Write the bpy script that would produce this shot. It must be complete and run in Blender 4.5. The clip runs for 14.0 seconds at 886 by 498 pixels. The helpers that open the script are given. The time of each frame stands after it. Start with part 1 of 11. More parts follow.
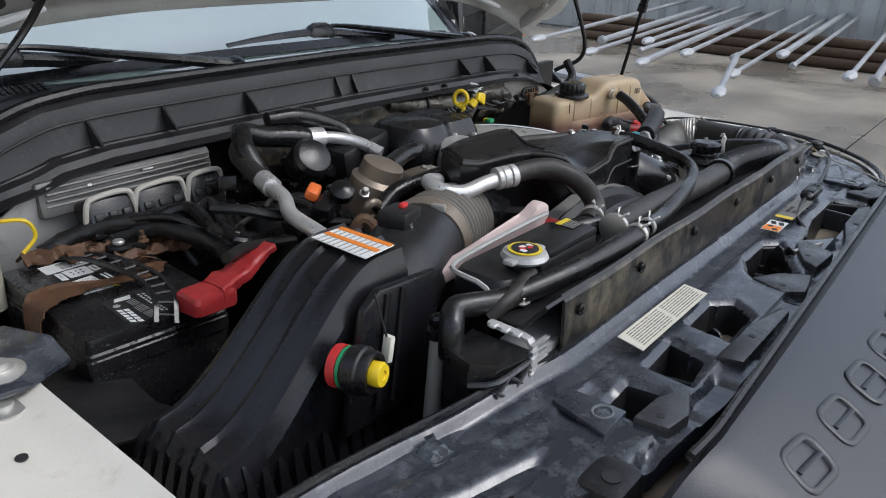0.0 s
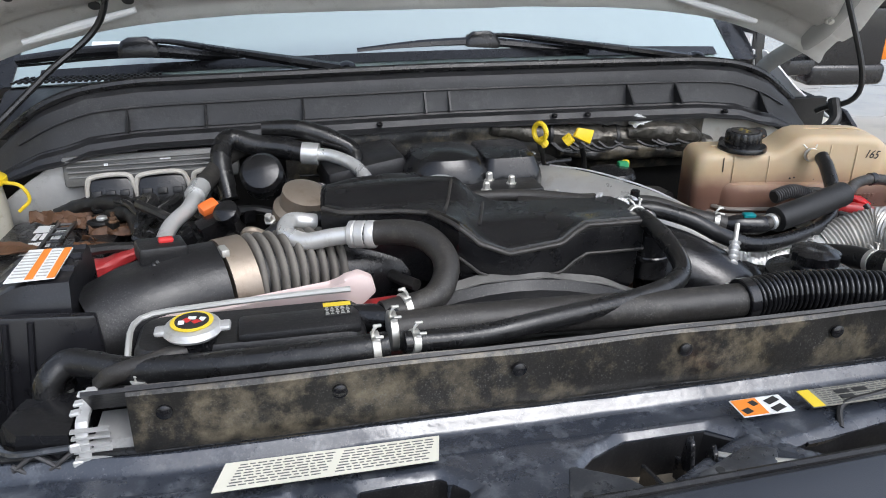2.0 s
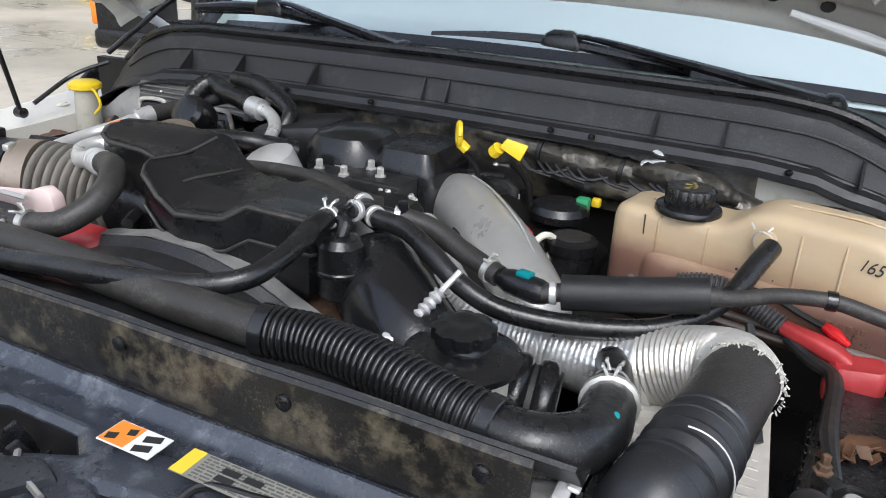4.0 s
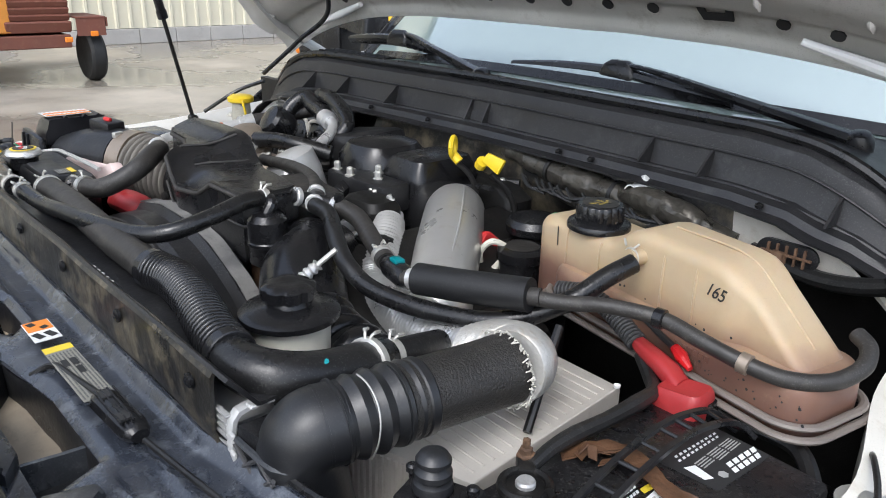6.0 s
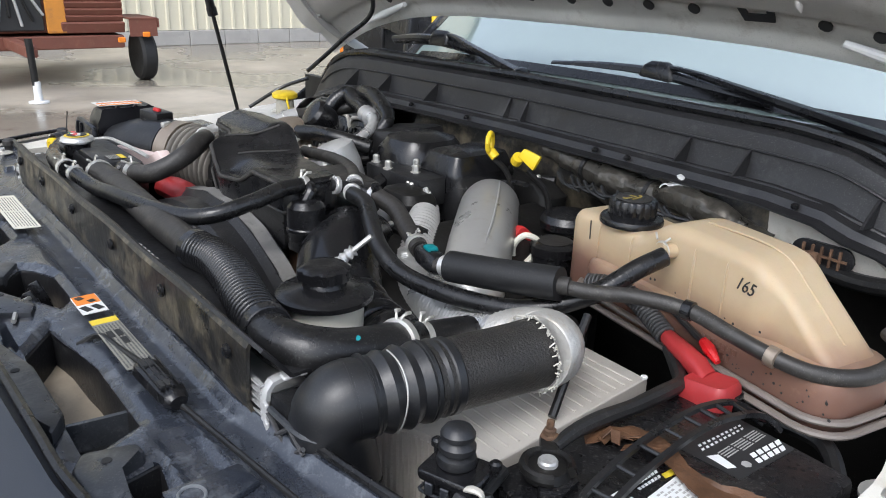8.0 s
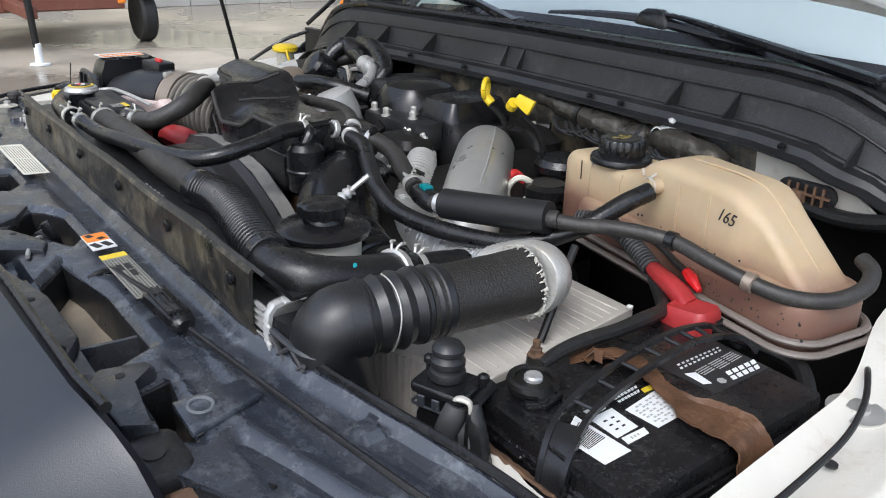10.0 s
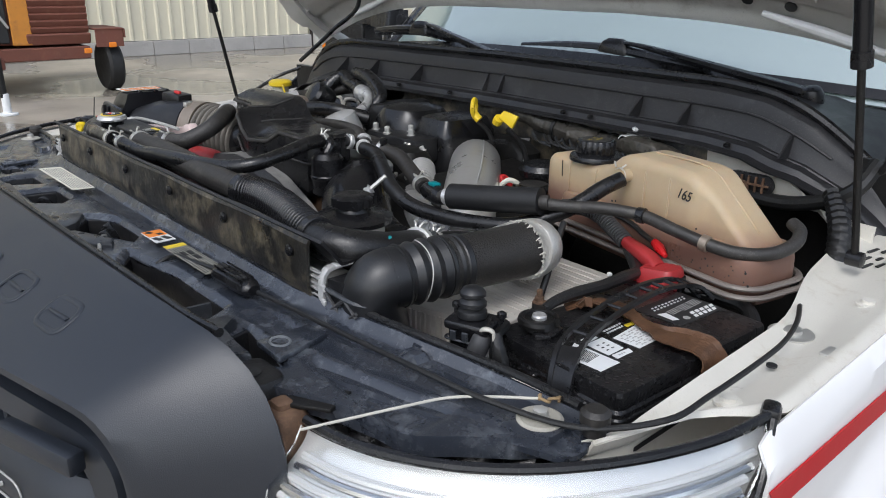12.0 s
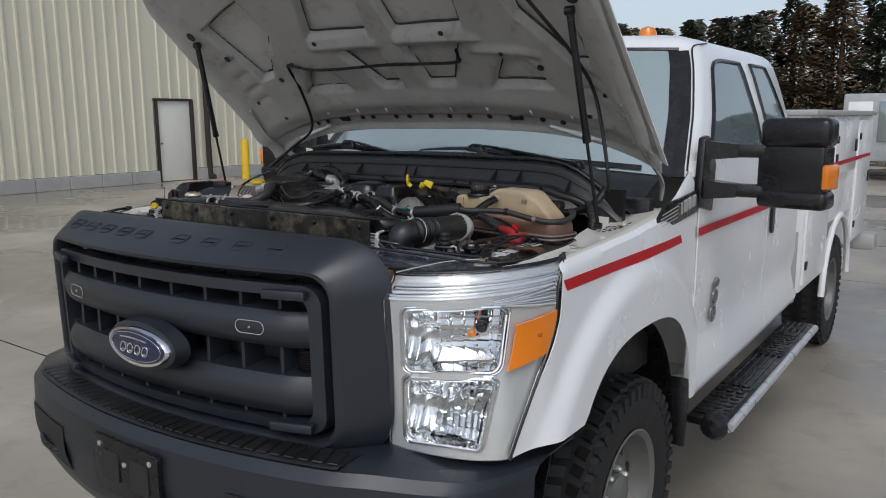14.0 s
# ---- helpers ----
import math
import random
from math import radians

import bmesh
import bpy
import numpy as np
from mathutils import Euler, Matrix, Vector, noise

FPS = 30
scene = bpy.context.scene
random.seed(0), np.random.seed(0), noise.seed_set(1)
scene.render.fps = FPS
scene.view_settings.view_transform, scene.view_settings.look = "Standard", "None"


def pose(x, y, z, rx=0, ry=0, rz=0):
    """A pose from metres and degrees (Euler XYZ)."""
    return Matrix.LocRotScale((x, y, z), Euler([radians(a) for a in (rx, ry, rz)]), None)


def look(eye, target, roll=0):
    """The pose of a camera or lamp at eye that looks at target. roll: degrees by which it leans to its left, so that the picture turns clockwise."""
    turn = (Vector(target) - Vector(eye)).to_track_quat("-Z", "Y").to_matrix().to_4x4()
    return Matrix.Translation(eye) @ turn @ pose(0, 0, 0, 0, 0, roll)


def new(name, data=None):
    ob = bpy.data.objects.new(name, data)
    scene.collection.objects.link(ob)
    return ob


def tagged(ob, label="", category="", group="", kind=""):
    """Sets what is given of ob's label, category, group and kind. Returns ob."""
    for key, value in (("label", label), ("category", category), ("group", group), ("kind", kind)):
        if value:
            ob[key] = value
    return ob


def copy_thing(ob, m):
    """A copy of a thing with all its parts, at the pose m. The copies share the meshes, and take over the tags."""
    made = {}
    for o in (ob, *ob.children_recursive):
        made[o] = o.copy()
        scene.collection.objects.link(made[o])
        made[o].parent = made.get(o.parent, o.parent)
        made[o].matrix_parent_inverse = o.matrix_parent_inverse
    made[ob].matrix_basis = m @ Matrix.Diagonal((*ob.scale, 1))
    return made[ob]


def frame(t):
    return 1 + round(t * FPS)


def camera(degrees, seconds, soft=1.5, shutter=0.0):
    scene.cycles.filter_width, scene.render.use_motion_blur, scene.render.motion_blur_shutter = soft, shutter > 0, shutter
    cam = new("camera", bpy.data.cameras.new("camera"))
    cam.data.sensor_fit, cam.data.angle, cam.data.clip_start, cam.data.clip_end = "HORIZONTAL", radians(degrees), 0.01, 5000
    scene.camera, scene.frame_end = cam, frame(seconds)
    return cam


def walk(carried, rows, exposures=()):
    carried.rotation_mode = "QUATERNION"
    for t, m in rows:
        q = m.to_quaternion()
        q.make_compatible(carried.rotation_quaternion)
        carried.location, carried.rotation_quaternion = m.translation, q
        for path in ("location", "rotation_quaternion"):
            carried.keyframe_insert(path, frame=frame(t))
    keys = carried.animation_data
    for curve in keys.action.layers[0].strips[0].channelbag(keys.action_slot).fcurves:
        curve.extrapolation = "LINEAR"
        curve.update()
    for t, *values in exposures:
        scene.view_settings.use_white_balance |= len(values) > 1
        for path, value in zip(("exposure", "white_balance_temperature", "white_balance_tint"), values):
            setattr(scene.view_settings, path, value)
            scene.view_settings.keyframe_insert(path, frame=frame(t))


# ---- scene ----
cam = camera(60.6, 14.0, 1.0)
PATH = [
    (0, (-1.146, 0.045, 1.752), (0.314, 1.18, 0.992), 2.0),
    (0.5, (-0.952, -0.048, 1.76), (0.353, 1.25, 0.977), 3.8),
    (1, (-0.724, -0.057, 1.768), (0.287, 1.474, 0.971), 2.2),
    (1.5, (-0.509, -0.142, 1.761), (0.127, 1.579, 0.967), 0.5),
    (2, (-0.301, -0.227, 1.78), (0.086, 1.566, 0.983), 0.0),
    (2.5, (-0.084, -0.179, 1.749), (0.121, 1.647, 0.96), 1.0),
    (3, (0.15, -0.124, 1.759), (-0.031, 1.709, 0.98), 0.2),
    (3.5, (0.435, -0.111, 1.755), (-0.128, 1.643, 0.977), 1.5),
    (4, (0.611, -0.013, 1.717), (-0.182, 1.653, 0.947), 2.8),
    (4.2, (0.674, 0.025, 1.721), (-0.212, 1.639, 0.941), 2.5),
    (6.5, (1.075, 0.161, 1.718), (-0.352, 1.386, 1.038), 1.6),
    (7, (1.063, 0.157, 1.713), (-0.379, 1.365, 1.036), 1.9),
    (9.3, (1.105, 0.14, 1.692), (-0.346, 1.297, 0.947), 1.3),
    (9.5, (1.108, 0.139, 1.689), (-0.33, 1.295, 0.919), 1.4),
    (10, (1.12, 0.129, 1.688), (-0.309, 1.293, 0.912), 1.6),
    (10.5, (1.125, 0.115, 1.687), (-0.3, 1.285, 0.912), 1.7),
    (11, (1.137, 0.12, 1.677), (-0.283, 1.301, 0.91), 1.6),
    (11.5, (1.157, 0.086, 1.675), (-0.261, 1.275, 0.918), 1.6),
    (12, (1.233, -0.046, 1.678), (-0.17, 1.212, 1.006), 0.7),
    (12.5, (1.363, -0.242, 1.695), (-0.011, 1.094, 1.123), -0.2),
    (13, (1.578, -0.49, 1.663), (0.243, 0.952, 1.294), -0.5),
    (13.5, (1.732, -0.817, 1.673), (0.497, 0.718, 1.325), -0.0),
    (14, (1.858, -1.148, 1.659), (0.704, 0.449, 1.317), -0.3),
]
walk(cam, [(t, look(eye, target, roll)) for t, eye, target, roll in PATH],
     exposures=[(t, e, 6200, 10) for t, e in ((0.0, 0.02), (0.5, 0.28), (1.0, 0.51), (1.5, 0.55), (3.0, 0.65), (4.0, 0.66), (6.5, 0.59), (9.5, 0.53), (11.5, 0.40), (12.0, 0.10), (12.5, -0.06), (14.0, -0.56))])

# ---- world and light: a bright overcast day ----
world = bpy.data.worlds.new("overcast_sky")
scene.world = world
world.use_nodes = True
_wn, _wl = world.node_tree.nodes, world.node_tree.links
_sky = _wn.new("ShaderNodeTexSky")
_sky.sky_type = "NISHITA"
_sky.sun_disc = False
_sky.sun_elevation, _sky.sun_rotation = radians(48), radians(153)
_sky.air_density, _sky.dust_density, _sky.ozone_density = 1.0, 2.5, 2.0
_hsv = _wn.new("ShaderNodeHueSaturation")
_hsv.inputs["Saturation"].default_value = 0.50
_wl.new(_sky.outputs[0], _hsv.inputs["Color"])
_wl.new(_hsv.outputs[0], _wn["Background"].inputs["Color"])
_wn["Background"].inputs["Strength"].default_value = 0.21
_sun = bpy.data.lights.new("sun", "SUN")
_sun.energy, _sun.angle, _sun.color = 0.85, radians(25), (1.0, 0.99, 0.975)
sun = new("sun", _sun)
sun.matrix_world = look((4, -8, 12), (0, 0, 0))
scene.view_settings.exposure = 0.0

# ---- materials ----


def material(name, base, rough=0.5, metal=0.0, dirt=None, amount=0.0, grain=60.0, bump=0.1, blotch=4.0, spec=0.5, vary=0.12, rvary=0.12, coat=0.0, clear=0.0, ior=1.5, speck=0.0, dent=0.0, drops=0.0):
    """A surface with grain, blotches of dirt and an uneven gloss; sizes are per metre."""
    m = bpy.data.materials.new(name)
    m.use_nodes = True
    n, l = m.node_tree.nodes, m.node_tree.links
    p = n["Principled BSDF"]
    p.inputs["Metallic"].default_value = metal
    p.inputs["Specular IOR Level"].default_value = spec
    p.inputs["Coat Weight"].default_value = coat
    p.inputs["Coat Roughness"].default_value = 0.05
    p.inputs["Transmission Weight"].default_value = clear
    p.inputs["IOR"].default_value = ior
    co = n.new("ShaderNodeTexCoord")
    fine = n.new("ShaderNodeTexNoise")
    fine.inputs["Scale"].default_value, fine.inputs["Detail"].default_value = grain, 6
    wide = n.new("ShaderNodeTexNoise")
    wide.inputs["Scale"].default_value, wide.inputs["Detail"].default_value, wide.inputs["Roughness"].default_value = blotch, 8, 0.65
    l.new(co.outputs["Object"], fine.inputs["Vector"])
    l.new(co.outputs["Object"], wide.inputs["Vector"])
    # brightness varies with the blotches and the grain
    a = n.new("ShaderNodeMapRange")
    a.inputs[1].default_value, a.inputs[2].default_value, a.inputs[3].default_value, a.inputs[4].default_value = 0.3, 0.7, 1 - vary, 1 + vary
    l.new(wide.outputs["Fac"], a.inputs[0])
    tone = n.new("ShaderNodeMix")
    tone.data_type, tone.blend_type = "RGBA", "MULTIPLY"
    tone.inputs["Factor"].default_value = 1
    tone.inputs["A"].default_value = (*base, 1)
    l.new(a.outputs[0], tone.inputs["B"])
    colour = tone.outputs["Result"]
    if dirt:
        mask = n.new("ShaderNodeTexNoise")
        mask.inputs["Scale"].default_value, mask.inputs["Detail"].default_value, mask.inputs["Roughness"].default_value = blotch * 2.3, 10, 0.72
        l.new(co.outputs["Object"], mask.inputs["Vector"])
        r = n.new("ShaderNodeMapRange")
        r.inputs[1].default_value, r.inputs[2].default_value = 0.62 - 0.4 * amount, 0.78 - 0.3 * amount
        r.inputs[4].default_value = min(1, 0.35 + amount)
        l.new(mask.outputs["Fac"], r.inputs[0])
        mx = n.new("ShaderNodeMix")
        mx.data_type = "RGBA"
        mx.inputs["B"].default_value = (*dirt, 1)
        l.new(r.outputs[0], mx.inputs["Factor"])
        l.new(colour, mx.inputs["A"])
        colour = mx.outputs["Result"]
    if speck:
        # fine pale dust, thicker in some patches than in others
        dots = n.new("ShaderNodeTexNoise")
        dots.inputs["Scale"].default_value, dots.inputs["Detail"].default_value = 520, 4
        l.new(co.outputs["Object"], dots.inputs["Vector"])
        thin = n.new("ShaderNodeMapRange")
        thin.inputs[1].default_value, thin.inputs[2].default_value = 0.56, 0.76
        l.new(dots.outputs["Fac"], thin.inputs[0])
        patch = n.new("ShaderNodeMapRange")
        patch.inputs[1].default_value, patch.inputs[2].default_value, patch.inputs[4].default_value = 0.38, 0.62, speck
        l.new(wide.outputs["Fac"], patch.inputs[0])
        both = n.new("ShaderNodeMath")
        both.operation = "MULTIPLY"
        l.new(thin.outputs[0], both.inputs[0])
        l.new(patch.outputs[0], both.inputs[1])
        dusty = n.new("ShaderNodeMix")
        dusty.data_type = "RGBA"
        dusty.inputs["B"].default_value = (0.15, 0.147, 0.138, 1)
        l.new(both.outputs[0], dusty.inputs["Factor"])
        l.new(colour, dusty.inputs["A"])
        colour = dusty.outputs["Result"]
    l.new(colour, p.inputs["Base Color"])
    rr = n.new("ShaderNodeMapRange")
    rr.inputs[1].default_value, rr.inputs[2].default_value = 0.3, 0.7
    rr.inputs[3].default_value, rr.inputs[4].default_value = max(0.02, rough - rvary), min(1, rough + rvary)
    l.new(wide.outputs["Fac"], rr.inputs[0])
    l.new(rr.outputs[0], p.inputs["Roughness"])
    if bump:
        b = n.new("ShaderNodeBump")
        b.inputs["Strength"].default_value, b.inputs["Distance"].default_value = bump, 0.002
        l.new(fine.outputs["Fac"], b.inputs["Height"])
        l.new(b.outputs[0], p.inputs["Normal"])
        last = b
        if dent:
            soft = n.new("ShaderNodeTexNoise")
            soft.inputs["Scale"].default_value, soft.inputs["Detail"].default_value = 26, 3
            l.new(co.outputs["Object"], soft.inputs["Vector"])
            b2 = n.new("ShaderNodeBump")
            b2.inputs["Strength"].default_value, b2.inputs["Distance"].default_value = dent, 0.006
            l.new(soft.outputs["Fac"], b2.inputs["Height"])
            l.new(last.outputs[0], b2.inputs["Normal"])
            l.new(b2.outputs[0], p.inputs["Normal"])
            last = b2
        if drops:
            # beads of water
            cell = n.new("ShaderNodeTexVoronoi")
            cell.inputs["Scale"].default_value = 130
            l.new(co.outputs["Object"], cell.inputs["Vector"])
            bead = n.new("ShaderNodeMapRange")
            bead.inputs[1].default_value, bead.inputs[2].default_value, bead.inputs[3].default_value, bead.inputs[4].default_value = 0.12, 0.34, 1, 0
            l.new(cell.outputs["Distance"], bead.inputs[0])
            b3 = n.new("ShaderNodeBump")
            b3.inputs["Strength"].default_value, b3.inputs["Distance"].default_value = drops, 0.003
            l.new(bead.outputs[0], b3.inputs["Height"])
            l.new(last.outputs[0], b3.inputs["Normal"])
            l.new(b3.outputs[0], p.inputs["Normal"])
    return m


DUST = (0.22, 0.19, 0.15)
M_WHITE = material("white_paint", (0.85, 0.845, 0.835), 0.25, bump=0.02, vary=0.025, blotch=2, coat=0.3, rvary=0.05)
M_WHITE_DIRTY = material("stained_white_paint", (0.66, 0.635, 0.565), 0.38, dirt=(0.42, 0.35, 0.25), amount=0.17, bump=0.04, blotch=9, vary=0.06, speck=0.25, coat=0.1, dent=0.05)
M_HOOD_SKIN = material("dull_grey_skin_paint", (0.50, 0.485, 0.46), 0.45, dirt=(0.24, 0.21, 0.17), amount=0.25, bump=0.05, blotch=5, vary=0.12, speck=0.3)
M_HOOD_IN = material("dusty_hood_lining_paint", (0.70, 0.685, 0.65), 0.38, dirt=(0.30, 0.26, 0.21), amount=0.20, bump=0.06, blotch=7, vary=0.10, speck=0.4, dent=0.08)
M_RED = material("red_stripe", (0.50, 0.010, 0.016), 0.45, spec=0.25, bump=0.0, vary=0.06)
M_BLACK = material("moulded_black_plastic", (0.0075, 0.0075, 0.0085), 0.25, dirt=(0.036, 0.036, 0.036), amount=0.07, spec=0.5, bump=0.16, grain=300, blotch=10, rvary=0.13, speck=0.34, dent=0.14)
M_BLACK_DUSTY = material("dusty_black_plastic", (0.0115, 0.0115, 0.0125), 0.40, dirt=(0.052, 0.051, 0.048), amount=0.17, spec=0.45, bump=0.18, grain=220, blotch=9, rvary=0.16, speck=0.55, dent=0.18)
M_BLACK_WET = material("glossy_black_plastic", (0.027, 0.032, 0.043), 0.24, dirt=(0.17, 0.185, 0.205), amount=0.27, spec=0.95, bump=0.12, grain=160, blotch=13, rvary=0.16, speck=0.6, dent=0.14)
M_BLACK_SCUFFED = material("scuffed_black_plastic", (0.030, 0.033, 0.038), 0.32, dirt=(0.15, 0.155, 0.16), amount=0.26, spec=0.7, bump=0.2, grain=140, blotch=16, rvary=0.16, speck=0.6, dent=0.3)
M_BLACK_CLEAN = material("smooth_black_plastic", (0.009, 0.009, 0.011), 0.27, spec=0.5, bump=0.06, grain=260, blotch=7, vary=0.2, rvary=0.10, speck=0.10, dent=0.10)
M_SATIN = material("satin_black_plastic", (0.012, 0.0125, 0.014), 0.40, dirt=(0.045, 0.045, 0.046), amount=0.12, spec=0.6, bump=0.08, grain=300, blotch=9, rvary=0.12, speck=0.3, dent=0.05)
M_COWL = material("weathered_cowl_plastic", (0.0165, 0.0165, 0.018), 0.42, dirt=(0.070, 0.070, 0.068), amount=0.17, spec=0.5, bump=0.16, grain=220, blotch=7, rvary=0.16, speck=0.5, dent=0.12)
M_FOIL_DULL = material("dull_foil_fabric", (0.40, 0.395, 0.38), 0.5, 0.35, dirt=(0.22, 0.20, 0.17), amount=0.2, bump=0.3, grain=140, blotch=18)
M_FOIL_CUFF = material("creased_foil_cuff", (0.46, 0.45, 0.42), 0.40, 0.55, dirt=(0.36, 0.29, 0.19), amount=0.26, bump=0.6, grain=160, blotch=22, dent=0.5)
M_TAPE = material("crumpled_grimy_foil", (0.10, 0.092, 0.078), 0.34, 0.55, dirt=(0.022, 0.020, 0.017), amount=0.28, bump=0.6, grain=90, blotch=26, vary=0.4, dent=1.0)
M_GRILLE = material("dark_grey_moulded_grille", (0.0165, 0.020, 0.027), 0.36, spec=0.6, bump=0.16, grain=900, vary=0.08, rvary=0.05, speck=0.08)
M_RUBBER = material("hose_rubber", (0.0095, 0.0095, 0.010), 0.30, dirt=(0.050, 0.049, 0.046), amount=0.12, bump=0.2, grain=180, blotch=16, rvary=0.15, speck=0.45, dent=0.2)
M_RUBBER_DUSTY = material("dusted_rubber", (0.024, 0.022, 0.020), 0.52, dirt=(0.090, 0.082, 0.070), amount=0.22, bump=0.3, grain=150, blotch=18, speck=0.6, dent=0.25)
M_KNIT = material("knitted_dusty_rubber", (0.020, 0.0185, 0.0165), 0.42, dirt=(0.075, 0.062, 0.045), amount=0.18, bump=0.8, grain=420, blotch=14, rvary=0.15, speck=0.5, dent=0.2)
M_GRIME = material("grimy_seal_panel", (0.016, 0.015, 0.0135), 0.38, dirt=(0.19, 0.16, 0.108), amount=0.36, bump=0.3, grain=120, blotch=8, vary=0.35, speck=0.9, dent=0.35)
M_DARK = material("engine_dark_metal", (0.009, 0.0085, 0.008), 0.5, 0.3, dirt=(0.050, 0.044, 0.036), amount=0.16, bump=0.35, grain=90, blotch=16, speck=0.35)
M_ALLOY = material("bare_aluminium", (0.66, 0.66, 0.65), 0.32, 0.6, dirt=(0.30, 0.28, 0.25), amount=0.13, bump=0.12, grain=140, blotch=18)
M_ALLOY_DULL = material("dull_cast_aluminium", (0.54, 0.54, 0.53), 0.42, 0.5, dirt=(0.17, 0.155, 0.13), amount=0.18, bump=0.3, grain=110, blotch=16)
M_FOIL = material("foil_heat_wrap", (0.66, 0.66, 0.645), 0.32, 0.7, dirt=(0.42, 0.39, 0.34), amount=0.15, bump=0.9, grain=110, blotch=18, dent=0.6)
M_RUST = material("rusty_iron", (0.13, 0.075, 0.045), 0.75, 0.2, dirt=(0.26, 0.15, 0.08), amount=0.3, bump=0.5, grain=140, blotch=30, vary=0.5, speck=0.3)
M_HEATED = material("heat_tinted_metal", (0.30, 0.25, 0.20), 0.45, 0.6, dirt=(0.16, 0.11, 0.075), amount=0.25, bump=0.25, grain=120, blotch=14)
M_TANK = material("yellowed_polythene", (0.50, 0.375, 0.235), 0.46, spec=0.35, dirt=(0.40, 0.27, 0.155), amount=0.10, bump=0.03, blotch=5, vary=0.10, dent=0.1, speck=0.15)
M_CLOUDY = material("cloudy_polythene", (0.42, 0.40, 0.33), 0.4, dirt=(0.2, 0.16, 0.10), amount=0.2, bump=0.03, blotch=20)
M_RUSTFLAT = material("flaking_rusty_strap", (0.115, 0.055, 0.026), 0.6, 0.1, dirt=(0.045, 0.026, 0.016), amount=0.22, bump=0.5, grain=160, blotch=24, vary=0.45, speck=0.35, dent=0.6)
M_FLANGE = material("grey_polythene_flange", (0.17, 0.145, 0.125), 0.4, dirt=(0.16, 0.12, 0.10), amount=0.2, bump=0.1, blotch=14)
M_FOAM = material("matt_foam_sleeve", (0.011, 0.0112, 0.012), 0.48, spec=0.4, bump=0.1, grain=300, blotch=18, vary=0.2, speck=0.2, dent=0.1)
M_CONDUIT_GLOSS = material("glossy_black_corrugation", (0.010, 0.010, 0.011), 0.24, spec=0.6, bump=0.05, blotch=14, vary=0.2, speck=0.12)
M_CONDUIT_DUSTY = material("dusty_grey_corrugation", (0.050, 0.050, 0.052), 0.5, dirt=(0.10, 0.095, 0.085), amount=0.2, bump=0.1, blotch=24)
M_PIPE_SILVER = material("tarnished_silver_pipe", (0.52, 0.515, 0.495), 0.36, 0.6, dirt=(0.30, 0.25, 0.19), amount=0.16, bump=0.10, grain=120, blotch=11, vary=0.10, dent=0.05)
M_REDBRIGHT = material("bright_red_plastic", (0.62, 0.012, 0.016), 0.3, bump=0.0)
M_WORNYELLOW = material("worn_yellow_print", (0.26, 0.20, 0.05), 0.7, bump=0.0, vary=0.3, blotch=80)
M_PINKTANK = material("pale_pink_plastic", (0.66, 0.53, 0.50), 0.5, bump=0.05, vary=0.06)
M_YELLOW = material("yellow_plastic", (0.78, 0.56, 0.02), 0.4, bump=0.05, vary=0.08)
M_REDPL = material("red_rubber_cover", (0.36, 0.028, 0.030), 0.40, dirt=(0.15, 0.03, 0.028), amount=0.16, bump=0.1, blotch=14, dent=0.5, speck=0.3)
M_ORANGEPL = material("orange_plastic", (0.75, 0.16, 0.03), 0.45, bump=0.05)
M_TEAL = material("teal_plastic", (0.0, 0.19, 0.21), 0.4, bump=0.0)
M_BATT = material("black_battery_case", (0.008, 0.008, 0.009), 0.28, dirt=(0.085, 0.080, 0.072), amount=0.11, bump=0.15, grain=200, blotch=16, speck=0.8, drops=0.35)
M_STRAP = material("black_moulded_strap", (0.011, 0.011, 0.012), 0.30, spec=0.55, bump=0.08, blotch=18, vary=0.2, speck=0.3)
M_LABEL = material("white_label", (0.74, 0.75, 0.74), 0.5, bump=0.0, vary=0.05, blotch=20)
M_LABEL_CREAM = material("cream_label", (0.68, 0.66, 0.56), 0.5, bump=0.0, vary=0.06, blotch=14)
M_LABEL_GREY = material("worn_grey_label", (0.24, 0.235, 0.20), 0.5, dirt=(0.12, 0.12, 0.11), amount=0.2, bump=0.0, vary=0.15, blotch=30)
M_PRINT = material("faded_print", (0.10, 0.10, 0.095), 0.6, bump=0.0)
M_LABEL_Y = material("yellow_label", (0.74, 0.56, 0.04), 0.5, bump=0.0, vary=0.05)
M_LABEL_O = material("orange_label", (0.80, 0.24, 0.03), 0.5, bump=0.0, vary=0.05)
# black for print and small parts, and for painted shade in holes and gaps
M_INK_SHADE = material("black_ink_and_shade", (0.02, 0.02, 0.02), 0.6, bump=0.0)
M_REDINK = material("red_ink", (0.55, 0.03, 0.03), 0.5, bump=0.0)
M_GREENINK = material("green_ink", (0.03, 0.30, 0.12), 0.5, bump=0.0)
M_CHROME = material("chrome", (0.82, 0.82, 0.83), 0.08, 1.0, bump=0.0, vary=0.02, rvary=0.03)
M_REFLECT = material("headlight_reflector", (0.80, 0.81, 0.82), 0.07, 1.0, bump=0.0, vary=0.05, rvary=0.08, blotch=20)
M_BEZEL = material("satin_silver_bezel", (0.70, 0.70, 0.69), 0.18, 0.5, bump=0.0, vary=0.05, rvary=0.05)
M_AMBER = material("amber_lens", (0.80, 0.22, 0.01), 0.15, bump=0.0, vary=0.06, coat=0.6)
M_AMBERDARK = material("dark_amber_bulb", (0.45, 0.10, 0.005), 0.2, bump=0.0, coat=0.5)
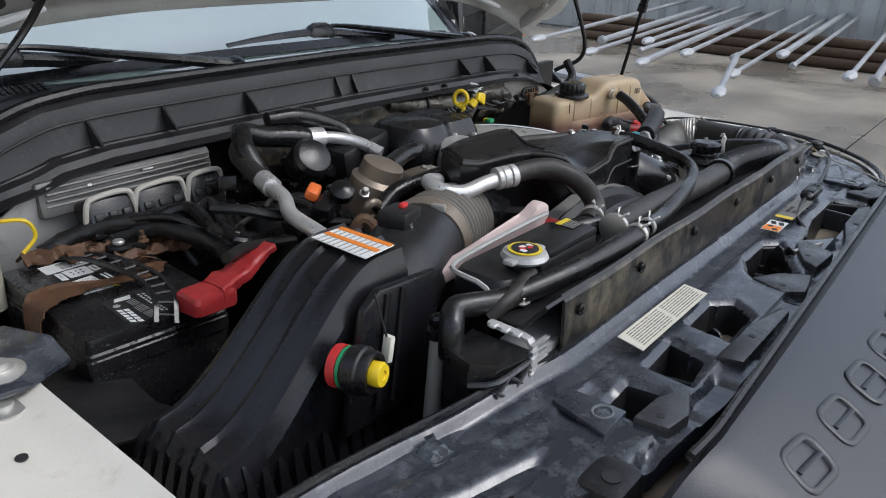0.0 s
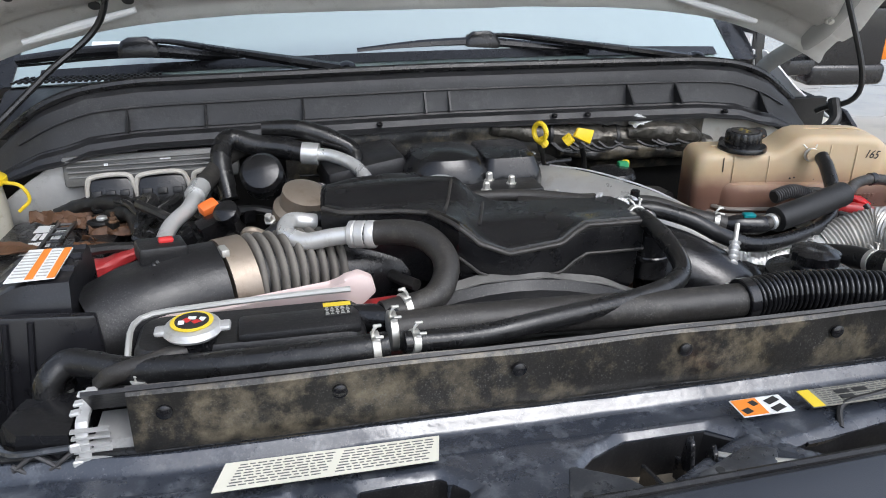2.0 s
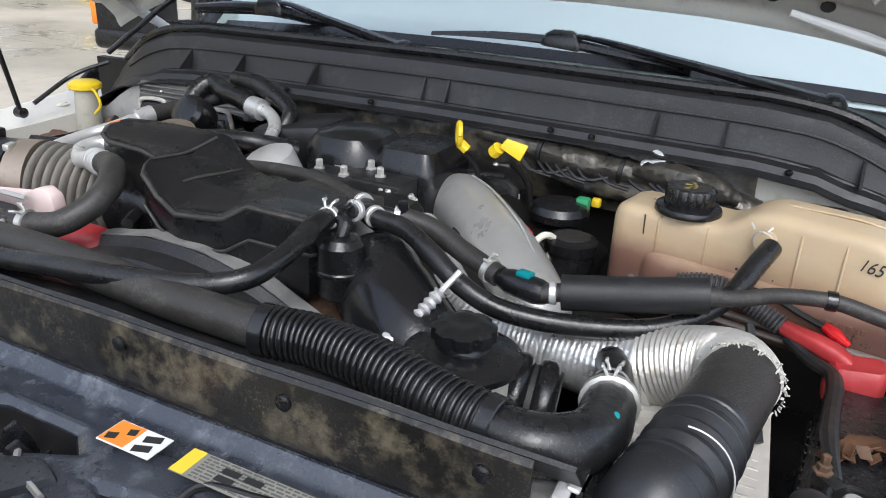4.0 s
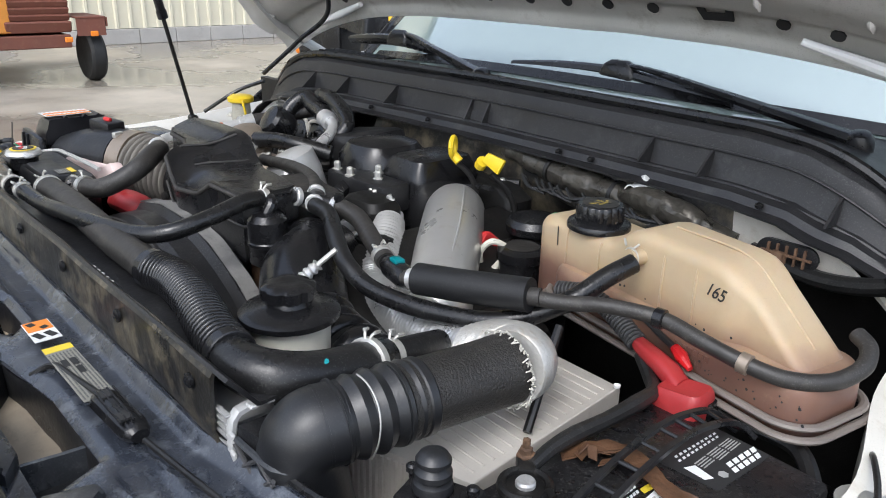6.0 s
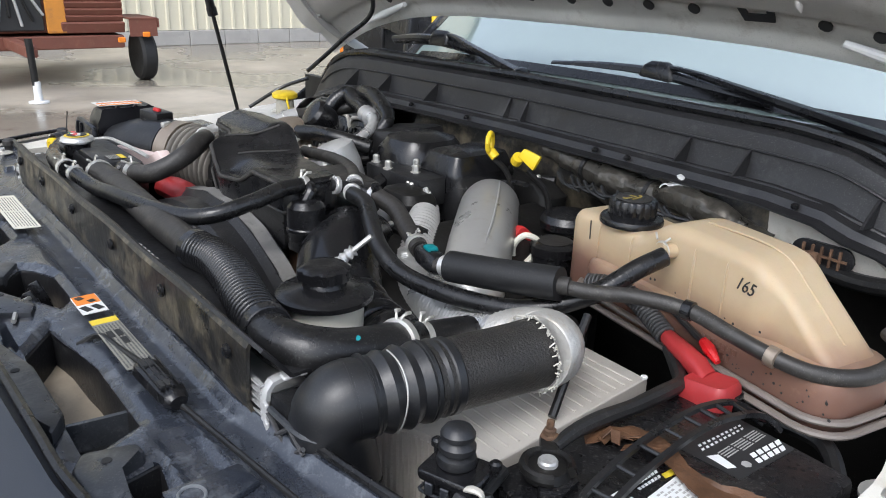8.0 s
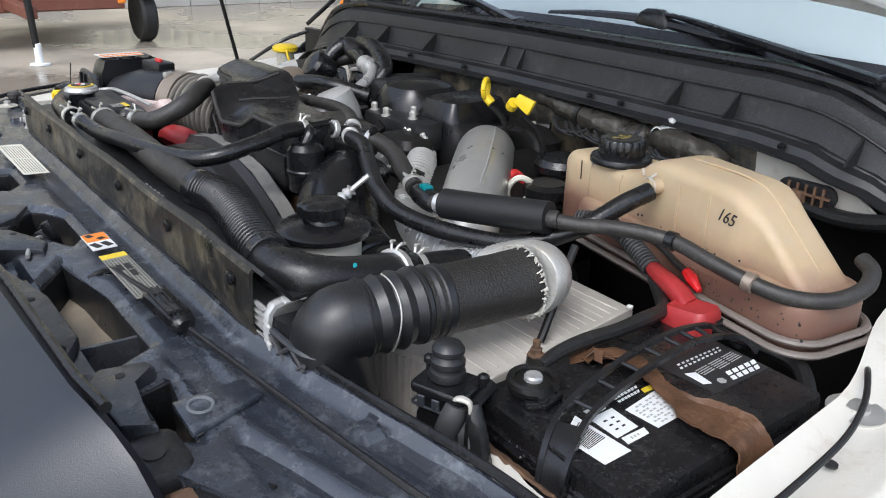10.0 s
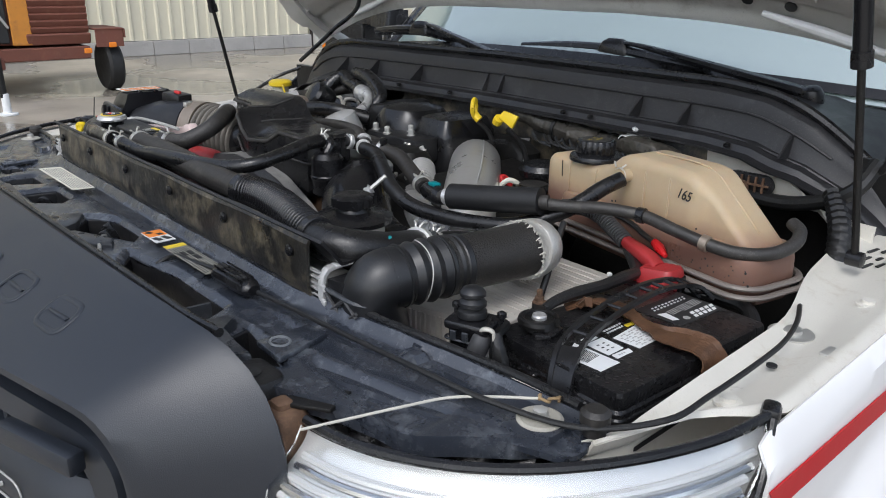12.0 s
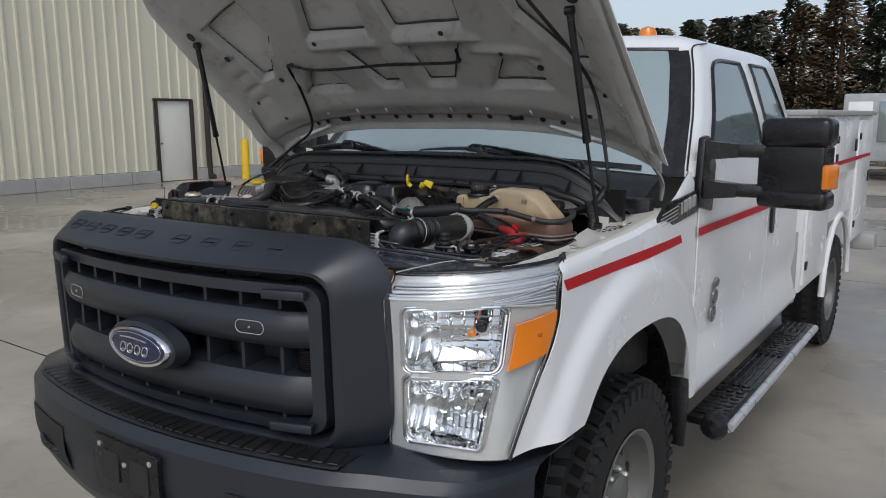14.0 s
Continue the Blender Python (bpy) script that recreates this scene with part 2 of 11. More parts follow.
M_GLASS = material("clear_lens", (0.95, 0.96, 0.96), 0.03, bump=0.0, vary=0.0, rvary=0.01, clear=1.0, ior=1.35)
M_WINDOW = material("tinted_window_glass", (0.15, 0.19, 0.19), 0.03, bump=0.0, vary=0.02, rvary=0.01, spec=1.0, ior=2.0)
M_WSHIELD = material("windscreen_glass", (0.30, 0.38, 0.36), 0.04, bump=0.0, vary=0.03, rvary=0.01, spec=1.0, ior=2.4)
M_BLUEBADGE = material("dark_blue_enamel", (0.005, 0.012, 0.06), 0.12, bump=0.0, coat=1.0)
M_STEEL = material("painted_grey_steel", (0.42, 0.42, 0.40), 0.5, 0.2, dirt=(0.25, 0.20, 0.15), amount=0.18, bump=0.1)
M_RIM = material("road_worn_grey_wheel_paint", (0.17, 0.17, 0.155), 0.45, 0.3, dirt=(0.14, 0.07, 0.06), amount=0.2, bump=0.1, blotch=12)
M_ZINC = material("zinc_plated_steel", (0.60, 0.59, 0.55), 0.42, 0.7, dirt=(0.32, 0.26, 0.18), amount=0.16, bump=0.2)
M_TYRE = material("tyre_rubber", (0.012, 0.012, 0.012), 0.65, dirt=(0.055, 0.053, 0.05), amount=0.15, bump=0.4, grain=90)
M_CONDUIT = material("split_loom", (0.011, 0.011, 0.011), 0.42, bump=0.0, dirt=(0.065, 0.062, 0.058), amount=0.1, blotch=14)
M_WIRE = material("taped_wire", (0.010, 0.010, 0.010), 0.42, bump=0.25, dirt=(0.07, 0.066, 0.06), amount=0.12, blotch=20, speck=0.4)
M_SHIELD = material("grey_corrugated_cooler_shield", (0.53, 0.50, 0.45), 0.6, 0.1, dirt=(0.26, 0.235, 0.20), amount=0.16, bump=0.15, blotch=8, speck=0.4)

M_MODULE = material("grimy_alloy_housing", (0.17, 0.168, 0.16), 0.45, 0.4, dirt=(0.07, 0.065, 0.058), amount=0.2, bump=0.2, blotch=14)
M_STRIP = material("bright_folded_aluminium", (0.55, 0.55, 0.54), 0.45, 0.3, dirt=(0.30, 0.28, 0.25), amount=0.15, bump=0.1, grain=140, blotch=24)
M_FLATZINC = material("stained_pale_steel", (0.42, 0.40, 0.34), 0.5, 0.15, dirt=(0.25, 0.20, 0.13), amount=0.2, bump=0.1, blotch=40)
M_ALLOY_DARK = material("weathered_plated_emblem", (0.30, 0.30, 0.29), 0.3, 0.8, dirt=(0.08, 0.08, 0.08), amount=0.3, bump=0.1, blotch=60)
M_DUSTRIM = material("dust_caked_plastic", (0.17, 0.165, 0.155), 0.85, dirt=(0.05, 0.05, 0.048), amount=0.22, bump=0.3, blotch=22, vary=0.3)
M_BELLOWS = material("dust_coated_bellows", (0.15, 0.138, 0.12), 0.8, dirt=(0.06, 0.055, 0.048), amount=0.2, bump=0.3, blotch=18, vary=0.2)
M_BRASS_COIL = material("tan_spring_steel", (0.30, 0.21, 0.11), 0.5, 0.4, bump=0.1, blotch=60, vary=0.2)
M_POCKET = material("tan_gritty_plastic", (0.30, 0.245, 0.175), 0.6, dirt=(0.08, 0.07, 0.055), amount=0.2, bump=0.2, blotch=18, vary=0.25)
M_CHALK = material("chalky_scuff", (0.15, 0.16, 0.17), 0.7, bump=0.0, vary=0.2, blotch=60)
M_ROD = material("cream_coated_rod", (0.50, 0.48, 0.42), 0.5, dirt=(0.26, 0.22, 0.17), amount=0.15, bump=0.1, blotch=20)


def stain_tank(m):
    """Old coolant has stained the tank from below; the plastic lets a little light through."""
    n, l = m.node_tree.nodes, m.node_tree.links
    s = n["Principled BSDF"]
    co = n.new("ShaderNodeTexCoord")
    xyz = n.new("ShaderNodeSeparateXYZ")
    l.new(co.outputs["Object"], xyz.inputs[0])
    wav = n.new("ShaderNodeTexNoise")
    wav.inputs["Scale"].default_value, wav.inputs["Detail"].default_value = 14, 5
    l.new(co.outputs["Object"], wav.inputs["Vector"])
    add = n.new("ShaderNodeMath")
    add.operation = "MULTIPLY_ADD"
    add.inputs[1].default_value = 0.045
    l.new(wav.outputs["Fac"], add.inputs[0])
    l.new(xyz.outputs["Z"], add.inputs[2])
    ramp = n.new("ShaderNodeValToRGB")
    e = ramp.color_ramp.elements
    e[0].position, e[0].color = 0.0, (0.150, 0.080, 0.058, 1)
    e[1].position, e[1].color = 1.0, (0.46, 0.36, 0.235, 1)
    for at, c in ((0.30, (0.20, 0.112, 0.080, 1)), (0.52, (0.33, 0.225, 0.150, 1)), (0.72, (0.43, 0.320, 0.200, 1))):
        q = e.new(at)
        q.color = c
    r = n.new("ShaderNodeMapRange")
    r.inputs[1].default_value, r.inputs[2].default_value = 0.142, 0.212
    l.new(add.outputs[0], r.inputs[0])
    l.new(r.outputs[0], ramp.inputs[0])
    for k in n:
        if k.type == "MIX" and k.blend_type == "MULTIPLY":
            l.new(ramp.outputs[0], k.inputs["A"])
    s.inputs["Subsurface Weight"].default_value = 0.25
    s.inputs["Subsurface Radius"].default_value = (0.020, 0.011, 0.005)


stain_tank(M_TANK)

# ---- building helpers ----
ORIGIN = {}


def thing(name, at, label, category, group="", kind=""):
    ob = new(name)
    ob.location = at
    ob.empty_display_size = 0.05
    ORIGIN[ob] = Vector(at)
    return tagged(ob, label, category, group, kind)


def finish(bm, name, mat, sharp=0.6):
    bmesh.ops.recalc_face_normals(bm, faces=bm.faces)
    for f in bm.faces:
        f.smooth = True
    for e in bm.edges:
        if len(e.link_faces) == 2 and e.calc_face_angle(0) > sharp:
            e.smooth = False
    me = bpy.data.meshes.new(name)
    bm.to_mesh(me)
    bm.free()
    me.materials.append(mat)
    return me


def part(name, bm, mat, parent, label="", sharp=0.6):
    """Links a bmesh, drawn in world metres, as one mesh under a thing or a part."""
    o = ORIGIN[parent]
    bmesh.ops.translate(bm, verts=bm.verts, vec=-o)
    ob = new(name, finish(bm, name, mat, sharp))
    ob.parent = parent
    ORIGIN[ob] = o
    return tagged(ob, label)


def solo(name, bm, mat, label, category, group="", kind="", sharp=0.6):
    """A thing that is one mesh."""
    lo = Vector([min(v.co[i] for v in bm.verts) for i in range(3)])
    hi = Vector([max(v.co[i] for v in bm.verts) for i in range(3)])
    at = Vector(((lo.x + hi.x) / 2, (lo.y + hi.y) / 2, lo.z))
    bmesh.ops.translate(bm, verts=bm.verts, vec=-at)
    ob = new(name, finish(bm, name, mat, sharp))
    ob.location = at
    ORIGIN[ob] = at
    return tagged(ob, label, category, group, kind)


def turned(rx=0, ry=0, rz=0):
    return pose(0, 0, 0, rx, ry, rz)


def box(bm, c, s, rot=None, bev=0.0, seg=2):
    m = Matrix.Translation(c) @ (rot or Matrix()) @ Matrix.Diagonal((*s, 1))
    made = bmesh.ops.create_cube(bm, size=1.0, matrix=m)["verts"]
    if bev:
        es = list({e for v in made for e in v.link_edges})
        bmesh.ops.bevel(bm, geom=es, offset=bev, segments=seg, affect="EDGES", profile=0.5)
    return bm


def smooth_path(pts, per=6):
    """Points of a smooth curve through the given ones."""
    p = [Vector(q) for q in pts]
    if len(p) < 3:
        return [p[0].lerp(p[-1], i / per) for i in range(per + 1)]
    ext = [p[0] * 2 - p[1]] + p + [p[-1] * 2 - p[-2]]
    out = []
    for i in range(1, len(ext) - 2):
        a, b, c, d = ext[i - 1:i + 3]
        for k in range(per):
            t = k / per
            out.append(0.5 * ((2 * b) + (c - a) * t + (2 * a - 5 * b + 4 * c - d) * t * t + (3 * b - a - 3 * c + d) * t ** 3))
    out.append(p[-1])
    return out


def tube(bm, pts, r, n=14, per=6, rib=None, flat=1.0):
    """A hose along pts. r: radius or a list of radii over the length; rib: (count, depth) of corrugations."""
    path = smooth_path(pts, per)
    if rib:
        want = rib[0] * 4
        total = [0.0]
        for a, b in zip(path, path[1:]):
            total.append(total[-1] + (b - a).length)
        fine = []
        for i in range(want + 1):
            s = total[-1] * i / want
            k = max(j for j in range(len(total)) if total[j] <= s + 1e-9)
            k = min(k, len(path) - 2)
            fine.append(path[k].lerp(path[k + 1], (s - total[k]) / max(1e-9, total[k + 1] - total[k])))
        path = fine
    m = len(path)
    up = None
    rings = []
    for i, c in enumerate(path):
        d = (path[min(i + 1, m - 1)] - path[max(i - 1, 0)]).normalized()
        if up is None:
            up = d.orthogonal().normalized()
            if abs(d.z) < 0.9:
                up = (Vector((0, 0, 1)) - d * d.z).normalized()
        up = (up - d * up.dot(d)).normalized()
        side = d.cross(up)
        u = i / (m - 1)
        if isinstance(r, (list, tuple)):
            k = u * (len(r) - 1)
            j = min(int(k), len(r) - 2)
            rad = r[j] + (r[j + 1] - r[j]) * (k - j)
        else:
            rad = r
        if rib:
            rad -= rib[1] * (0.0, 0.5, 1.0, 0.5)[i % 4]
        rings.append([bm.verts.new(c + side * (rad * math.cos(a)) + up * (rad * flat * math.sin(a))) for a in [2 * math.pi * q / n for q in range(n)]])
    for a, b in zip(rings, rings[1:]):
        for q in range(n):
            bm.faces.new((a[q], a[(q + 1) % n], b[(q + 1) % n], b[q]))
    bm.faces.new(rings[0][::-1])
    bm.faces.new(rings[-1])
    return bm


def lathe(bm, profile, at, axis=(0, 0, 1), n=24, wob=None, caps=True):
    """Turns (radius, height) pairs round an axis through at."""
    q = Vector(axis).normalized().to_track_quat("Z", "Y").to_matrix()
    rings = []
    for r, h in profile:
        rings.append([bm.verts.new(Vector(at) + q @ Vector((r * (1 + (wob[1] if wob and k % wob[0] == 0 else 0)) * math.cos(2 * math.pi * k / n), r * (1 + (wob[1] if wob and k % wob[0] == 0 else 0)) * math.sin(2 * math.pi * k / n), h))) for k in range(n)])
    for a, b in zip(rings, rings[1:]):
        for k in range(n):
            bm.faces.new((a[k], a[(k + 1) % n], b[(k + 1) % n], b[k]))
    if caps:
        bm.faces.new(rings[0][::-1])
        bm.faces.new(rings[-1])
    return bm


def sheet(bm, f, nu, nv, thick=0.0):
    """A surface f(u, v) with u, v in 0..1, given thickness."""
    g = [[bm.verts.new(f(i / nu, j / nv)) for j in range(nv + 1)] for i in range(nu + 1)]
    faces = [bm.faces.new((g[i][j], g[i + 1][j], g[i + 1][j + 1], g[i][j + 1])) for i in range(nu) for j in range(nv)]
    if thick:
        bmesh.ops.recalc_face_normals(bm, faces=faces)
        bmesh.ops.solidify(bm, geom=faces, thickness=thick)
    return bm


def loft(bm, rings, caps=True):
    """Joins rings of points with equal counts."""
    vs = [[bm.verts.new(p) for p in ring] for ring in rings]
    n = len(vs[0])
    for a, b in zip(vs, vs[1:]):
        for q in range(n):
            bm.faces.new((a[q], a[(q + 1) % n], b[(q + 1) % n], b[q]))
    if caps:
        bm.faces.new(vs[0][::-1])
        bm.faces.new(vs[-1])
    return bm


def prism(bm, poly, h, m, bev=0.0):
    """Extrudes a polygon of (x, y) by h along z, placed by the matrix m."""
    lo = [bm.verts.new(m @ Vector((x, y, 0))) for x, y in poly]
    hi = [bm.verts.new(m @ Vector((x, y, h))) for x, y in poly]
    n = len(poly)
    fs = [bm.faces.new(lo[::-1]), bm.faces.new(hi)]
    for i in range(n):
        fs.append(bm.faces.new((lo[i], lo[(i + 1) % n], hi[(i + 1) % n], hi[i])))
    if bev:
        es = list({e for f in fs for e in f.edges})
        bmesh.ops.bevel(bm, geom=es, offset=bev, segments=2, affect="EDGES", profile=0.5)
    return bm


def rounded(w, h, r, n=5):
    """A rounded rectangle about the origin."""
    out = []
    for cx, cy, a0 in ((w / 2 - r, h / 2 - r, 0), (-w / 2 + r, h / 2 - r, 90), (-w / 2 + r, -h / 2 + r, 180), (w / 2 - r, -h / 2 + r, 270)):
        for k in range(n + 1):
            a = radians(a0 + 90 * k / n)
            out.append((cx + r * math.cos(a), cy + r * math.sin(a)))
    return out


def words(name, text, size, m, mat, parent, deep=0.0004):
    """Raised lettering with the built-in font, turned into a mesh."""
    cu = bpy.data.curves.new(name, "FONT")
    cu.body, cu.size, cu.extrude, cu.align_x, cu.align_y = text, size, deep, "CENTER", "CENTER"
    tmp = new(name, cu)
    me = bpy.data.meshes.new_from_object(tmp.evaluated_get(bpy.context.evaluated_depsgraph_get()))
    bpy.data.objects.remove(tmp)
    bpy.data.curves.remove(cu)
    bm = bmesh.new()
    bm.from_mesh(me)
    bpy.data.meshes.remove(me)
    bmesh.ops.transform(bm, matrix=m, verts=bm.verts)
    return part(name, bm, mat, parent)


def smooth01(t):
    t = min(1, max(0, t))
    return t * t * (3 - 2 * t)


def curve1(x, table):
    """Straight-line interpolation in a table of (x, value)."""
    for (a, va), (b, vb) in zip(table, table[1:]):
        if x <= b:
            return va + (vb - va) * max(0, (x - a)) / (b - a)
    return table[-1][1]

# ---- ground: wet concrete slabs ----


def ground_material():
    m = material("wet_concrete", (0.41, 0.365, 0.295), 0.42, dirt=(0.25, 0.225, 0.185), amount=0.22, grain=55, bump=0.3, blotch=0.9, vary=0.18, rvary=0.2)
    n, l = m.node_tree.nodes, m.node_tree.links
    co = n.new("ShaderNodeTexCoord")
    w = n.new("ShaderNodeTexNoise")
    w.inputs["Scale"].default_value, w.inputs["Detail"].default_value = 0.35, 5
    l.new(co.outputs["Object"], w.inputs["Vector"])
    r = n.new("ShaderNodeMapRange")
    r.inputs[1].default_value, r.inputs[2].default_value, r.inputs[3].default_value, r.inputs[4].default_value = 0.44, 0.60, 0.16, 0.66
    l.new(w.outputs["Fac"], r.inputs[0])
    l.new(r.outputs[0], n["Principled BSDF"].inputs["Roughness"])
    # wet patches are darker than dry ones
    k = n.new("ShaderNodeMapRange")
    k.inputs[1].default_value, k.inputs[2].default_value, k.inputs[3].default_value, k.inputs[4].default_value = 0.44, 0.62, 0.62, 1.05
    l.new(w.outputs["Fac"], k.inputs[0])
    old = n["Principled BSDF"].inputs["Base Color"].links[0].from_socket
    wet = n.new("ShaderNodeMix")
    wet.data_type, wet.blend_type = "RGBA", "MULTIPLY"
    wet.inputs["Factor"].default_value = 1
    l.new(old, wet.inputs["A"])
    l.new(k.outputs[0], wet.inputs["B"])
    l.new(wet.outputs["Result"], n["Principled BSDF"].inputs["Base Color"])
    return m


def build_ground():
    bm = bmesh.new()
    xs = [-3000, -100] + [-49.2 + 6.0 * i for i in range(17)] + [100, 3000]
    ys = [-3000, -100] + [-46.6 + 6.0 * i for i in range(19)] + [120, 3000]
    # slabs with open joints 12 mm wide; the joints lie 15 mm lower
    cache = {}

    def v(x, y, z):
        key = (round(x, 4), round(y, 4), z)
        if key not in cache:
            cache[key] = bm.verts.new((x, y, z))
        return cache[key]
    g = 0.006
    for i in range(len(xs) - 1):
        for j in range(len(ys) - 1):
            x0, x1, y0, y1 = xs[i] + g, xs[i + 1] - g, ys[j] + g, ys[j + 1] - g
            bm.faces.new((v(x0, y0, 0), v(x1, y0, 0), v(x1, y1, 0), v(x0, y1, 0)))
            bm.faces.new((v(x1, y0, 0), v(x1 + 2 * g, y0, -0.015), v(x1 + 2 * g, y1, -0.015), v(x1, y1, 0)))
            bm.faces.new((v(x1 + 2 * g, y0, -0.015), v(x1 + 2 * g + 1e-3, y0, 0), v(x1 + 2 * g + 1e-3, y1, 0), v(x1 + 2 * g, y1, -0.015)))
            bm.faces.new((v(x0, y1, 0), v(x1, y1, 0), v(x1, y1 + 2 * g, -0.015), v(x0, y1 + 2 * g, -0.015)))
    solo("ground", bm, ground_material(), "wet stained concrete yard in large slabs", "ground", kind="structure")


build_ground()

# ---- warehouse with ribbed cream cladding ----
M_CLAD = material("cream_ribbed_cladding", (0.66, 0.62, 0.48), 0.5, dirt=(0.50, 0.47, 0.37), amount=0.06, bump=0.0, blotch=0.4, vary=0.04)
M_BASE = material("concrete_plinth", (0.40, 0.385, 0.36), 0.8, dirt=(0.24, 0.23, 0.21), amount=0.2, bump=0.4, grain=30, blotch=1.5)
M_DOORW = material("off_white_door", (0.72, 0.70, 0.62), 0.45, bump=0.02, vary=0.03)
M_DARKTRIM = material("dark_brown_trim", (0.03, 0.022, 0.018), 0.5, bump=0.05)
M_BOLLARD = material("safety_yellow_paint", (0.80, 0.52, 0.02), 0.45, dirt=(0.4, 0.26, 0.05), amount=0.08, bump=0.05)
WALL_X = -16.0


def build_warehouse():
    th = thing("warehouse", (WALL_X - 5, 0, 0), "cream warehouse with vertical ribbed metal cladding on a concrete plinth", "building")
    # cladding: ribs every 0.3 m, with an opening for the door
    d0, d1, dtop = 10.76, 11.84, 2.13
    bm = bmesh.new()
    rib = [(0.0, 0.0), (0.20, 0.0), (0.225, 0.035), (0.275, 0.035), (0.30, 0.0)]

    def strip(y0, y1, z0, z1):
        pts, y = [], y0
        while y < y1 - 1e-6:
            for a, b in rib[:-1]:
                if y + a < y1:
                    pts.append((y + a, b))
            y += 0.30
        pts.append((y1, 0))
        lo = [bm.verts.new((WALL_X + b, a, z0)) for a, b in pts]
        hi = [bm.verts.new((WALL_X + b, a, z1)) for a, b in pts]
        for i in range(len(pts) - 1):
            bm.faces.new((lo[i], lo[i + 1], hi[i + 1], hi[i]))
    strip(-30, d0 - 0.05, 0.32, 8)
    strip(d0 - 0.05, d1 + 0.05, dtop + 0.05, 8)
    strip(d1 + 0.05, 16.0, 0.32, 8)
    part("cladding", bm, M_CLAD, th, sharp=0.3)
    for a, b in ((-30, d0), (d1, 16)):
        n = int((b - a) / 0.8)
        for i in range(n):
            bm = bmesh.new()
            box(bm, (WALL_X - 0.1, a + (b - a) * (i + 0.5) / n, 0.155), (0.36, (b - a) / n - 0.012, 0.31), bev=0.012, seg=1)
            part("plinth_block", bm, M_BASE, th)
    bm = bmesh.new()
    box(bm, (WALL_X - 5.2, -7, 4), (10, 46, 8))
    part("hall", bm, M_CLAD, th)
    bm = bmesh.new()
    box(bm, (WALL_X - 5, -7, 8.15), (10.6, 46.6, 0.3), bev=0.03)
    part("roof", bm, M_DARKTRIM, th)
    bm = bmesh.new()
    box(bm, (WALL_X - 0.02, (d0 + d1) / 2, dtop / 2 + 0.01), (0.06, d1 - d0, dtop - 0.02), bev=0.006)
    dr = part("door", bm, M_DOORW, th, "plain off-white steel door, shut")
    bm = bmesh.new()
    box(bm, (WALL_X + 0.03, d0 + 0.02, dtop / 2), (0.09, 0.05, dtop), bev=0.005)
    box(bm, (WALL_X + 0.03, d1 + 0.01, dtop / 2), (0.11, 0.09, dtop), bev=0.005)
    box(bm, (WALL_X + 0.03, (d0 + d1) / 2, dtop + 0.03), (0.09, d1 - d0 + 0.1, 0.06), bev=0.005)
    part("door_frame", bm, M_DARKTRIM, th)
    bm = bmesh.new()
    lathe(bm, [(0.03, 0), (0.03, 0.02), (0.012, 0.03), (0.012, 0.06), (0.03, 0.07), (0.025, 0.1)], (WALL_X + 0.01, d0 + 0.1, 1.02), (1, 0, 0), 12)
    part("door_knob", bm, M_CHROME, dr)
    bm = bmesh.new()
    tube(bm, [(WALL_X + 0.1, 12.30, 8), (WALL_X + 0.1, 12.30, 4), (WALL_X + 0.1, 12.32, 0.25), (WALL_X + 0.25, 12.34, 0.08)], 0.075, 10)
    part("downpipe", bm, M_DARKTRIM, th)
    # wing with a roller door, past the corner
    bm = bmesh.new()
    box(bm, (WALL_X - 4, 24, 4), (8, 15.9, 8))
    part("wing", bm, M_CLAD, th)
    bm = bmesh.new()
    for i in range(16):
        box(bm, (WALL_X + 0.03, 16.2, 0.15 + 0.26 * i), (0.05, 4.2, 0.25), bev=0.01, seg=1)
    part("roller_door", bm, M_DOORW, th, "pale slatted roller door, shut")


build_warehouse()


def build_bollard(x, y):
    bm = bmesh.new()
    lathe(bm, [(0.11, 0), (0.11, 1.0), (0.10, 1.06), (0.06, 1.10), (0.001, 1.115)], (x, y, 0), n=20)
    solo("bollard", bm, M_BOLLARD, "yellow painted steel bollard beside the warehouse", "bollard")


build_bollard(WALL_X + 0.9, 12.9)

# ---- the pickup truck ----
truck = thing("pickup_truck", (0, 2.6, 0), "white work pickup with open bonnet, red side stripe and service body", "truck")


def arch_z(y, c, zc, r, low):
    k = 1 - (abs(y - c) / r) ** 2.6
    return max(low, zc + r * k ** (1 / 2.6)) if k > 0 else low


def fender_x(y, z):
    """How far out the front wing stands."""
    x = 1.005 - 0.026 * smooth01((0.50 - y) / 0.17) - 0.012 * smooth01((y - 1.2) / 0.4) - 0.010 * smooth01((z - 1.24) / 0.12)
    d = math.hypot(y - 1.07, z - 0.50)
    return x + 0.030 * smooth01((0.745 - d) / 0.09) * smooth01((d - 0.40) / 0.12)


def fender_top(y):
    return curve1(y, [(0.3, 1.285), (0.58, 1.295), (1.0, 1.31), (1.3, 1.335), (1.46, 1.39), (1.60, 1.46)])


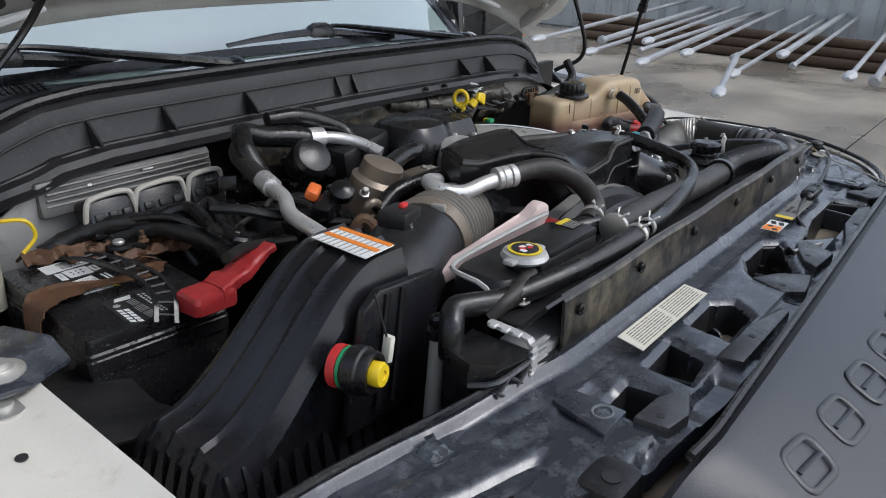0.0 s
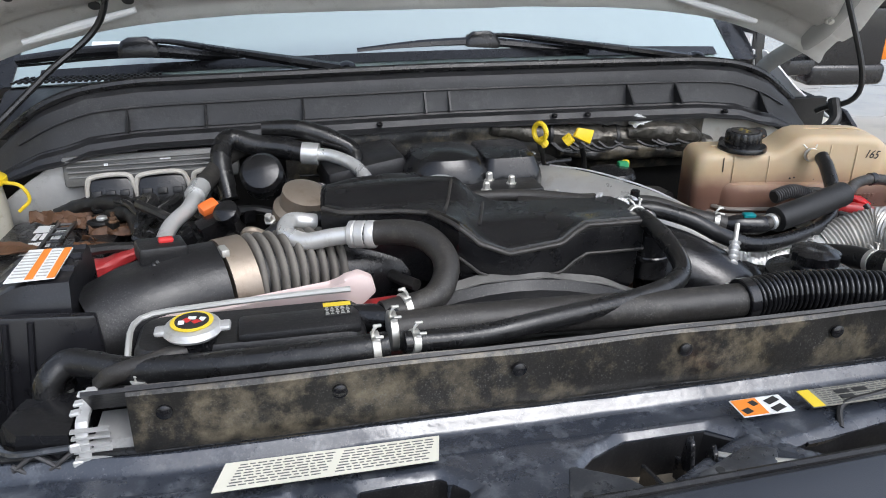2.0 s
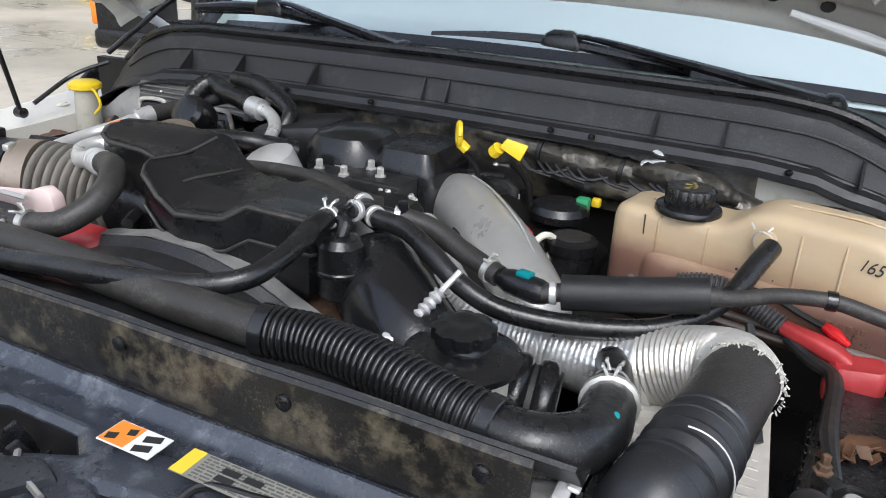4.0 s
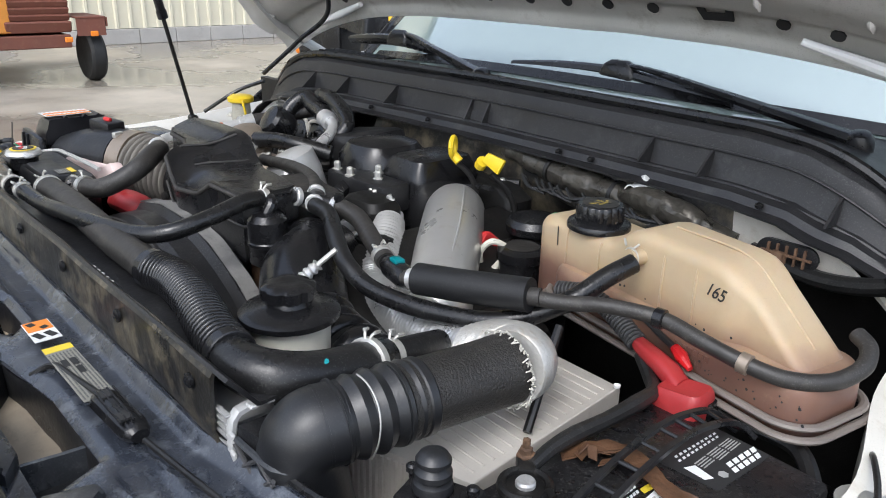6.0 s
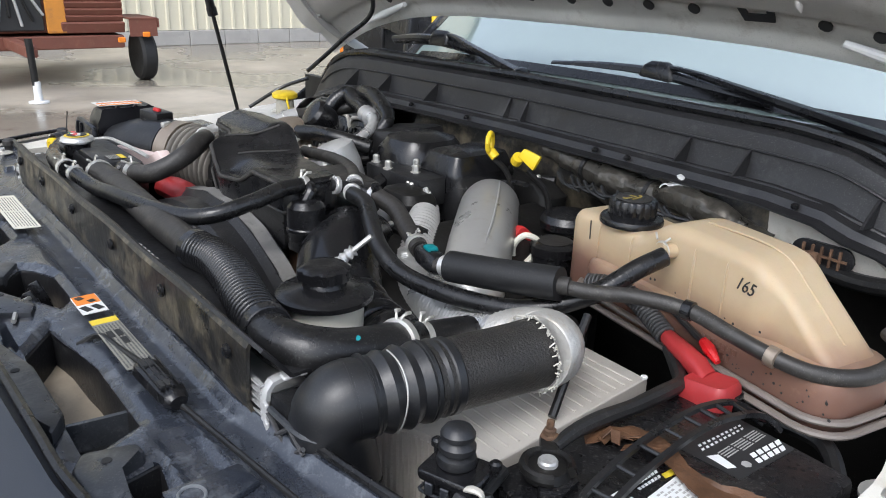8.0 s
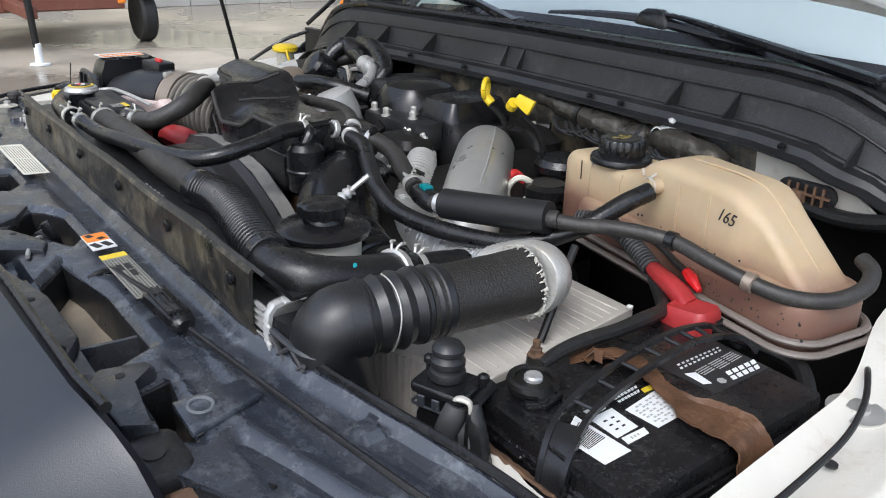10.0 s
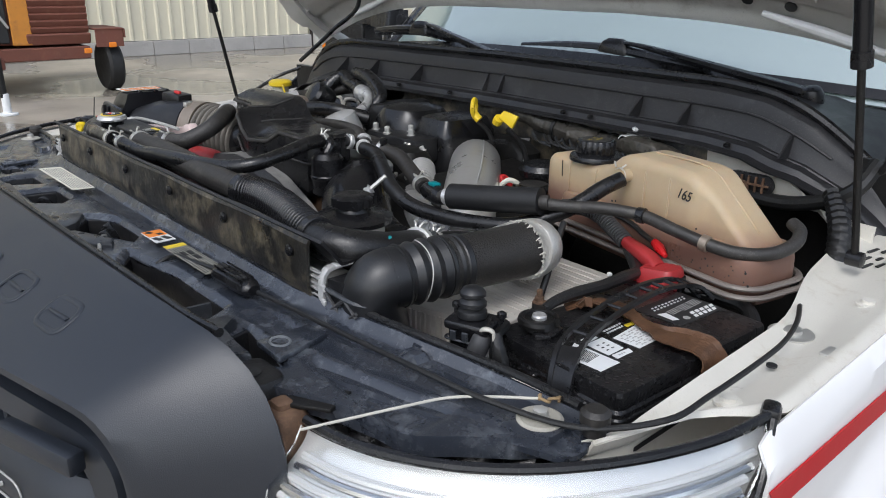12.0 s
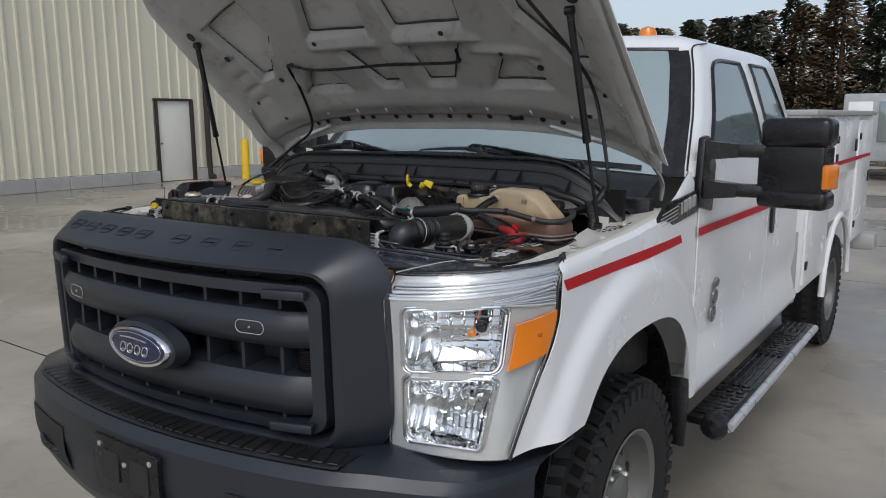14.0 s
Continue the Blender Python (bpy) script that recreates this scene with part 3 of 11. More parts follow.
def build_fender(s):
    """The wing on side s (1: driver's), with its inner ledge and apron."""
    bm = bmesh.new()

    def edge(z):
        return curve1(z, [(0.84, 0.345), (0.868, 0.355), (0.93, 0.387), (1.02, 0.447), (1.10, 0.507), (1.15, 0.536), (1.20, 0.543), (1.26, 0.546), (1.32, 0.562)])

    def f(u, v):
        y0 = 0.365 + u * (1.62 - 0.365)
        lo = arch_z(y0, 1.07, 0.52, 0.50, 0.62 if y0 > 1.2 else 0.845)
        hi = fender_top(y0)
        z = lo + (hi - lo) * v
        e = edge(z)
        y = e + u * (1.62 - e)
        if u > 0:
            lo = arch_z(y, 1.07, 0.52, 0.50, 0.62 if y > 1.2 else 0.845)
            hi = fender_top(y)
            z = lo + (hi - lo) * v
        x = fender_x(y, z) - 0.012 * smooth01((v - 0.95) / 0.05)
        return Vector((s * x, y, z))
    sheet(bm, f, 72, 22, -0.004 * s)
    fen = part("front_fender", bm, M_WHITE, truck)
    # ledge under the bonnet edge
    bm = bmesh.new()

    def g(u, v):
        y = 0.44 + u * 1.01
        xo = fender_x(y, 1.3) - 0.012 if y > 0.62 else curve1(y, [(0.44, 0.895), (0.50, 0.915), (0.555, 0.935), (0.585, 0.968), (0.62, fender_x(0.62, 1.3) - 0.012)])
        xi = curve1(y, [(0.44, 0.872), (0.52, 0.868), (0.62, 0.866), (0.8, 0.864), (1.1, 0.83), (1.45, 0.78)]) + (0.026 * smooth01((1.0 - y) / 0.2) if s > 0 else 0)
        xi = min(xi, xo - 0.014)
        z = (fender_top(y) - 0.002) if y < 1.32 else fender_top(1.32)
        x = xo + (xi - xo) * min(1, v * 1.25)
        z += -0.006 * smooth01((v - 0.12) / 0.1) + 0.006 * math.sin(v * 9)
        if v > 0.8:
            z -= (v - 0.8) * 0.9
        return Vector((s * x, y, z))
    sheet(bm, g, 40, 20, 0.003)
    part("fender_ledge", bm, M_WHITE_DIRTY, truck, "cream-stained white ledge with slots and bolts")
    # apron inside the bay
    bm = bmesh.new()
    box(bm, (s * 0.895, 0.95, 0.97), (0.012, 1.0, 0.40))
    part("inner_apron", bm, M_DARK, truck)
    # wheel housing
    bm = bmesh.new()

    def h(u, v):
        a = radians(-25 + 230 * u)
        return Vector((s * (0.955 - 0.40 * v), 1.07 + 0.53 * math.cos(a), 0.50 + 0.53 * math.sin(a)))
    sheet(bm, h, 26, 3, 0.004)
    part("wheel_liner", bm, M_BLACK, truck)
    bm = bmesh.new()
    box(bm, (s * 0.90, 1.60, 0.55), (0.22, 0.015, 0.26), turned(-8), bev=0.004)
    part("mud_flap", bm, M_BLACK, truck)
    return fen


for side in (-1, 1):
    build_fender(side)

# red stripes on the driver's side
for a, b in ((0.556, 1.46), (1.645, 2.70)):
    bm = bmesh.new()

    def stripe(u, v, a=a, b=b):
        y = a + (b - a) * u + (v - 0.5) * -0.02
        z = 1.222 + 0.030 * v
        return Vector(((fender_x(y, z) if y < 1.62 else 1.0) + 0.0062, y, z))
    sheet(bm, stripe, 30, 2, 0.0015)
    part("red_stripe", bm, M_RED, truck)

# ---- bonnet, propped open ----
HOOD_A = radians(43)


def hood_point(x, d, up=0.0):
    """A point on the bonnet's underside: x across, d from its rear edge along the slope, up towards its outer skin."""
    sag = 0.20 * (x / 0.98) ** 4 + 0.02 * (x / 0.98) ** 2
    y = 1.36 - d * math.cos(HOOD_A) + 0.10 * (x / 0.98) ** 2 + (up - sag) * math.sin(HOOD_A) * 0.55
    z = 1.605 + d * math.sin(HOOD_A) + (up - sag) * math.cos(HOOD_A)
    return Vector((x, y, z))


def build_hood():
    bm = bmesh.new()
    L = 1.27

    def half(d):
        return curve1(d, [(0, 0.965), (0.9, 0.955), (1.15, 0.88), (1.27, 0.74)])
    sheet(bm, lambda u, v: hood_point((2 * u - 1) * half(v * L), v * L, 0.055), 40, 26, 0.003)
    hood = part("bonnet", bm, M_WHITE, truck, "white bonnet with a dusty grey stamped underside")
    # stamped inner panel: a sheet whose height follows the ribs and the framed recesses, each a polygon of (across, along)
    recess = [[(-0.453, 0.365), (-0.333, 0.357), (-0.285, 0.247), (-0.524, 0.262)], [(-0.208, 0.432), (-0.026, 0.432), (-0.010, 0.257), (-0.098, 0.257)],
              [(0.100, 0.432), (0.330, 0.432), (0.232, 0.257), (0.120, 0.257)], [(0.473, 0.365), (0.560, 0.375), (0.622, 0.267), (0.403, 0.251)],
              [(-0.80, 0.70), (-0.56, 0.74), (-0.53, 0.57), (-0.66, 0.390), (-0.72, 0.395)], [(-0.20, 0.80), (-0.318, 0.527), (-0.030, 0.512), (0.035, 0.80)],
              [(0.110, 0.80), (0.104, 0.512), (0.378, 0.516), (0.42, 0.80)], [(0.60, 0.74), (0.617, 0.575), (0.76, 0.400), (0.81, 0.42), (0.80, 0.74)],
              [(-0.46, 1.10), (-0.50, 0.83), (0.50, 0.83), (0.46, 1.10)]]

    def inside(x, d, poly):
        """How far a place lies inside a polygon; below nought outside."""
        turn_ = sum(a[0] * b[1] - b[0] * a[1] for a, b in zip(poly, poly[1:] + poly[:1]))
        sgn = 1 if turn_ > 0 else -1
        best = 9.0
        for (ax, ay), (bx, by) in zip(poly, poly[1:] + poly[:1]):
            best = min(best, sgn * ((bx - ax) * (d - ay) - (by - ay) * (x - ax)) / math.hypot(bx - ax, by - ay))
        return best

    def depth(x, d):
        z = max(0.034 * smooth01((inside(x, d, poly) + 0.016) / 0.016) for poly in recess)
        # raised beads between the recesses
        for ax, ay, bx, by in ((-0.33, 0.478, -0.010, 0.470), (0.094, 0.476, 0.416, 0.474), (-0.58, 0.50, -0.52, 0.28), (0.40, 0.42, 0.62, 0.42)):
            t = max(0, min(1, ((x - ax) * (bx - ax) + (d - ay) * (by - ay)) / ((bx - ax) ** 2 + (by - ay) ** 2)))
            z -= 0.014 * math.exp(-(math.hypot(x - ax - t * (bx - ax), d - ay - t * (by - ay)) / 0.016) ** 2)
        z -= 0.016 * math.exp(-((d - 0.175 + 0.02 * x * x) / 0.045) ** 2)
        z += 0.012 * smooth01((0.105 - d) / 0.02) * smooth01((d - 0.02) / 0.02)
        z -= 0.010 * math.exp(-((abs(x) - 0.86) / 0.03) ** 2) * smooth01((d - 0.1) / 0.1)
        # pressed dimples along the sides
        for cy in (0.30, 0.37, 0.45, 0.53):
            z += 0.012 * math.exp(-((abs(x) - 0.80) / 0.045) ** 4 - ((d - cy) / 0.016) ** 2)
        return z + 0.002 * noise.noise((x * 7, d * 7, 4))
    bm = bmesh.new()
    NU, NV = 240, 170
    g = []
    for i in range(NU + 1):
        row = []
        for k in range(NV + 1):
            x, d = (2 * i / NU - 1) * (half(k / NV * L) - 0.008), 0.012 + k / NV * (L - 0.03)
            row.append((x, d, bm.verts.new(hood_point(x, d, depth(x, d)))))
        g.append(row)
    for i in range(NU):
        for k in range(NV):
            q = (g[i][k], g[i + 1][k], g[i + 1][k + 1], g[i][k + 1])
            x, d = sum(c[0] for c in q) / 4, sum(c[1] for c in q) / 4
            # the recesses are cut through and show the outer skin behind
            if max(inside(x, d, poly) for poly in recess) < 0.004:
                bm.faces.new([c[2] for c in q])
    for v in [v for v in bm.verts if not v.link_faces]:
        bm.verts.remove(v)
    bmesh.ops.solidify(bm, geom=bm.faces[:], thickness=0.0015)
    inner = part("inner_panel", bm, M_HOOD_IN, hood, "dusty grey stamped steel lining with ribs and recesses", sharp=0.7)
    bm = bmesh.new()
    sheet(bm, lambda u, v: hood_point((2 * u - 1) * (half(v * L) - 0.02), 0.02 + v * (L - 0.05), 0.0505), 40, 26, 0.002)
    part("skin_lining", bm, M_HOOD_SKIN, hood, "dull grey inner face of the outer skin")
    # black beads for the overhang's shade along parts of the recesses' rims
    for k, poly in enumerate(recess):
        n = len(poly)
        bm = bmesh.new()
        pts = []
        for q in range(n + 1):
            (ax, ay), (bx, by) = poly[q % n], poly[(q + 1) % n]
            mx, my = sum(c[0] for c in poly) / n, sum(c[1] for c in poly) / n
            for t in (0.06, 0.5, 0.94):
                x, d = ax + (bx - ax) * t, ay + (by - ay) * t
                x, d = x + (mx - x) * 0.03, d + (my - d) * 0.03
                pts.append(hood_point(x, d, 0.036))
        tube(bm, pts, 0.0022, 6, 2)
        cut = (5, 11, 8, 12, 9, 8, 8, 9, 6)[k]
        tube(bm, pts[2:2 + cut], [0.003, 0.0048, 0.003, 0.0042], 6, 3)
        part("sealer_bead", bm, M_INK_SHADE, hood)
    for x in [-0.62, -0.56, -0.45, -0.34, -0.28, -0.15, -0.08, 0.03, 0.12, 0.21, 0.30, 0.52, 0.60]:
        bm = bmesh.new()
        p = hood_point(x, 0.078, 0.010)
        lathe(bm, [(0.011, 0), (0.011, 0.003)], p, (0, -0.7, -0.7), 10)
        part("drain_hole", bm, M_INK_SHADE, hood)
    for x in (-0.445, 0.415):
        bm = bmesh.new()
        p = hood_point(x, 0.086, 0.008)
        m = Matrix.Translation(p) @ turned(-43)
        prism(bm, [(-0.032, -0.016), (-0.020, -0.016), (-0.016, 0.002), (0.016, 0.002), (0.020, -0.016), (0.032, -0.016), (0.026, 0.018), (-0.026, 0.018)], -0.003, m)
        part("slot", bm, M_INK_SHADE, hood)
    for s in (-1, 1):
        for x, d, r in ((0.62, 0.36, 0.012), (0.80, 0.55, 0.014), (0.83, 0.30, 0.009), (0.74, 0.18, 0.009), (0.30, 0.5, 0.010), (0.60, 0.95, 0.016), (0.50, 0.42, 0.008), (0.86, 0.72, 0.02)):
            bm = bmesh.new()
            lathe(bm, [(r, 0), (r, 0.003)], hood_point(s * x, d, depth(s * x, d) - 0.003), (0, -0.7, -0.7), 12)
            part("hole", bm, M_INK_SHADE, hood)
        for x, d, w in ((0.16, 0.155, 0.05), (0.32, 0.155, 0.05), (0.5, 0.155, 0.05), (0.66, 0.16, 0.05)):
            bm = bmesh.new()
            p = hood_point(s * x, d, -0.008)
            tube(bm, [p, hood_point(s * x, d - 0.03, -0.012)], [0.002, 0.007, 0.002], 8, 5)
            part("stamped_boss", bm, M_HOOD_IN, hood)
        bm = bmesh.new()
        tube(bm, [hood_point(s * 0.55, 0.065, -0.006), hood_point(s * 0.66, 0.05, -0.008), hood_point(s * 0.76, 0.045, -0.006)], [0.006, 0.010, 0.006], 10, 6)
        part("seam_bead", bm, M_LABEL, hood)
        # hinge arm
        bm = bmesh.new()
        tube(bm, [(s * 0.90, 1.52, 1.36), (s * 0.905, 1.50, 1.44), hood_point(s * 0.90, 0.10, -0.004), hood_point(s * 0.885, 0.30, -0.004)], [0.016, 0.02, 0.022, 0.018], 8, 5, flat=0.35)
        part("hinge", bm, M_STEEL, hood)
        for d in (0.14, 0.26):
            bm = bmesh.new()
            lathe(bm, [(0.012, 0), (0.012, 0.008), (0.007, 0.008), (0.007, 0.014)], hood_point(s * 0.89, d, -0.008), (0, -0.7, -0.7), 6)
            part("hinge_bolt", bm, M_ZINC, hood)
    # washer hose along the lining
    bm = bmesh.new()
    tube(bm, [(-0.80, 1.19, 1.44), (-0.70, 1.24, 1.53), (-0.60, 1.27, 1.62), hood_point(-0.55, 0.30, -0.012), hood_point(-0.53, 0.40, -0.012), hood_point(-0.51, 0.425, -0.012), hood_point(-0.42, 0.385, -0.012), hood_point(-0.27, 0.375, -0.016), hood_point(0.0, 0.378, -0.014), hood_point(0.29, 0.375, -0.014), hood_point(0.32, 0.40, -0.010), hood_point(0.327, 0.43, -0.008)], 0.006, 8, 8)
    part("washer_hose", bm, M_RUBBER, hood)
    bm = bmesh.new()
    tube(bm, [(0.83, 1.19, 1.40), (0.87, 1.12, 1.47), hood_point(0.80, 0.30, -0.02), hood_point(0.78, 0.47, -0.02), hood_point(0.70, 0.66, -0.02), hood_point(0.62, 0.80, -0.01)], 0.006, 8, 8)
    part("wire", bm, M_WIRE, hood)
    # under-bonnet lamp
    bm = bmesh.new()
    lathe(bm, [(0.03, 0), (0.03, 0.012), (0.022, 0.02)], hood_point(0.50, 0.69, -0.006), (0, -0.7, -0.7), 14)
    part("underhood_lamp", bm, M_AMBER, hood)
    # gas struts
    for s in (-1, 1):
        top, bot = Vector((s * 0.845, 0.872, 1.955)), Vector((s * 0.885, 1.02, 1.325))
        mid = top.lerp(bot, 0.56)
        bm = bmesh.new()
        tube(bm, [top, mid], 0.011, 12, 2)
        lathe(bm, [(0.013, 0), (0.013, 0.02)], mid, (bot - top), 12)
        st = part("gas_strut", bm, M_BLACK, truck, "black gas strut holding up the bonnet")
        bm = bmesh.new()
        tube(bm, [mid, bot], 0.005, 10, 2)
        part("rod", bm, M_DARK, st)
        bm = bmesh.new()
        lathe(bm, [(0.006, -0.015), (0.014, -0.012), (0.014, 0.012), (0.006, 0.015)], top, (1, 0, 0), 12)
        part("ball_joint", bm, M_BLACK, st)
        bm = bmesh.new()
        lathe(bm, [(0.006, -0.012), (0.011, -0.01), (0.011, 0.01), (0.006, 0.012)], bot, (1, 0, 0), 12)
        part("ball_joint", bm, M_BLACK, st)


build_hood()

# ---- grille shell, bars and badge ----


def grille_y(x, z):
    """The curved front plane of the grille."""
    return 0.036 + 0.22 * x * x + 0.040 * x + 0.025 * (1.05 - z)


def build_grille():
    # shell: rings from the outer edge to the opening, swept round a rounded rectangle
    cz = 1.062

    def ring(w, h, r, push, rise=0.0):
        out = []
        for px, pz in rounded(w, h, r, 7):
            z = cz + pz
            out.append(Vector((px, grille_y(px, z) + push, z + rise)))
        return out

    def dense(pts, per=3):
        out = []
        for a, b in zip(pts, pts[1:] + pts[:1]):
            n = max(1, int((b - a).length / 0.05))
            out += [a.lerp(b, i / n) for i in range(n)]
        return out

    def dring(w, h, r, push, bow=0.0):
        flat = []
        pts = rounded(w, h, r, 7)
        for i, ((ax, az), (bx, bz)) in enumerate(zip(pts, pts[1:] + pts[:1])):
            n = 8 if i % 8 == 7 else 1
            flat += [(ax + (bx - ax) * k / n, az + (bz - az) * k / n) for k in range(n)]
        return [Vector((x, grille_y(x, cz + z) + push, cz + z + bow * (1 - (x / 0.7) ** 2) * (1 if z > 0 else 0))) for x, z in flat]
    def rear(x):
        return 0.208 + 0.03 * x + 0.02 * smooth01((abs(x) - 0.56) / 0.13)

    def sring(half, ztop, zbot, r, t, push=0.0):
        """A ring of the shell; t: 0 at the rear edge, 1 on the front plane."""
        flat = []
        pts = rounded(2 * half, ztop - zbot, r, 7)
        for i, ((ax, az), (bx, bz)) in enumerate(zip(pts, pts[1:] + pts[:1])):
            n = 8 if i % 8 == 7 else 1
            flat += [(ax + (bx - ax) * k / n, az + (bz - az) * k / n) for k in range(n)]
        mid = (ztop + zbot) / 2
        return [Vector((x, rear(x) * (1 - t) + grille_y(x, mid + z) * t + push, mid + z)) for x, z in flat]
    bm = bmesh.new()
    loft(bm, [sring(0.674, 1.338, 0.812, 0.12, 0, 0.012), sring(0.692, 1.356, 0.802, 0.13, 0), sring(0.699, 1.363, 0.796, 0.13, 0.06), sring(0.693, 1.359, 0.800, 0.125, 0.17), sring(0.618, 1.303, 0.828, 0.075, 0.92), sring(0.606, 1.293, 0.836, 0.07, 1.0, -0.004),
              sring(0.596, 1.284, 0.846, 0.065, 1.0, -0.004), sring(0.590, 1.277, 0.853, 0.06, 1.0, 0.006), sring(0.582, 1.268, 0.861, 0.055, 1.0, 0.09)], caps=False)
    shell = part("grille", bm, M_GRILLE, truck, "dark grey moulded plastic grille with two wide bars")
    bm = bmesh.new()
    tube(bm, [(x, rear(x) + 0.004, 1.355) for x in [-0.60 + 1.2 * i / 24 for i in range(25)]], 0.005, 8, 2)
    part("rear_seal", bm, M_RUBBER, shell)
    # inner frame
    bm = bmesh.new()
    fr = [dring(1.135, 0.385, 0.05, 0.004), dring(1.07, 0.33, 0.04, 0.0), dring(1.055, 0.318, 0.035, 0.05), dring(1.135, 0.385, 0.05, 0.05)]
    loft(bm, fr + fr[:1], caps=False)
    part("inner_frame", bm, M_GRILLE, shell)
    # two wide bars with rounded faces
    for zc, h in ((1.138, 0.110), (0.965, 0.120)):
        bm = bmesh.new()

        def bar(u, v, zc=zc, h=h):
            x = (2 * u - 1) * 0.545
            a = math.pi * v
            z = zc + h * (0.5 - v)
            y = grille_y(x, z) - 0.040 * math.sin(a) ** 0.62 + 0.022 + 0.020 * smooth01((abs(x) - 0.46) / 0.09)
            if v in (0, 1):
                y += 0.07
            return Vector((x, y, z))
        sheet(bm, bar, 44, 14, 0.003)
        b = part("bar", bm, M_GRILLE, shell)
        if zc > 1.1:
            for s in (-1, 1):
                bm = bmesh.new()
                pts = []
                for px, pz in rounded(0.085, 0.034, 0.016, 5):
                    x, z = s * 0.38 + px, zc + 0.004 + pz
                    pts.append(Vector((x, grille_y(x, z) - 0.0185, z)))
                tube(bm, pts + pts[:1], 0.0012, 6, 1)
                lathe(bm, [(0.003, -0.001), (0.003, 0.002)], (s * 0.38, grille_y(s * 0.38, zc) - 0.0190, zc + 0.004), (0, -1, 0), 8)
                part("slot_outline", bm, M_STEEL, b)
    # uprights between the bars
    for x in (-0.44, -0.32, -0.20, 0.20, 0.32, 0.44, -0.07, 0.07):
        for z0, z1 in ((0.865, 0.915), (1.015, 1.095), (1.185, 1.255)):
            bm = bmesh.new()
            box(bm, (x, grille_y(x, 1.05) + 0.05, (z0 + z1) / 2), (0.012, 0.07, z1 - z0), bev=0.002, seg=1)
            part("upright", bm, M_GRILLE, shell)
    # honeycomb side slats
    for s in (-1, 1):
        for i in range(9):
            for zb in (1.035, 1.20, 0.872):
                if zb != 1.035 and i > 5:
                    continue
                bm = bmesh.new()
                box(bm, (s * 0.50, grille_y(0.5, 1.05) + 0.045, zb + 0.0065 * i - 0.008), (0.075, 0.03, 0.0025))
                part("slat", bm, M_BLACK, shell)
    # black sheet added behind the bars as the shade inside the grille
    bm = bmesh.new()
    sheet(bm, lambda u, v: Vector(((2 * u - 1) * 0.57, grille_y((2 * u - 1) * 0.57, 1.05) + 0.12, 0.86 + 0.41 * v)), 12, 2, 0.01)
    part("dark_backing", bm, M_INK_SHADE, shell)
    # corner brackets of the frame
    for sx in (-1, 1):
        for sz in (-1, 1):
            bm = bmesh.new()
            x = sx * 0.485
            z = 1.062 + sz * 0.172
            box(bm, (x, grille_y(x, z) - 0.016, z), (0.12, 0.02, 0.024), turned(0, 0, sx * 18), bev=0.004)
            part("corner_bracket", bm, M_GRILLE, shell)
    # oval badge
    bc = Vector((0.022, -0.006, 1.052))
    badge = thing("badge", bc, "dark blue oval badge with a chrome rim on the grille", "badge")

    def oval(w, h, y):
        return [bc + Vector((w * math.cos(t), y + 0.30 * (w * math.cos(t)) ** 2, h * math.sin(t))) for t in [2 * math.pi * k / 48 for k in range(48)]]
    bm = bmesh.new()
    loft(bm, [oval(0.155, 0.072, 0.03), oval(0.148, 0.066, -0.012), oval(0.14, 0.06, -0.015)])
    part("mount", bm, M_GRILLE, badge)
    bm = bmesh.new()
    loft(bm, [oval(0.137, 0.056, -0.012), oval(0.137, 0.056, -0.022), oval(0.131, 0.052, -0.030), oval(0.122, 0.0455, -0.027)])
    part("chrome_rim", bm, M_CHROME, badge)
    bm = bmesh.new()
    loft(bm, [oval(0.124, 0.047, -0.020), oval(0.121, 0.0445, -0.0285), oval(0.08, 0.03, -0.031)])
    part("blue_field", bm, M_BLUEBADGE, badge)
    bm = bmesh.new()
    o = oval(0.113, 0.039, -0.0305)
    tube(bm, o + o[:1], 0.0011, 6, 1)
    part("inner_line", bm, M_CHROME, badge)
    bm = bmesh.new()
    # plain slanted ovals under a bar stand in for the script
    for x, w, h, dz in ((-0.050, 0.012, 0.014, -0.006), (-0.017, 0.012, 0.014, -0.006), (0.017, 0.012, 0.014, -0.006), (0.050, 0.012, 0.014, -0.006)):
        q = [bc + Vector((x + w * math.cos(a) + 0.3 * h * math.sin(a), -0.0325 + 0.3 * x * x, dz + h * math.sin(a))) for a in [2 * math.pi * k / 20 for k in range(20)]]
        tube(bm, q + q[:1], 0.0022, 6, 1)
    tube(bm, [bc + Vector((x, -0.0325 + 0.3 * x * x, z)) for x, z in ((-0.060, 0.022), (0.0, 0.025), (0.060, 0.022))], 0.0026, 6, 5)

    part("script", bm, M_CHROME, badge)
    # raised marks on the upper face, one plain block for each character
    marks = [-0.505, -0.41, -0.315, -0.22, -0.125, 0.045, 0.165, 0.285, 0.40]
    for x in marks:
        yf, zf = grille_y(x, 1.30) * 0.92 + rear(x) * 0.08, 1.303
        yr, zr = rear(x) * 0.83 + grille_y(x, 1.35) * 0.17, 1.359
        m = Matrix.Translation((x, (yf + yr) / 2, (zf + zr) / 2 + 0.0006)) @ turned(math.degrees(math.atan2(zr - zf, yr - yf)), 0, math.degrees(math.atan(0.3 * x)))
        bm = bmesh.new()
        q = [m @ Vector((px, py, 0.0006)) for px, py in rounded(0.056, 0.040, 0.012, 3)]
        tube(bm, q + q[:1], 0.0036, 8, 1, flat=0.26)
        tube(bm, [m @ Vector((-0.022, 0.0, 0.0006)), m @ Vector((0.022, 0.0, 0.0006))], 0.0034, 8, 1, flat=0.26)
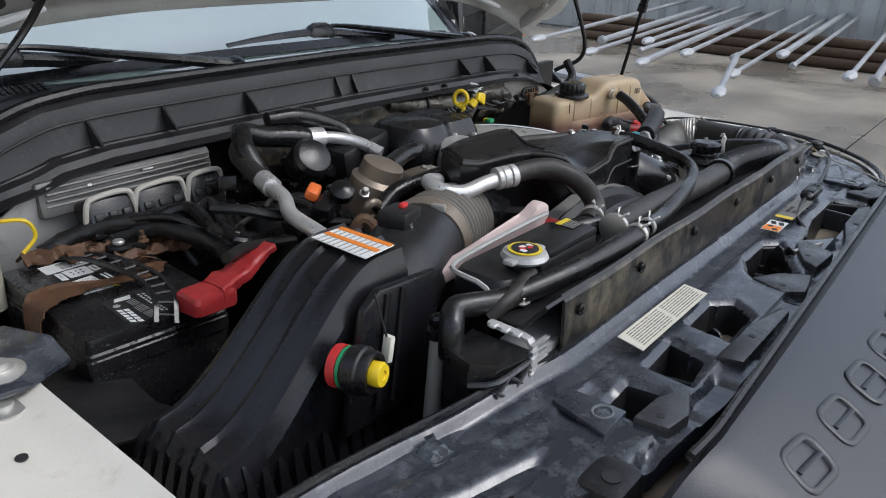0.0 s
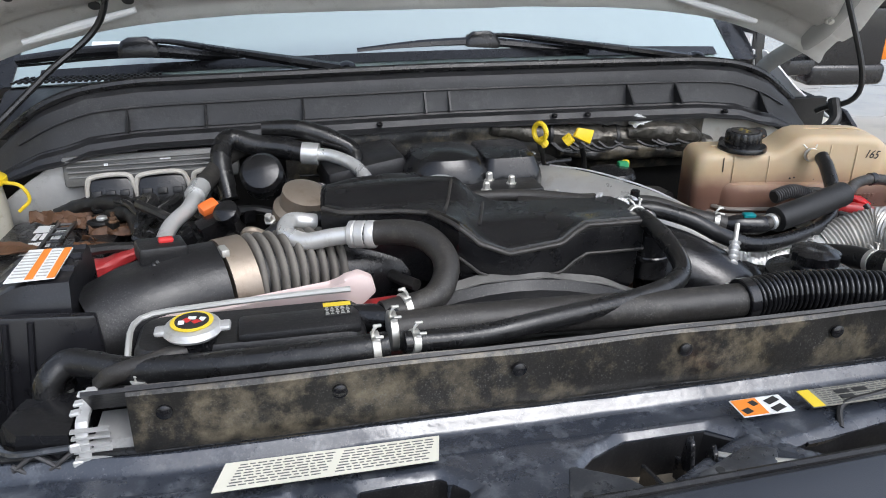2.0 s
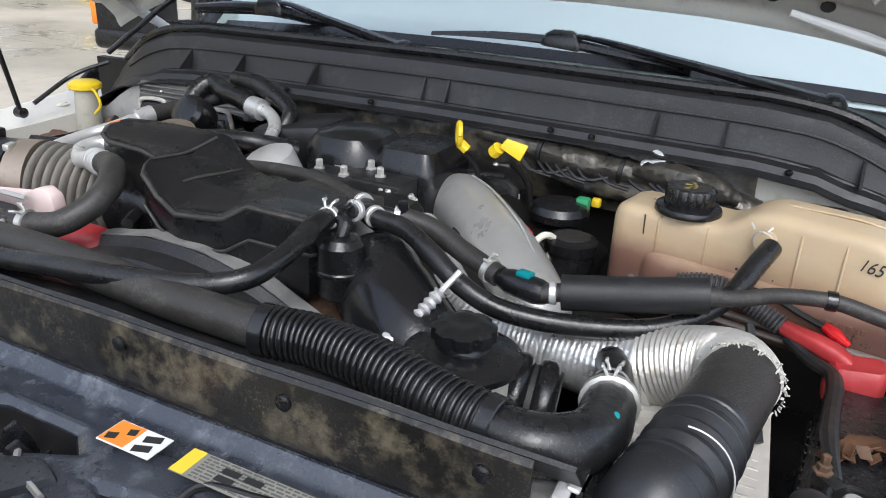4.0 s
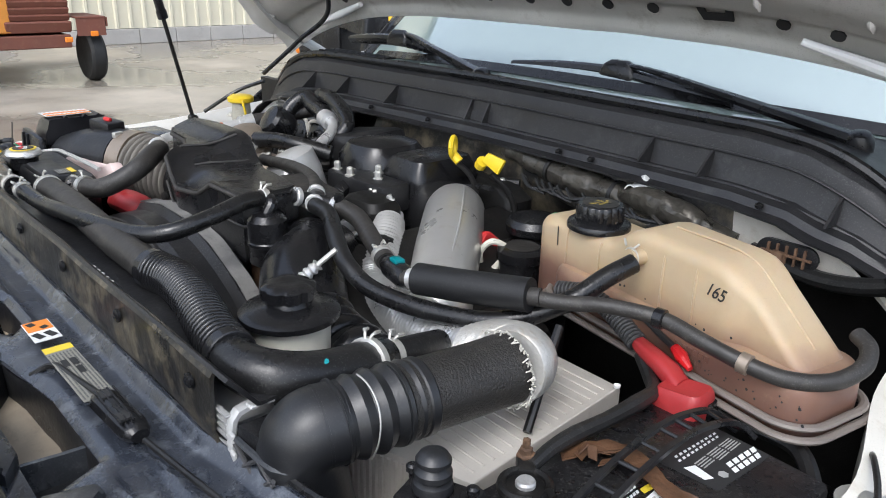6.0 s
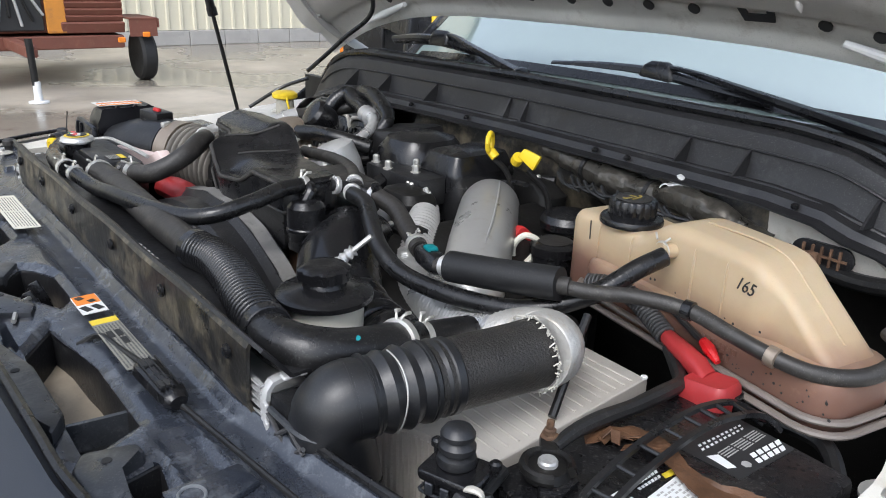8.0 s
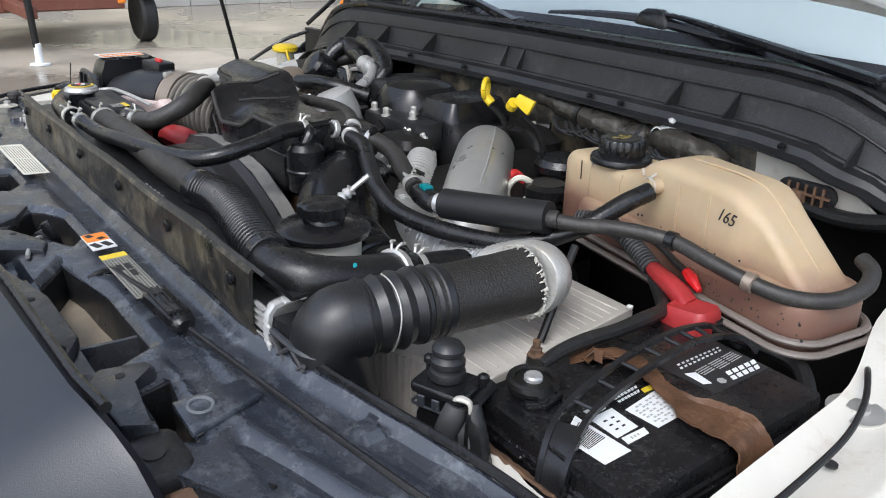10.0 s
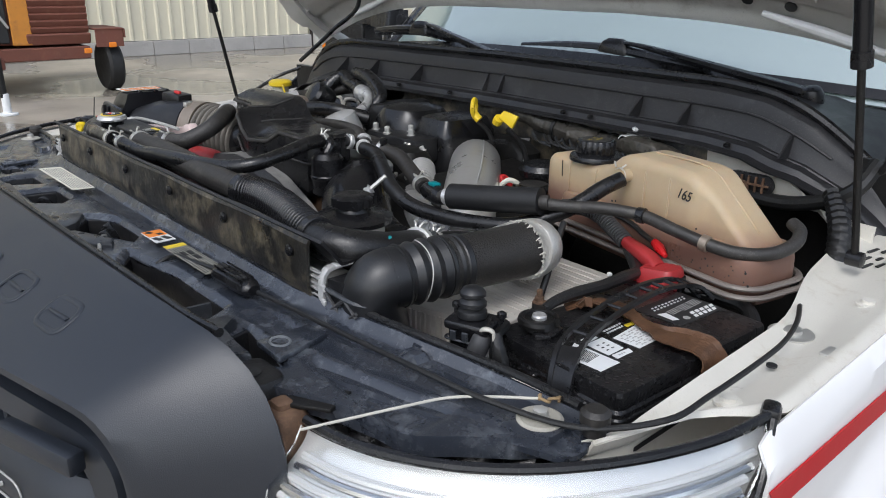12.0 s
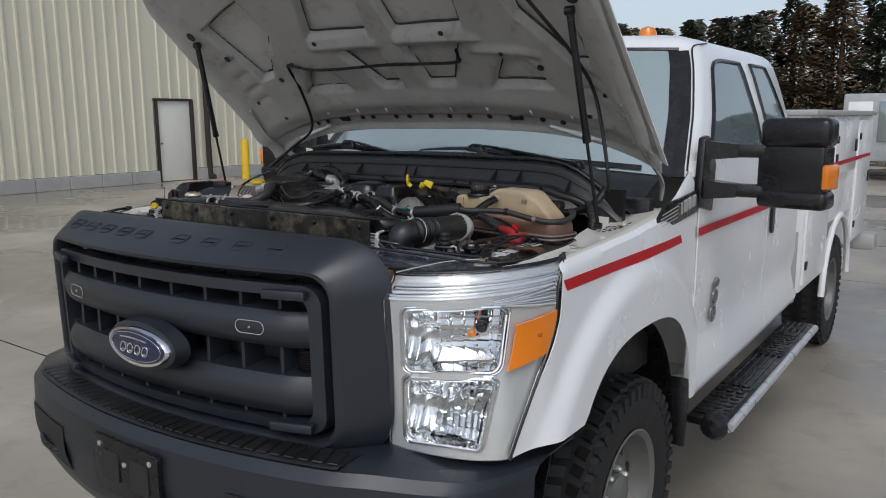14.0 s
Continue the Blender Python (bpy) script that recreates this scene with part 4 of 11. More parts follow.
        part("raised_mark", bm, M_GRILLE, shell)


build_grille()

# ---- bumper ----


def bump_y(x):
    return -0.048 + 0.22 * x * x + 0.03 * x + 0.09 * smooth01((abs(x) - 0.62) / 0.42)


def build_bumper():
    bm = bmesh.new()
    prof = [(0.20, 0.835), (0.06, 0.835), (0.005, 0.825), (-0.02, 0.80), (-0.025, 0.70), (0.0, 0.56), (0.03, 0.50), (0.12, 0.48)]

    def f(u, v):
        x = (2 * u - 1) * 1.0
        k = v * (len(prof) - 1)
        i = min(int(k), len(prof) - 2)
        a, b = prof[i], prof[i + 1]
        py, pz = a[0] + (b[0] - a[0]) * (k - i), a[1] + (b[1] - a[1]) * (k - i)
        y = bump_y(x) + py
        pz -= 0.020 * smooth01((abs(x) - 0.70) / 0.2) * smooth01((pz - 0.7) / 0.1)
        if abs(x) > 0.90:
            y += (abs(x) - 0.90) ** 2 * 16.0
            pz = 0.67 + (pz - 0.67) * (1 - (abs(x) - 0.90) * 1.1)
        return Vector((x, y, pz))
    sheet(bm, f, 64, 28, 0.006)
    b = part("front_bumper", bm, M_GRILLE, truck, "dark grey bumper with a ribbed step pad")
    bm = bmesh.new()
    sheet(bm, lambda u, v: Vector(((2 * u - 1) * 0.66, bump_y((2 * u - 1) * 0.66) + 0.004 + 0.094 * v, 0.8375 - 0.006 * smooth01((0.10 - min(v, 1 - v)) / 0.1))), 60, 10, 0.004)
    pad = part("step_pad", bm, M_BLACK_DUSTY, b, "worn black ribbed step pad")
    for i in range(34):
        x = -0.63 + 1.26 * i / 33
        bm = bmesh.new()
        box(bm, (x, bump_y(x) + 0.052, 0.8405), (0.028, 0.078, 0.005), turned(0, 3, math.degrees(math.atan(0.62 * x))), bev=0.002, seg=1)
        part("step_rib", bm, M_BLACK_DUSTY, pad)
    for s in (-1, 1):
        # black sheet laid on the bumper for the shaded tow opening
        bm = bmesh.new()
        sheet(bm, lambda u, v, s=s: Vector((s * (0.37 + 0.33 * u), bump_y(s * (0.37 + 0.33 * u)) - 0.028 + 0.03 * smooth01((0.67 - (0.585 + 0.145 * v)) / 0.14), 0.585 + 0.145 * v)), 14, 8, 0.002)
        part("tow_opening", bm, M_INK_SHADE, b)
        bm = bmesh.new()
        y = bump_y(s * 0.5)
        tube(bm, [(s * 0.44, y - 0.018, 0.63), (s * 0.46, y - 0.034, 0.635), (s * 0.52, y - 0.030, 0.64), (s * 0.57, y - 0.012, 0.645)], 0.011, 10)
        part("tow_hook", bm, M_BLACK, b)
    bm = bmesh.new()
    prism(bm, rounded(0.31, 0.165, 0.015), 0.016, Matrix.Translation((0.0, -0.062, 0.70)) @ turned(90), bev=0.003)
    pl = part("plate_bracket", bm, M_BLACK, b)
    # black plates stand for the shade in the bracket's two cutouts
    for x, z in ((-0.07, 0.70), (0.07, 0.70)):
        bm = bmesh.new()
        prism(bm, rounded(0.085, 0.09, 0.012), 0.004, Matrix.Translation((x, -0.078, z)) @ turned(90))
        part("bracket_cutout", bm, M_INK_SHADE, b)
    for x, z in ((-0.12, 0.755), (0.0, 0.72), (0.12, 0.755)):
        bm = bmesh.new()
        lathe(bm, [(0.008, 0), (0.008, 0.004), (0.004, 0.006)], (x, -0.078, z), (0, -1, 0), 6)
        part("bolt", bm, M_ZINC, b)


build_bumper()

# ---- headlights ----


def lamp_surface(u, v, push=0.0):
    """The curved face of the driver's headlight: u from the grille outwards, v from the bottom up."""
    z = 0.838 + (1.280 - 0.838) * v + 0.020 * u * v
    outer_y = curve1(z, [(0.84, 0.335), (0.868, 0.345), (0.93, 0.377), (1.02, 0.437), (1.10, 0.497), (1.15, 0.526), (1.20, 0.533), (1.26, 0.536), (1.32, 0.552)])
    outer_x = curve1(z, [(0.84, 0.972), (0.93, 0.984), (1.05, 0.995), (1.20, 0.999), (1.27, 0.996), (1.30, 0.982)])
    bow = min(1.0, max(0.0, u))
    x = 0.684 + (outer_x - 0.684) * (1 - (1 - bow) ** 1.45)
    y = 0.236 - 0.02 * (v - 0.5) + (outer_y - 0.236) * bow ** 1.9
    k = smooth01((v - 0.86) / 0.14)
    y += 0.045 * k
    n = Vector((0.25 + 0.6 * u, -1, 0.05 + 0.9 * k)).normalized()
    return Vector((x, y, z)) + n * push


def build_headlight(s):
    flip = Matrix.Diagonal((s, 1, 1, 1))

    def put(name, bm, mat, parent, label=""):
        bmesh.ops.transform(bm, matrix=flip, verts=bm.verts)
        return part(name, bm, mat, parent, label)
    UPPER, LOWER = (0.125, 0.690, 0.472, 0.815), (0.125, 0.690, 0.060, 0.428)
    bm = bmesh.new()
    NU, NV = 60, 72
    g = [[bm.verts.new(lamp_surface(i / NU, j / NV, -0.010)) for j in range(NV + 1)] for i in range(NU + 1)]
    for i in range(NU):
        for j in range(NV):
            u, v = (i + 0.5) / NU, (j + 0.5) / NV
            if any(u0 < u < u1 and v0 < v < v1 for u0, u1, v0, v1 in (UPPER, LOWER)):
                continue
            bm.faces.new((g[i][j], g[i + 1][j], g[i + 1][j + 1], g[i][j + 1]))
    hl = put("headlight", bm, M_BEZEL, truck, "clear stacked headlight with silver bezel and amber marker")
    # stepped ridges over the top, and a fan of them above the marker
    for i in range(5):
        bm = bmesh.new()
        v = 0.872 + 0.019 * i
        tube(bm, [lamp_surface(0.03 + 0.94 * k / 12, v + 0.012 * (k / 12), -0.007) for k in range(13)], 0.0042, 8, 3)
        put("ridge", bm, M_CHROME if i % 2 else M_BEZEL, hl)
    for i in range(6):
        bm = bmesh.new()
        tube(bm, [lamp_surface(0.62 + 0.37 * k / 8, 0.826 + 0.004 * i + (0.018 * i - 0.050) * (k / 8), -0.006) for k in range(9)], 0.0032, 8, 3)
        put("ridge", bm, M_CHROME if i % 2 else M_BEZEL, hl)
    # two reflector bowls: an inner round cup, stepped flutes, and a smooth floor
    for name, (u0, u1, v0, v1) in (("upper", UPPER), ("lower", LOWER)):
        bm = bmesh.new()
        lower = name == "lower"

        def bowl(u, v, u0=u0, u1=u1, v0=v0, v1=v1, lower=lower):
            a, b = 2 * u - 1, 2 * v - 1
            rim = smooth01((1 - max(abs(a), abs(b))) / 0.10)
            deep = 0.075 * (1 - 0.42 * a * a - 0.42 * b * b) * rim
            cup = math.hypot((u - 0.14) / 0.17, (v - 0.42) / 0.52)
            step = 0.0
            if cup < 1:
                step = -0.030 * (1 - cup * cup) + (0.003 * (int(u * 40) % 2) + 0.003 * (int(v * 9) % 2) if v > 0.62 else 0)
            elif v > (0.34 if not lower else 0.10) - 0.25 * (u - 0.3) * (u - 0.3):
                seg = (u * (7 if not lower else 11) + (v - 0.5) * 0.5) % 1.0
                step = 0.011 * (seg - 0.5) + 0.004 * (int(v * 5) % 2)
            else:
                step = -0.016
            return lamp_surface(u0 + (u1 - u0) * u, v0 + (v1 - v0) * v, -0.009 - deep + step * rim)
        sheet(bm, bowl, 84, 44, -0.002)
        put("reflector", bm, M_REFLECT, hl, "faceted chrome reflector")
        bm = bmesh.new()
        uc, vc = (u0 + u1) / 2, (v0 + v1) / 2
        for grow, r_, push in ((0.0, 0.0050, -0.004), (0.05, 0.0036, -0.007)):
            ring = [lamp_surface(uc + px, vc + pz, push) for px, pz in rounded(u1 - u0 + 0.01 + grow * 0.8, v1 - v0 + 0.008 + grow * 0.5, 0.05, 5)]
            tube(bm, ring + ring[:1], r_, 8, 1)
        put("bezel_rim", bm, M_CHROME, hl, "bright bezel round a lamp bowl")
        bm = bmesh.new()
        c = lamp_surface(0.56, v0 + (v1 - v0) * 0.66, -0.052)
        lathe(bm, [(0.012, -0.02), (0.014, 0.0), (0.015, 0.008), (0.010, 0.016), (0.003, 0.018)], c, (0.45, -1, 0), 18)
        put("bulb_shield", bm, M_CHROME if lower else M_DARK, hl)
    bm = bmesh.new()
    lathe(bm, [(0.007, -0.012), (0.010, 0.0), (0.009, 0.010), (0.003, 0.014)], lamp_surface(0.505, 0.668, -0.048), (0.4, -1, 0), 14)
    put("amber_bulb", bm, M_AMBER, hl)
    bm = bmesh.new()
    sheet(bm, lambda u, v: lamp_surface(0.748 + 0.250 * u, 0.468 + 0.055 * u + (0.240 - 0.02 * u) * v, -0.001), 14, 14, -0.008)
    am = put("amber_marker", bm, M_AMBER, hl, "amber side marker lens")
    bm = bmesh.new()
    box(bm, lamp_surface(0.90, 0.63, 0.0015), (0.016, 0.016, 0.010), turned(0, 0, 52), bev=0.002)
    put("marker_bulb", bm, M_AMBERDARK, am)
    bm = bmesh.new()
    sheet(bm, lambda u, v: lamp_surface(0.005 + 0.99 * u, 0.01 + 0.985 * v, 0.006), 28, 28, 0.003)
    lens = put("lens", bm, M_GLASS, hl, "clear plastic lens")
    lens.visible_shadow = False
    bm = bmesh.new()
    edge = [lamp_surface(1.0, k / 12, 0.002) + Vector((0.004, 0.002, 0)) for k in range(13)]
    tube(bm, edge, 0.0045, 8, 3)
    tube(bm, [lamp_surface(k / 10, 1.0, 0.001) + Vector((0, 0.004, 0.002)) for k in range(11)], 0.005, 8, 3)
    put("gasket", bm, M_BLACK, hl)
    bm = bmesh.new()
    box(bm, lamp_surface(1.0, 1.0, 0) + Vector((-0.002, 0.012, 0.0)), (0.018, 0.026, 0.020), turned(0, 0, 20), bev=0.006)
    put("corner_stop", bm, M_BLACK, hl)


for side in (1, -1):
    build_headlight(side)

# ---- cab ----


def build_cab():
    bm = bmesh.new()
    # lower body, from the door's front edge to the back wall
    def section(y, belt=1.475, half=0.985, low=0.62):
        return [Vector(p) for p in ((-half + 0.03, y, low), (-half, y, 0.9), (-half, y, 1.2), (-half + 0.02, y, belt), (half - 0.02, y, belt), (half, y, 1.2), (half, y, 0.9), (half - 0.03, y, low))]
    loft(bm, [section(1.95), section(2.6), section(3.5)], caps=True)

    # upper body: levels from the belt line to the roof
    def side_x(z):
        return curve1(z, [(1.43, 0.982), (1.475, 0.968), (1.67, 0.922), (1.85, 0.862), (1.92, 0.832), (1.965, 0.800)])

    def front(x, k):
        """Point of the windscreen's surface, k from its foot to its head."""
        q = min(1, (abs(x) / (0.90 - 0.12 * k)) ** 2)
        return Vector((x, 1.40 + 0.58 * k + (0.205 - 0.105 * k) * q, (1.49 - 0.05 * q) * (1 - k) + (1.968 - 0.018 * q) * k))

    def level(k, grow=0.0):
        z = 1.44 + 0.515 * k
        xs = side_x(z) + grow
        c = xs - 0.065
        half = [front(c * j / 8, k) - Vector((0, grow, 0)) for j in range(9)]
        e = half[-1]
        for j in range(1, 7):
            t = radians(15 * j)
            half.append(Vector((c + 0.065 * math.sin(t), e.y + 0.085 * (1 - math.cos(t)), e.z + (z - e.z) * j / 6)))
        for y in (2.3, 2.6, 3.0, 3.36):
            half.append(Vector((xs, max(y, half[-1].y + 0.02), z)))
        half += [Vector((xs - 0.02, 3.45 - 0.06 * k, z)), Vector((xs - 0.09, 3.49 - 0.06 * k, z))]
        return [Vector((-p.x, p.y, p.z)) for p in half[:0:-1]] + half

    rings = [level(j / 14) for j in range(15)]
    mid = Vector((0, 2.72, 0))
    for sx, up in ((0.965, 0.022), (0.90, 0.042), (0.78, 0.058), (0.55, 0.070), (0.2, 0.076)):
        rings.append([Vector((p.x * sx, mid.y + (p.y - mid.y) * (1 - (1 - sx) * 0.9), p.z + up)) for p in rings[14]])
    loft(bm, rings, caps=True)
    cab = part("cab", bm, M_WHITE, truck, "white extended cab")
    # front lower part of the cab behind the wings
    for s in (-1, 1):
        bm = bmesh.new()
        sheet(bm, lambda u, v, s=s: Vector((s * (0.985 + 0.005 * u - 0.03 * smooth01((v - 0.8) / 0.2)), 1.625 + 0.48 * u, 0.60 + (curve1(u, [(0, 1.46), (1, 1.50)]) - 0.60) * v)), 8, 16, 0.004)
        part("front_side", bm, M_WHITE, truck)
    # black trim along both sides of the windscreen, and the doors' front shut lines
    def wide(k):
        return side_x(1.44 + 0.515 * k) - 0.065

    def corner(s, k, turn):
        """Round the pillar: turn 0 at the windscreen, 1 on the side."""
        z = 1.44 + 0.515 * k
        e = front(wide(k), k)
        t = radians(90 * turn)
        return Vector((s * (wide(k) + 0.069 * math.sin(t)), e.y - 0.004 + 0.087 * (1 - math.cos(t)), e.z + (z - e.z) * turn))
    for s in (-1, 1):
        bm = bmesh.new()
        sheet(bm, lambda u, v, s=s: (front(s * (wide(0.95 * v) - 0.042 * (1 - u * 2)), 0.95 * v) + Vector((0, -0.006, 0.003))) if u < 0.5 else corner(s, 0.95 * v, (u - 0.5) * 0.72) + Vector((0, -0.002, 0)), 8, 16, 0.004)
        part("pillar_trim", bm, M_BLACK, truck)
        bm = bmesh.new()
        tube(bm, [corner(s, k / 12, 0.44) for k in range(12)] + [corner(s, 0.985, 0.6), corner(s, 1.0, 0.95) + Vector((0, 0.10, 0.012))], 0.004, 6, 3)
        part("shut_line", bm, M_BLACK, truck)
    # windscreen
    bm = bmesh.new()

    def ws(u, v):
        return front((2 * u - 1) * (wide(0.95 * v) - 0.036), 0.955 * v) + Vector((0, -0.004, 0.002))
    sheet(bm, ws, 30, 12, 0.004)
    w = part("windscreen", bm, M_WSHIELD, truck, "pale reflecting windscreen")
    bm = bmesh.new()
    tube(bm, [front((2 * k / 16 - 1) * wide(0.955), 0.955) for k in range(17)], 0.011, 8, 2)
    part("top_seal", bm, M_BLACK, w)
    bm = bmesh.new()
    sheet(bm, lambda u, v: ws(0.04 + 0.92 * u, 0.012 + 0.035 * v) + Vector((0, -0.002, 0.006)), 24, 2, 0.001)
    part("frit_band", bm, M_BLACK, w)
    bm = bmesh.new()
    m = ws(0.12, 0.13)
    box(bm, m + Vector((0, -0.004, 0.006)), (0.07, 0.018, 0.001), turned(35, 0, -8))
    part("serial_tag", bm, M_LABEL, w)
    # side doors and windows, both sides
    for s in (-1, 1):
        bm = bmesh.new()

        def glass(u, v, s=s):
            y0 = front(wide(0.15 + 0.72 * v), 0.15 + 0.72 * v).y + 0.15 + 0.06 * (1 - v)
            y = y0 + (2.69 - 0.05 * v - y0) * u
            z = 1.515 + 0.385 * v - 0.05 * v * math.exp(-(y - y0) / 0.06)
            return Vector((s * (side_x(z) + 0.003), y, z))
        sheet(bm, glass, 14, 8, 0.004)
        dg = part("door_window", bm, M_WINDOW, truck, "dark reflecting side window")
        bm = bmesh.new()
        e = [glass(0, k / 8) for k in range(9)] + [glass(k / 8, 1) for k in range(1, 9)] + [glass(1, 1 - k / 8) for k in range(1, 9)] + [glass(1 - k / 8, 0) for k in range(1, 9)]
        tube(bm, e, 0.010, 8, 1)
        part("window_seal", bm, M_BLACK, dg)
        bm = bmesh.new()

        def quarter(u, v, s=s):
            z = 1.53 + 0.375 * v
            return Vector((s * (side_x(z) + 0.003), 2.83 + 0.47 * u - 0.17 * u * v, z))
        sheet(bm, quarter, 8, 6, 0.004)
        qg = part("quarter_window", bm, M_WINDOW, truck)
        bm = bmesh.new()
        e = [quarter(0, k / 6) for k in range(7)] + [quarter(k / 6, 1) for k in range(1, 7)] + [quarter(1, 1 - k / 6) for k in range(1, 7)] + [quarter(1 - k / 6, 0) for k in range(1, 7)]
        tube(bm, e, 0.009, 8, 1)
        part("window_seal", bm, M_BLACK, qg)
        # door skin with shut lines
        bm = bmesh.new()
        sheet(bm, lambda u, v, s=s: Vector((s * (0.994 - 0.02 * smooth01((v - 0.85) / 0.15) - 0.015 * math.sin(math.pi * smooth01((v - 0.05) / 0.4)) * 0.6 + 0.02 * smooth01((0.22 - v) / 0.22)), 1.675 + 1.07 * u, 0.64 + 0.855 * v)), 20, 24, 0.006)
        dr = part("front_door", bm, M_WHITE, truck)
        bm = bmesh.new()
        sheet(bm, lambda u, v, s=s: Vector((s * (0.994 - 0.02 * smooth01((v - 0.85) / 0.15) - 0.015 * math.sin(math.pi * smooth01((v - 0.05) / 0.4)) * 0.6 + 0.02 * smooth01((0.22 - v) / 0.22)), 2.757 + 0.66 * u, 0.64 + 0.855 * v)), 14, 24, 0.006)
        part("rear_door", bm, M_WHITE, truck)
        bm = bmesh.new()
        prism(bm, rounded(0.05, 0.20, 0.015), 0.012, Matrix.Translation((s * 1.0, 2.80, 1.19)) @ turned(90, 0, 90) @ Matrix.Diagonal((1, 1, s, 1)), bev=0.003)
        part("door_handle", bm, M_BLACK, dr)
        # rocker
        bm = bmesh.new()
        tube(bm, [(s * 0.955, 1.66, 0.62), (s * 0.955, 2.5, 0.62), (s * 0.955, 3.5, 0.64)], 0.055, 12, 6)
        part("rocker", bm, M_WHITE, truck)
        # running board
        bm = bmesh.new()
        box(bm, (s * 1.045, 2.60, 0.475), (0.16, 1.75, 0.035), bev=0.012)
        rb = part("running_board", bm, M_BLACK, truck, "black running board with alloy edge and tread pads")
        bm = bmesh.new()
        tube(bm, [(s * 1.13, 1.74, 0.47), (s * 1.13, 2.6, 0.47), (s * 1.13, 3.46, 0.47)], 0.019, 12, 3)
        part("alloy_edge", bm, M_ALLOY, rb)
        bm = bmesh.new()
        for x in (1.0, 1.03, 1.06, 1.09):
            box(bm, (s * x, 2.60, 0.496), (0.012, 1.66, 0.006), bev=0.002, seg=1)
        part("ribs", bm, M_BLACK, rb)
        for y0 in (1.98, 2.92):
            bm = bmesh.new()
            box(bm, (s * 1.045, y0, 0.4975), (0.135, 0.42, 0.009), bev=0.003)
            for i in range(9):
                for j in range(3):
                    box(bm, (s * (1.0 + 0.042 * j + 0.01 * (i % 2)), y0 - 0.18 + 0.045 * i, 0.503), (0.026, 0.022, 0.006), turned(0, 0, 30 if i % 2 else -30))
            part("tread_pad", bm, M_BLACK, rb)
        bm = bmesh.new()
        lathe(bm, [(0.0, -0.02), (0.035, -0.014), (0.052, 0.01), (0.054, 0.05)], (s * 1.075, 1.71, 0.466), (0, 1, 0), 16)
        part("end_cap", bm, M_BLACK, rb)
        # wing badge panel
        bm = bmesh.new()
        prism(bm, [(0, 0.0), (0.02, -0.022), (0.43, 0.012), (0.45, 0.03), (0.42, 0.092), (0.10, 0.068)], 0.012, Matrix.Translation((s * 0.988, 1.195, 1.302)) @ turned(90, 0, 90) @ Matrix.Diagonal((1, 1, s, 1)), bev=0.003)
        vb = part("wing_vent", bm, M_BLACK, truck, "black vent badge with bright raised marks")
        for i in range(4):
            bm = bmesh.new()
            box(bm, (s * 1.002, 1.44 + 0.046 * i, 1.345 + 0.005 * i), (0.008, 0.030 if i else 0.018, 0.042), turned(6), bev=0.002, seg=1)
            part("raised_mark", bm, M_CHROME if i == 0 else M_STEEL, vb)
        for i in range(4):
            bm = bmesh.new()
            tube(bm, [(s * 1.001, 1.225 + 0.012 * i, 1.300 + 0.013 * i), (s * 1.002, 1.41, 1.318 + 0.013 * i)], 0.002, 6, 1)
            part("louvre", bm, M_STEEL, vb)
        # door emblem
        bm = bmesh.new()
        for i, (yy, zz, r) in enumerate(((1.88, 0.88, 0.036), (1.90, 0.945, 0.030), (1.92, 1.0, 0.020))):
            lathe(bm, [(r, 0), (r, 0.006), (r * 0.75, 0.009), (r * 0.55, 0.004)], (s * 1.0, yy, zz), (s, 0, 0), 16, caps=True)
        box(bm, (s * 1.002, 1.90, 0.94), (0.005, 0.02, 0.13), turned(12), bev=0.002, seg=1)
        part("emblem", bm, M_ALLOY_DARK, truck, "bright metal emblem on the door")


build_cab()


def build_mirror(s):
    bm = bmesh.new()
    prism(bm, [(-0.06, -0.13), (0.10, -0.16), (0.12, 0.02), (0.02, 0.13), (-0.03, 0.12)], 0.03, Matrix.Translation((s * 0.975, 1.70, 1.46)) @ turned(90, 0, 90) @ Matrix.Diagonal((1, 1, s, 1)), bev=0.008)
    mi = part("door_mirror", bm, M_BLACK, truck, "large black towing mirror on twin arms")
    for z in (1.535, 1.392):
        bm = bmesh.new()
        box(bm, (s * 1.09, 1.72, z), (0.24, 0.05, 0.048), bev=0.012)
        loft(bm, [[Vector((s * (0.985 + 0.13 * q), 1.715 + a * (0.045 - 0.018 * q), z + b * (0.036 - 0.012 * q))) for a, b in ((-1, -1), (1, -1), (1, 1), (-1, 1))] for q in (0, 0.5, 1)])
        part("arm", bm, M_BLACK, mi)
    for name, z0, z1, w, dy, bev in (("top_cap", 1.548, 1.652, 0.236, -0.004, 0.028), ("housing", 1.392, 1.556, 0.222, 0.004, 0.010), ("lower_lip", 1.338, 1.402, 0.236, -0.004, 0.020)):
        bm = bmesh.new()
        box(bm, (s * (1.305 - (0.236 - w) / 2), 1.735 + dy, (z0 + z1) / 2), (w, 0.11, z1 - z0), turned(0, 0, -s * 8), bev=bev, seg=4)
        part(name, bm, M_BLACK, mi)
    bm = bmesh.new()
    box(bm, (s * 1.415, 1.705, 1.452), (0.028, 0.075, 0.085), turned(0, 0, -s * 20), bev=0.008)
    part("indicator", bm, M_AMBER, mi, "amber indicator lens")
    bm = bmesh.new()
    box(bm, (s * 1.305, 1.79, 1.50), (0.19, 0.006, 0.26), turned(0, 0, -s * 8))
    part("mirror_glass", bm, M_CHROME, mi)


for side in (1, -1):
    build_mirror(side)

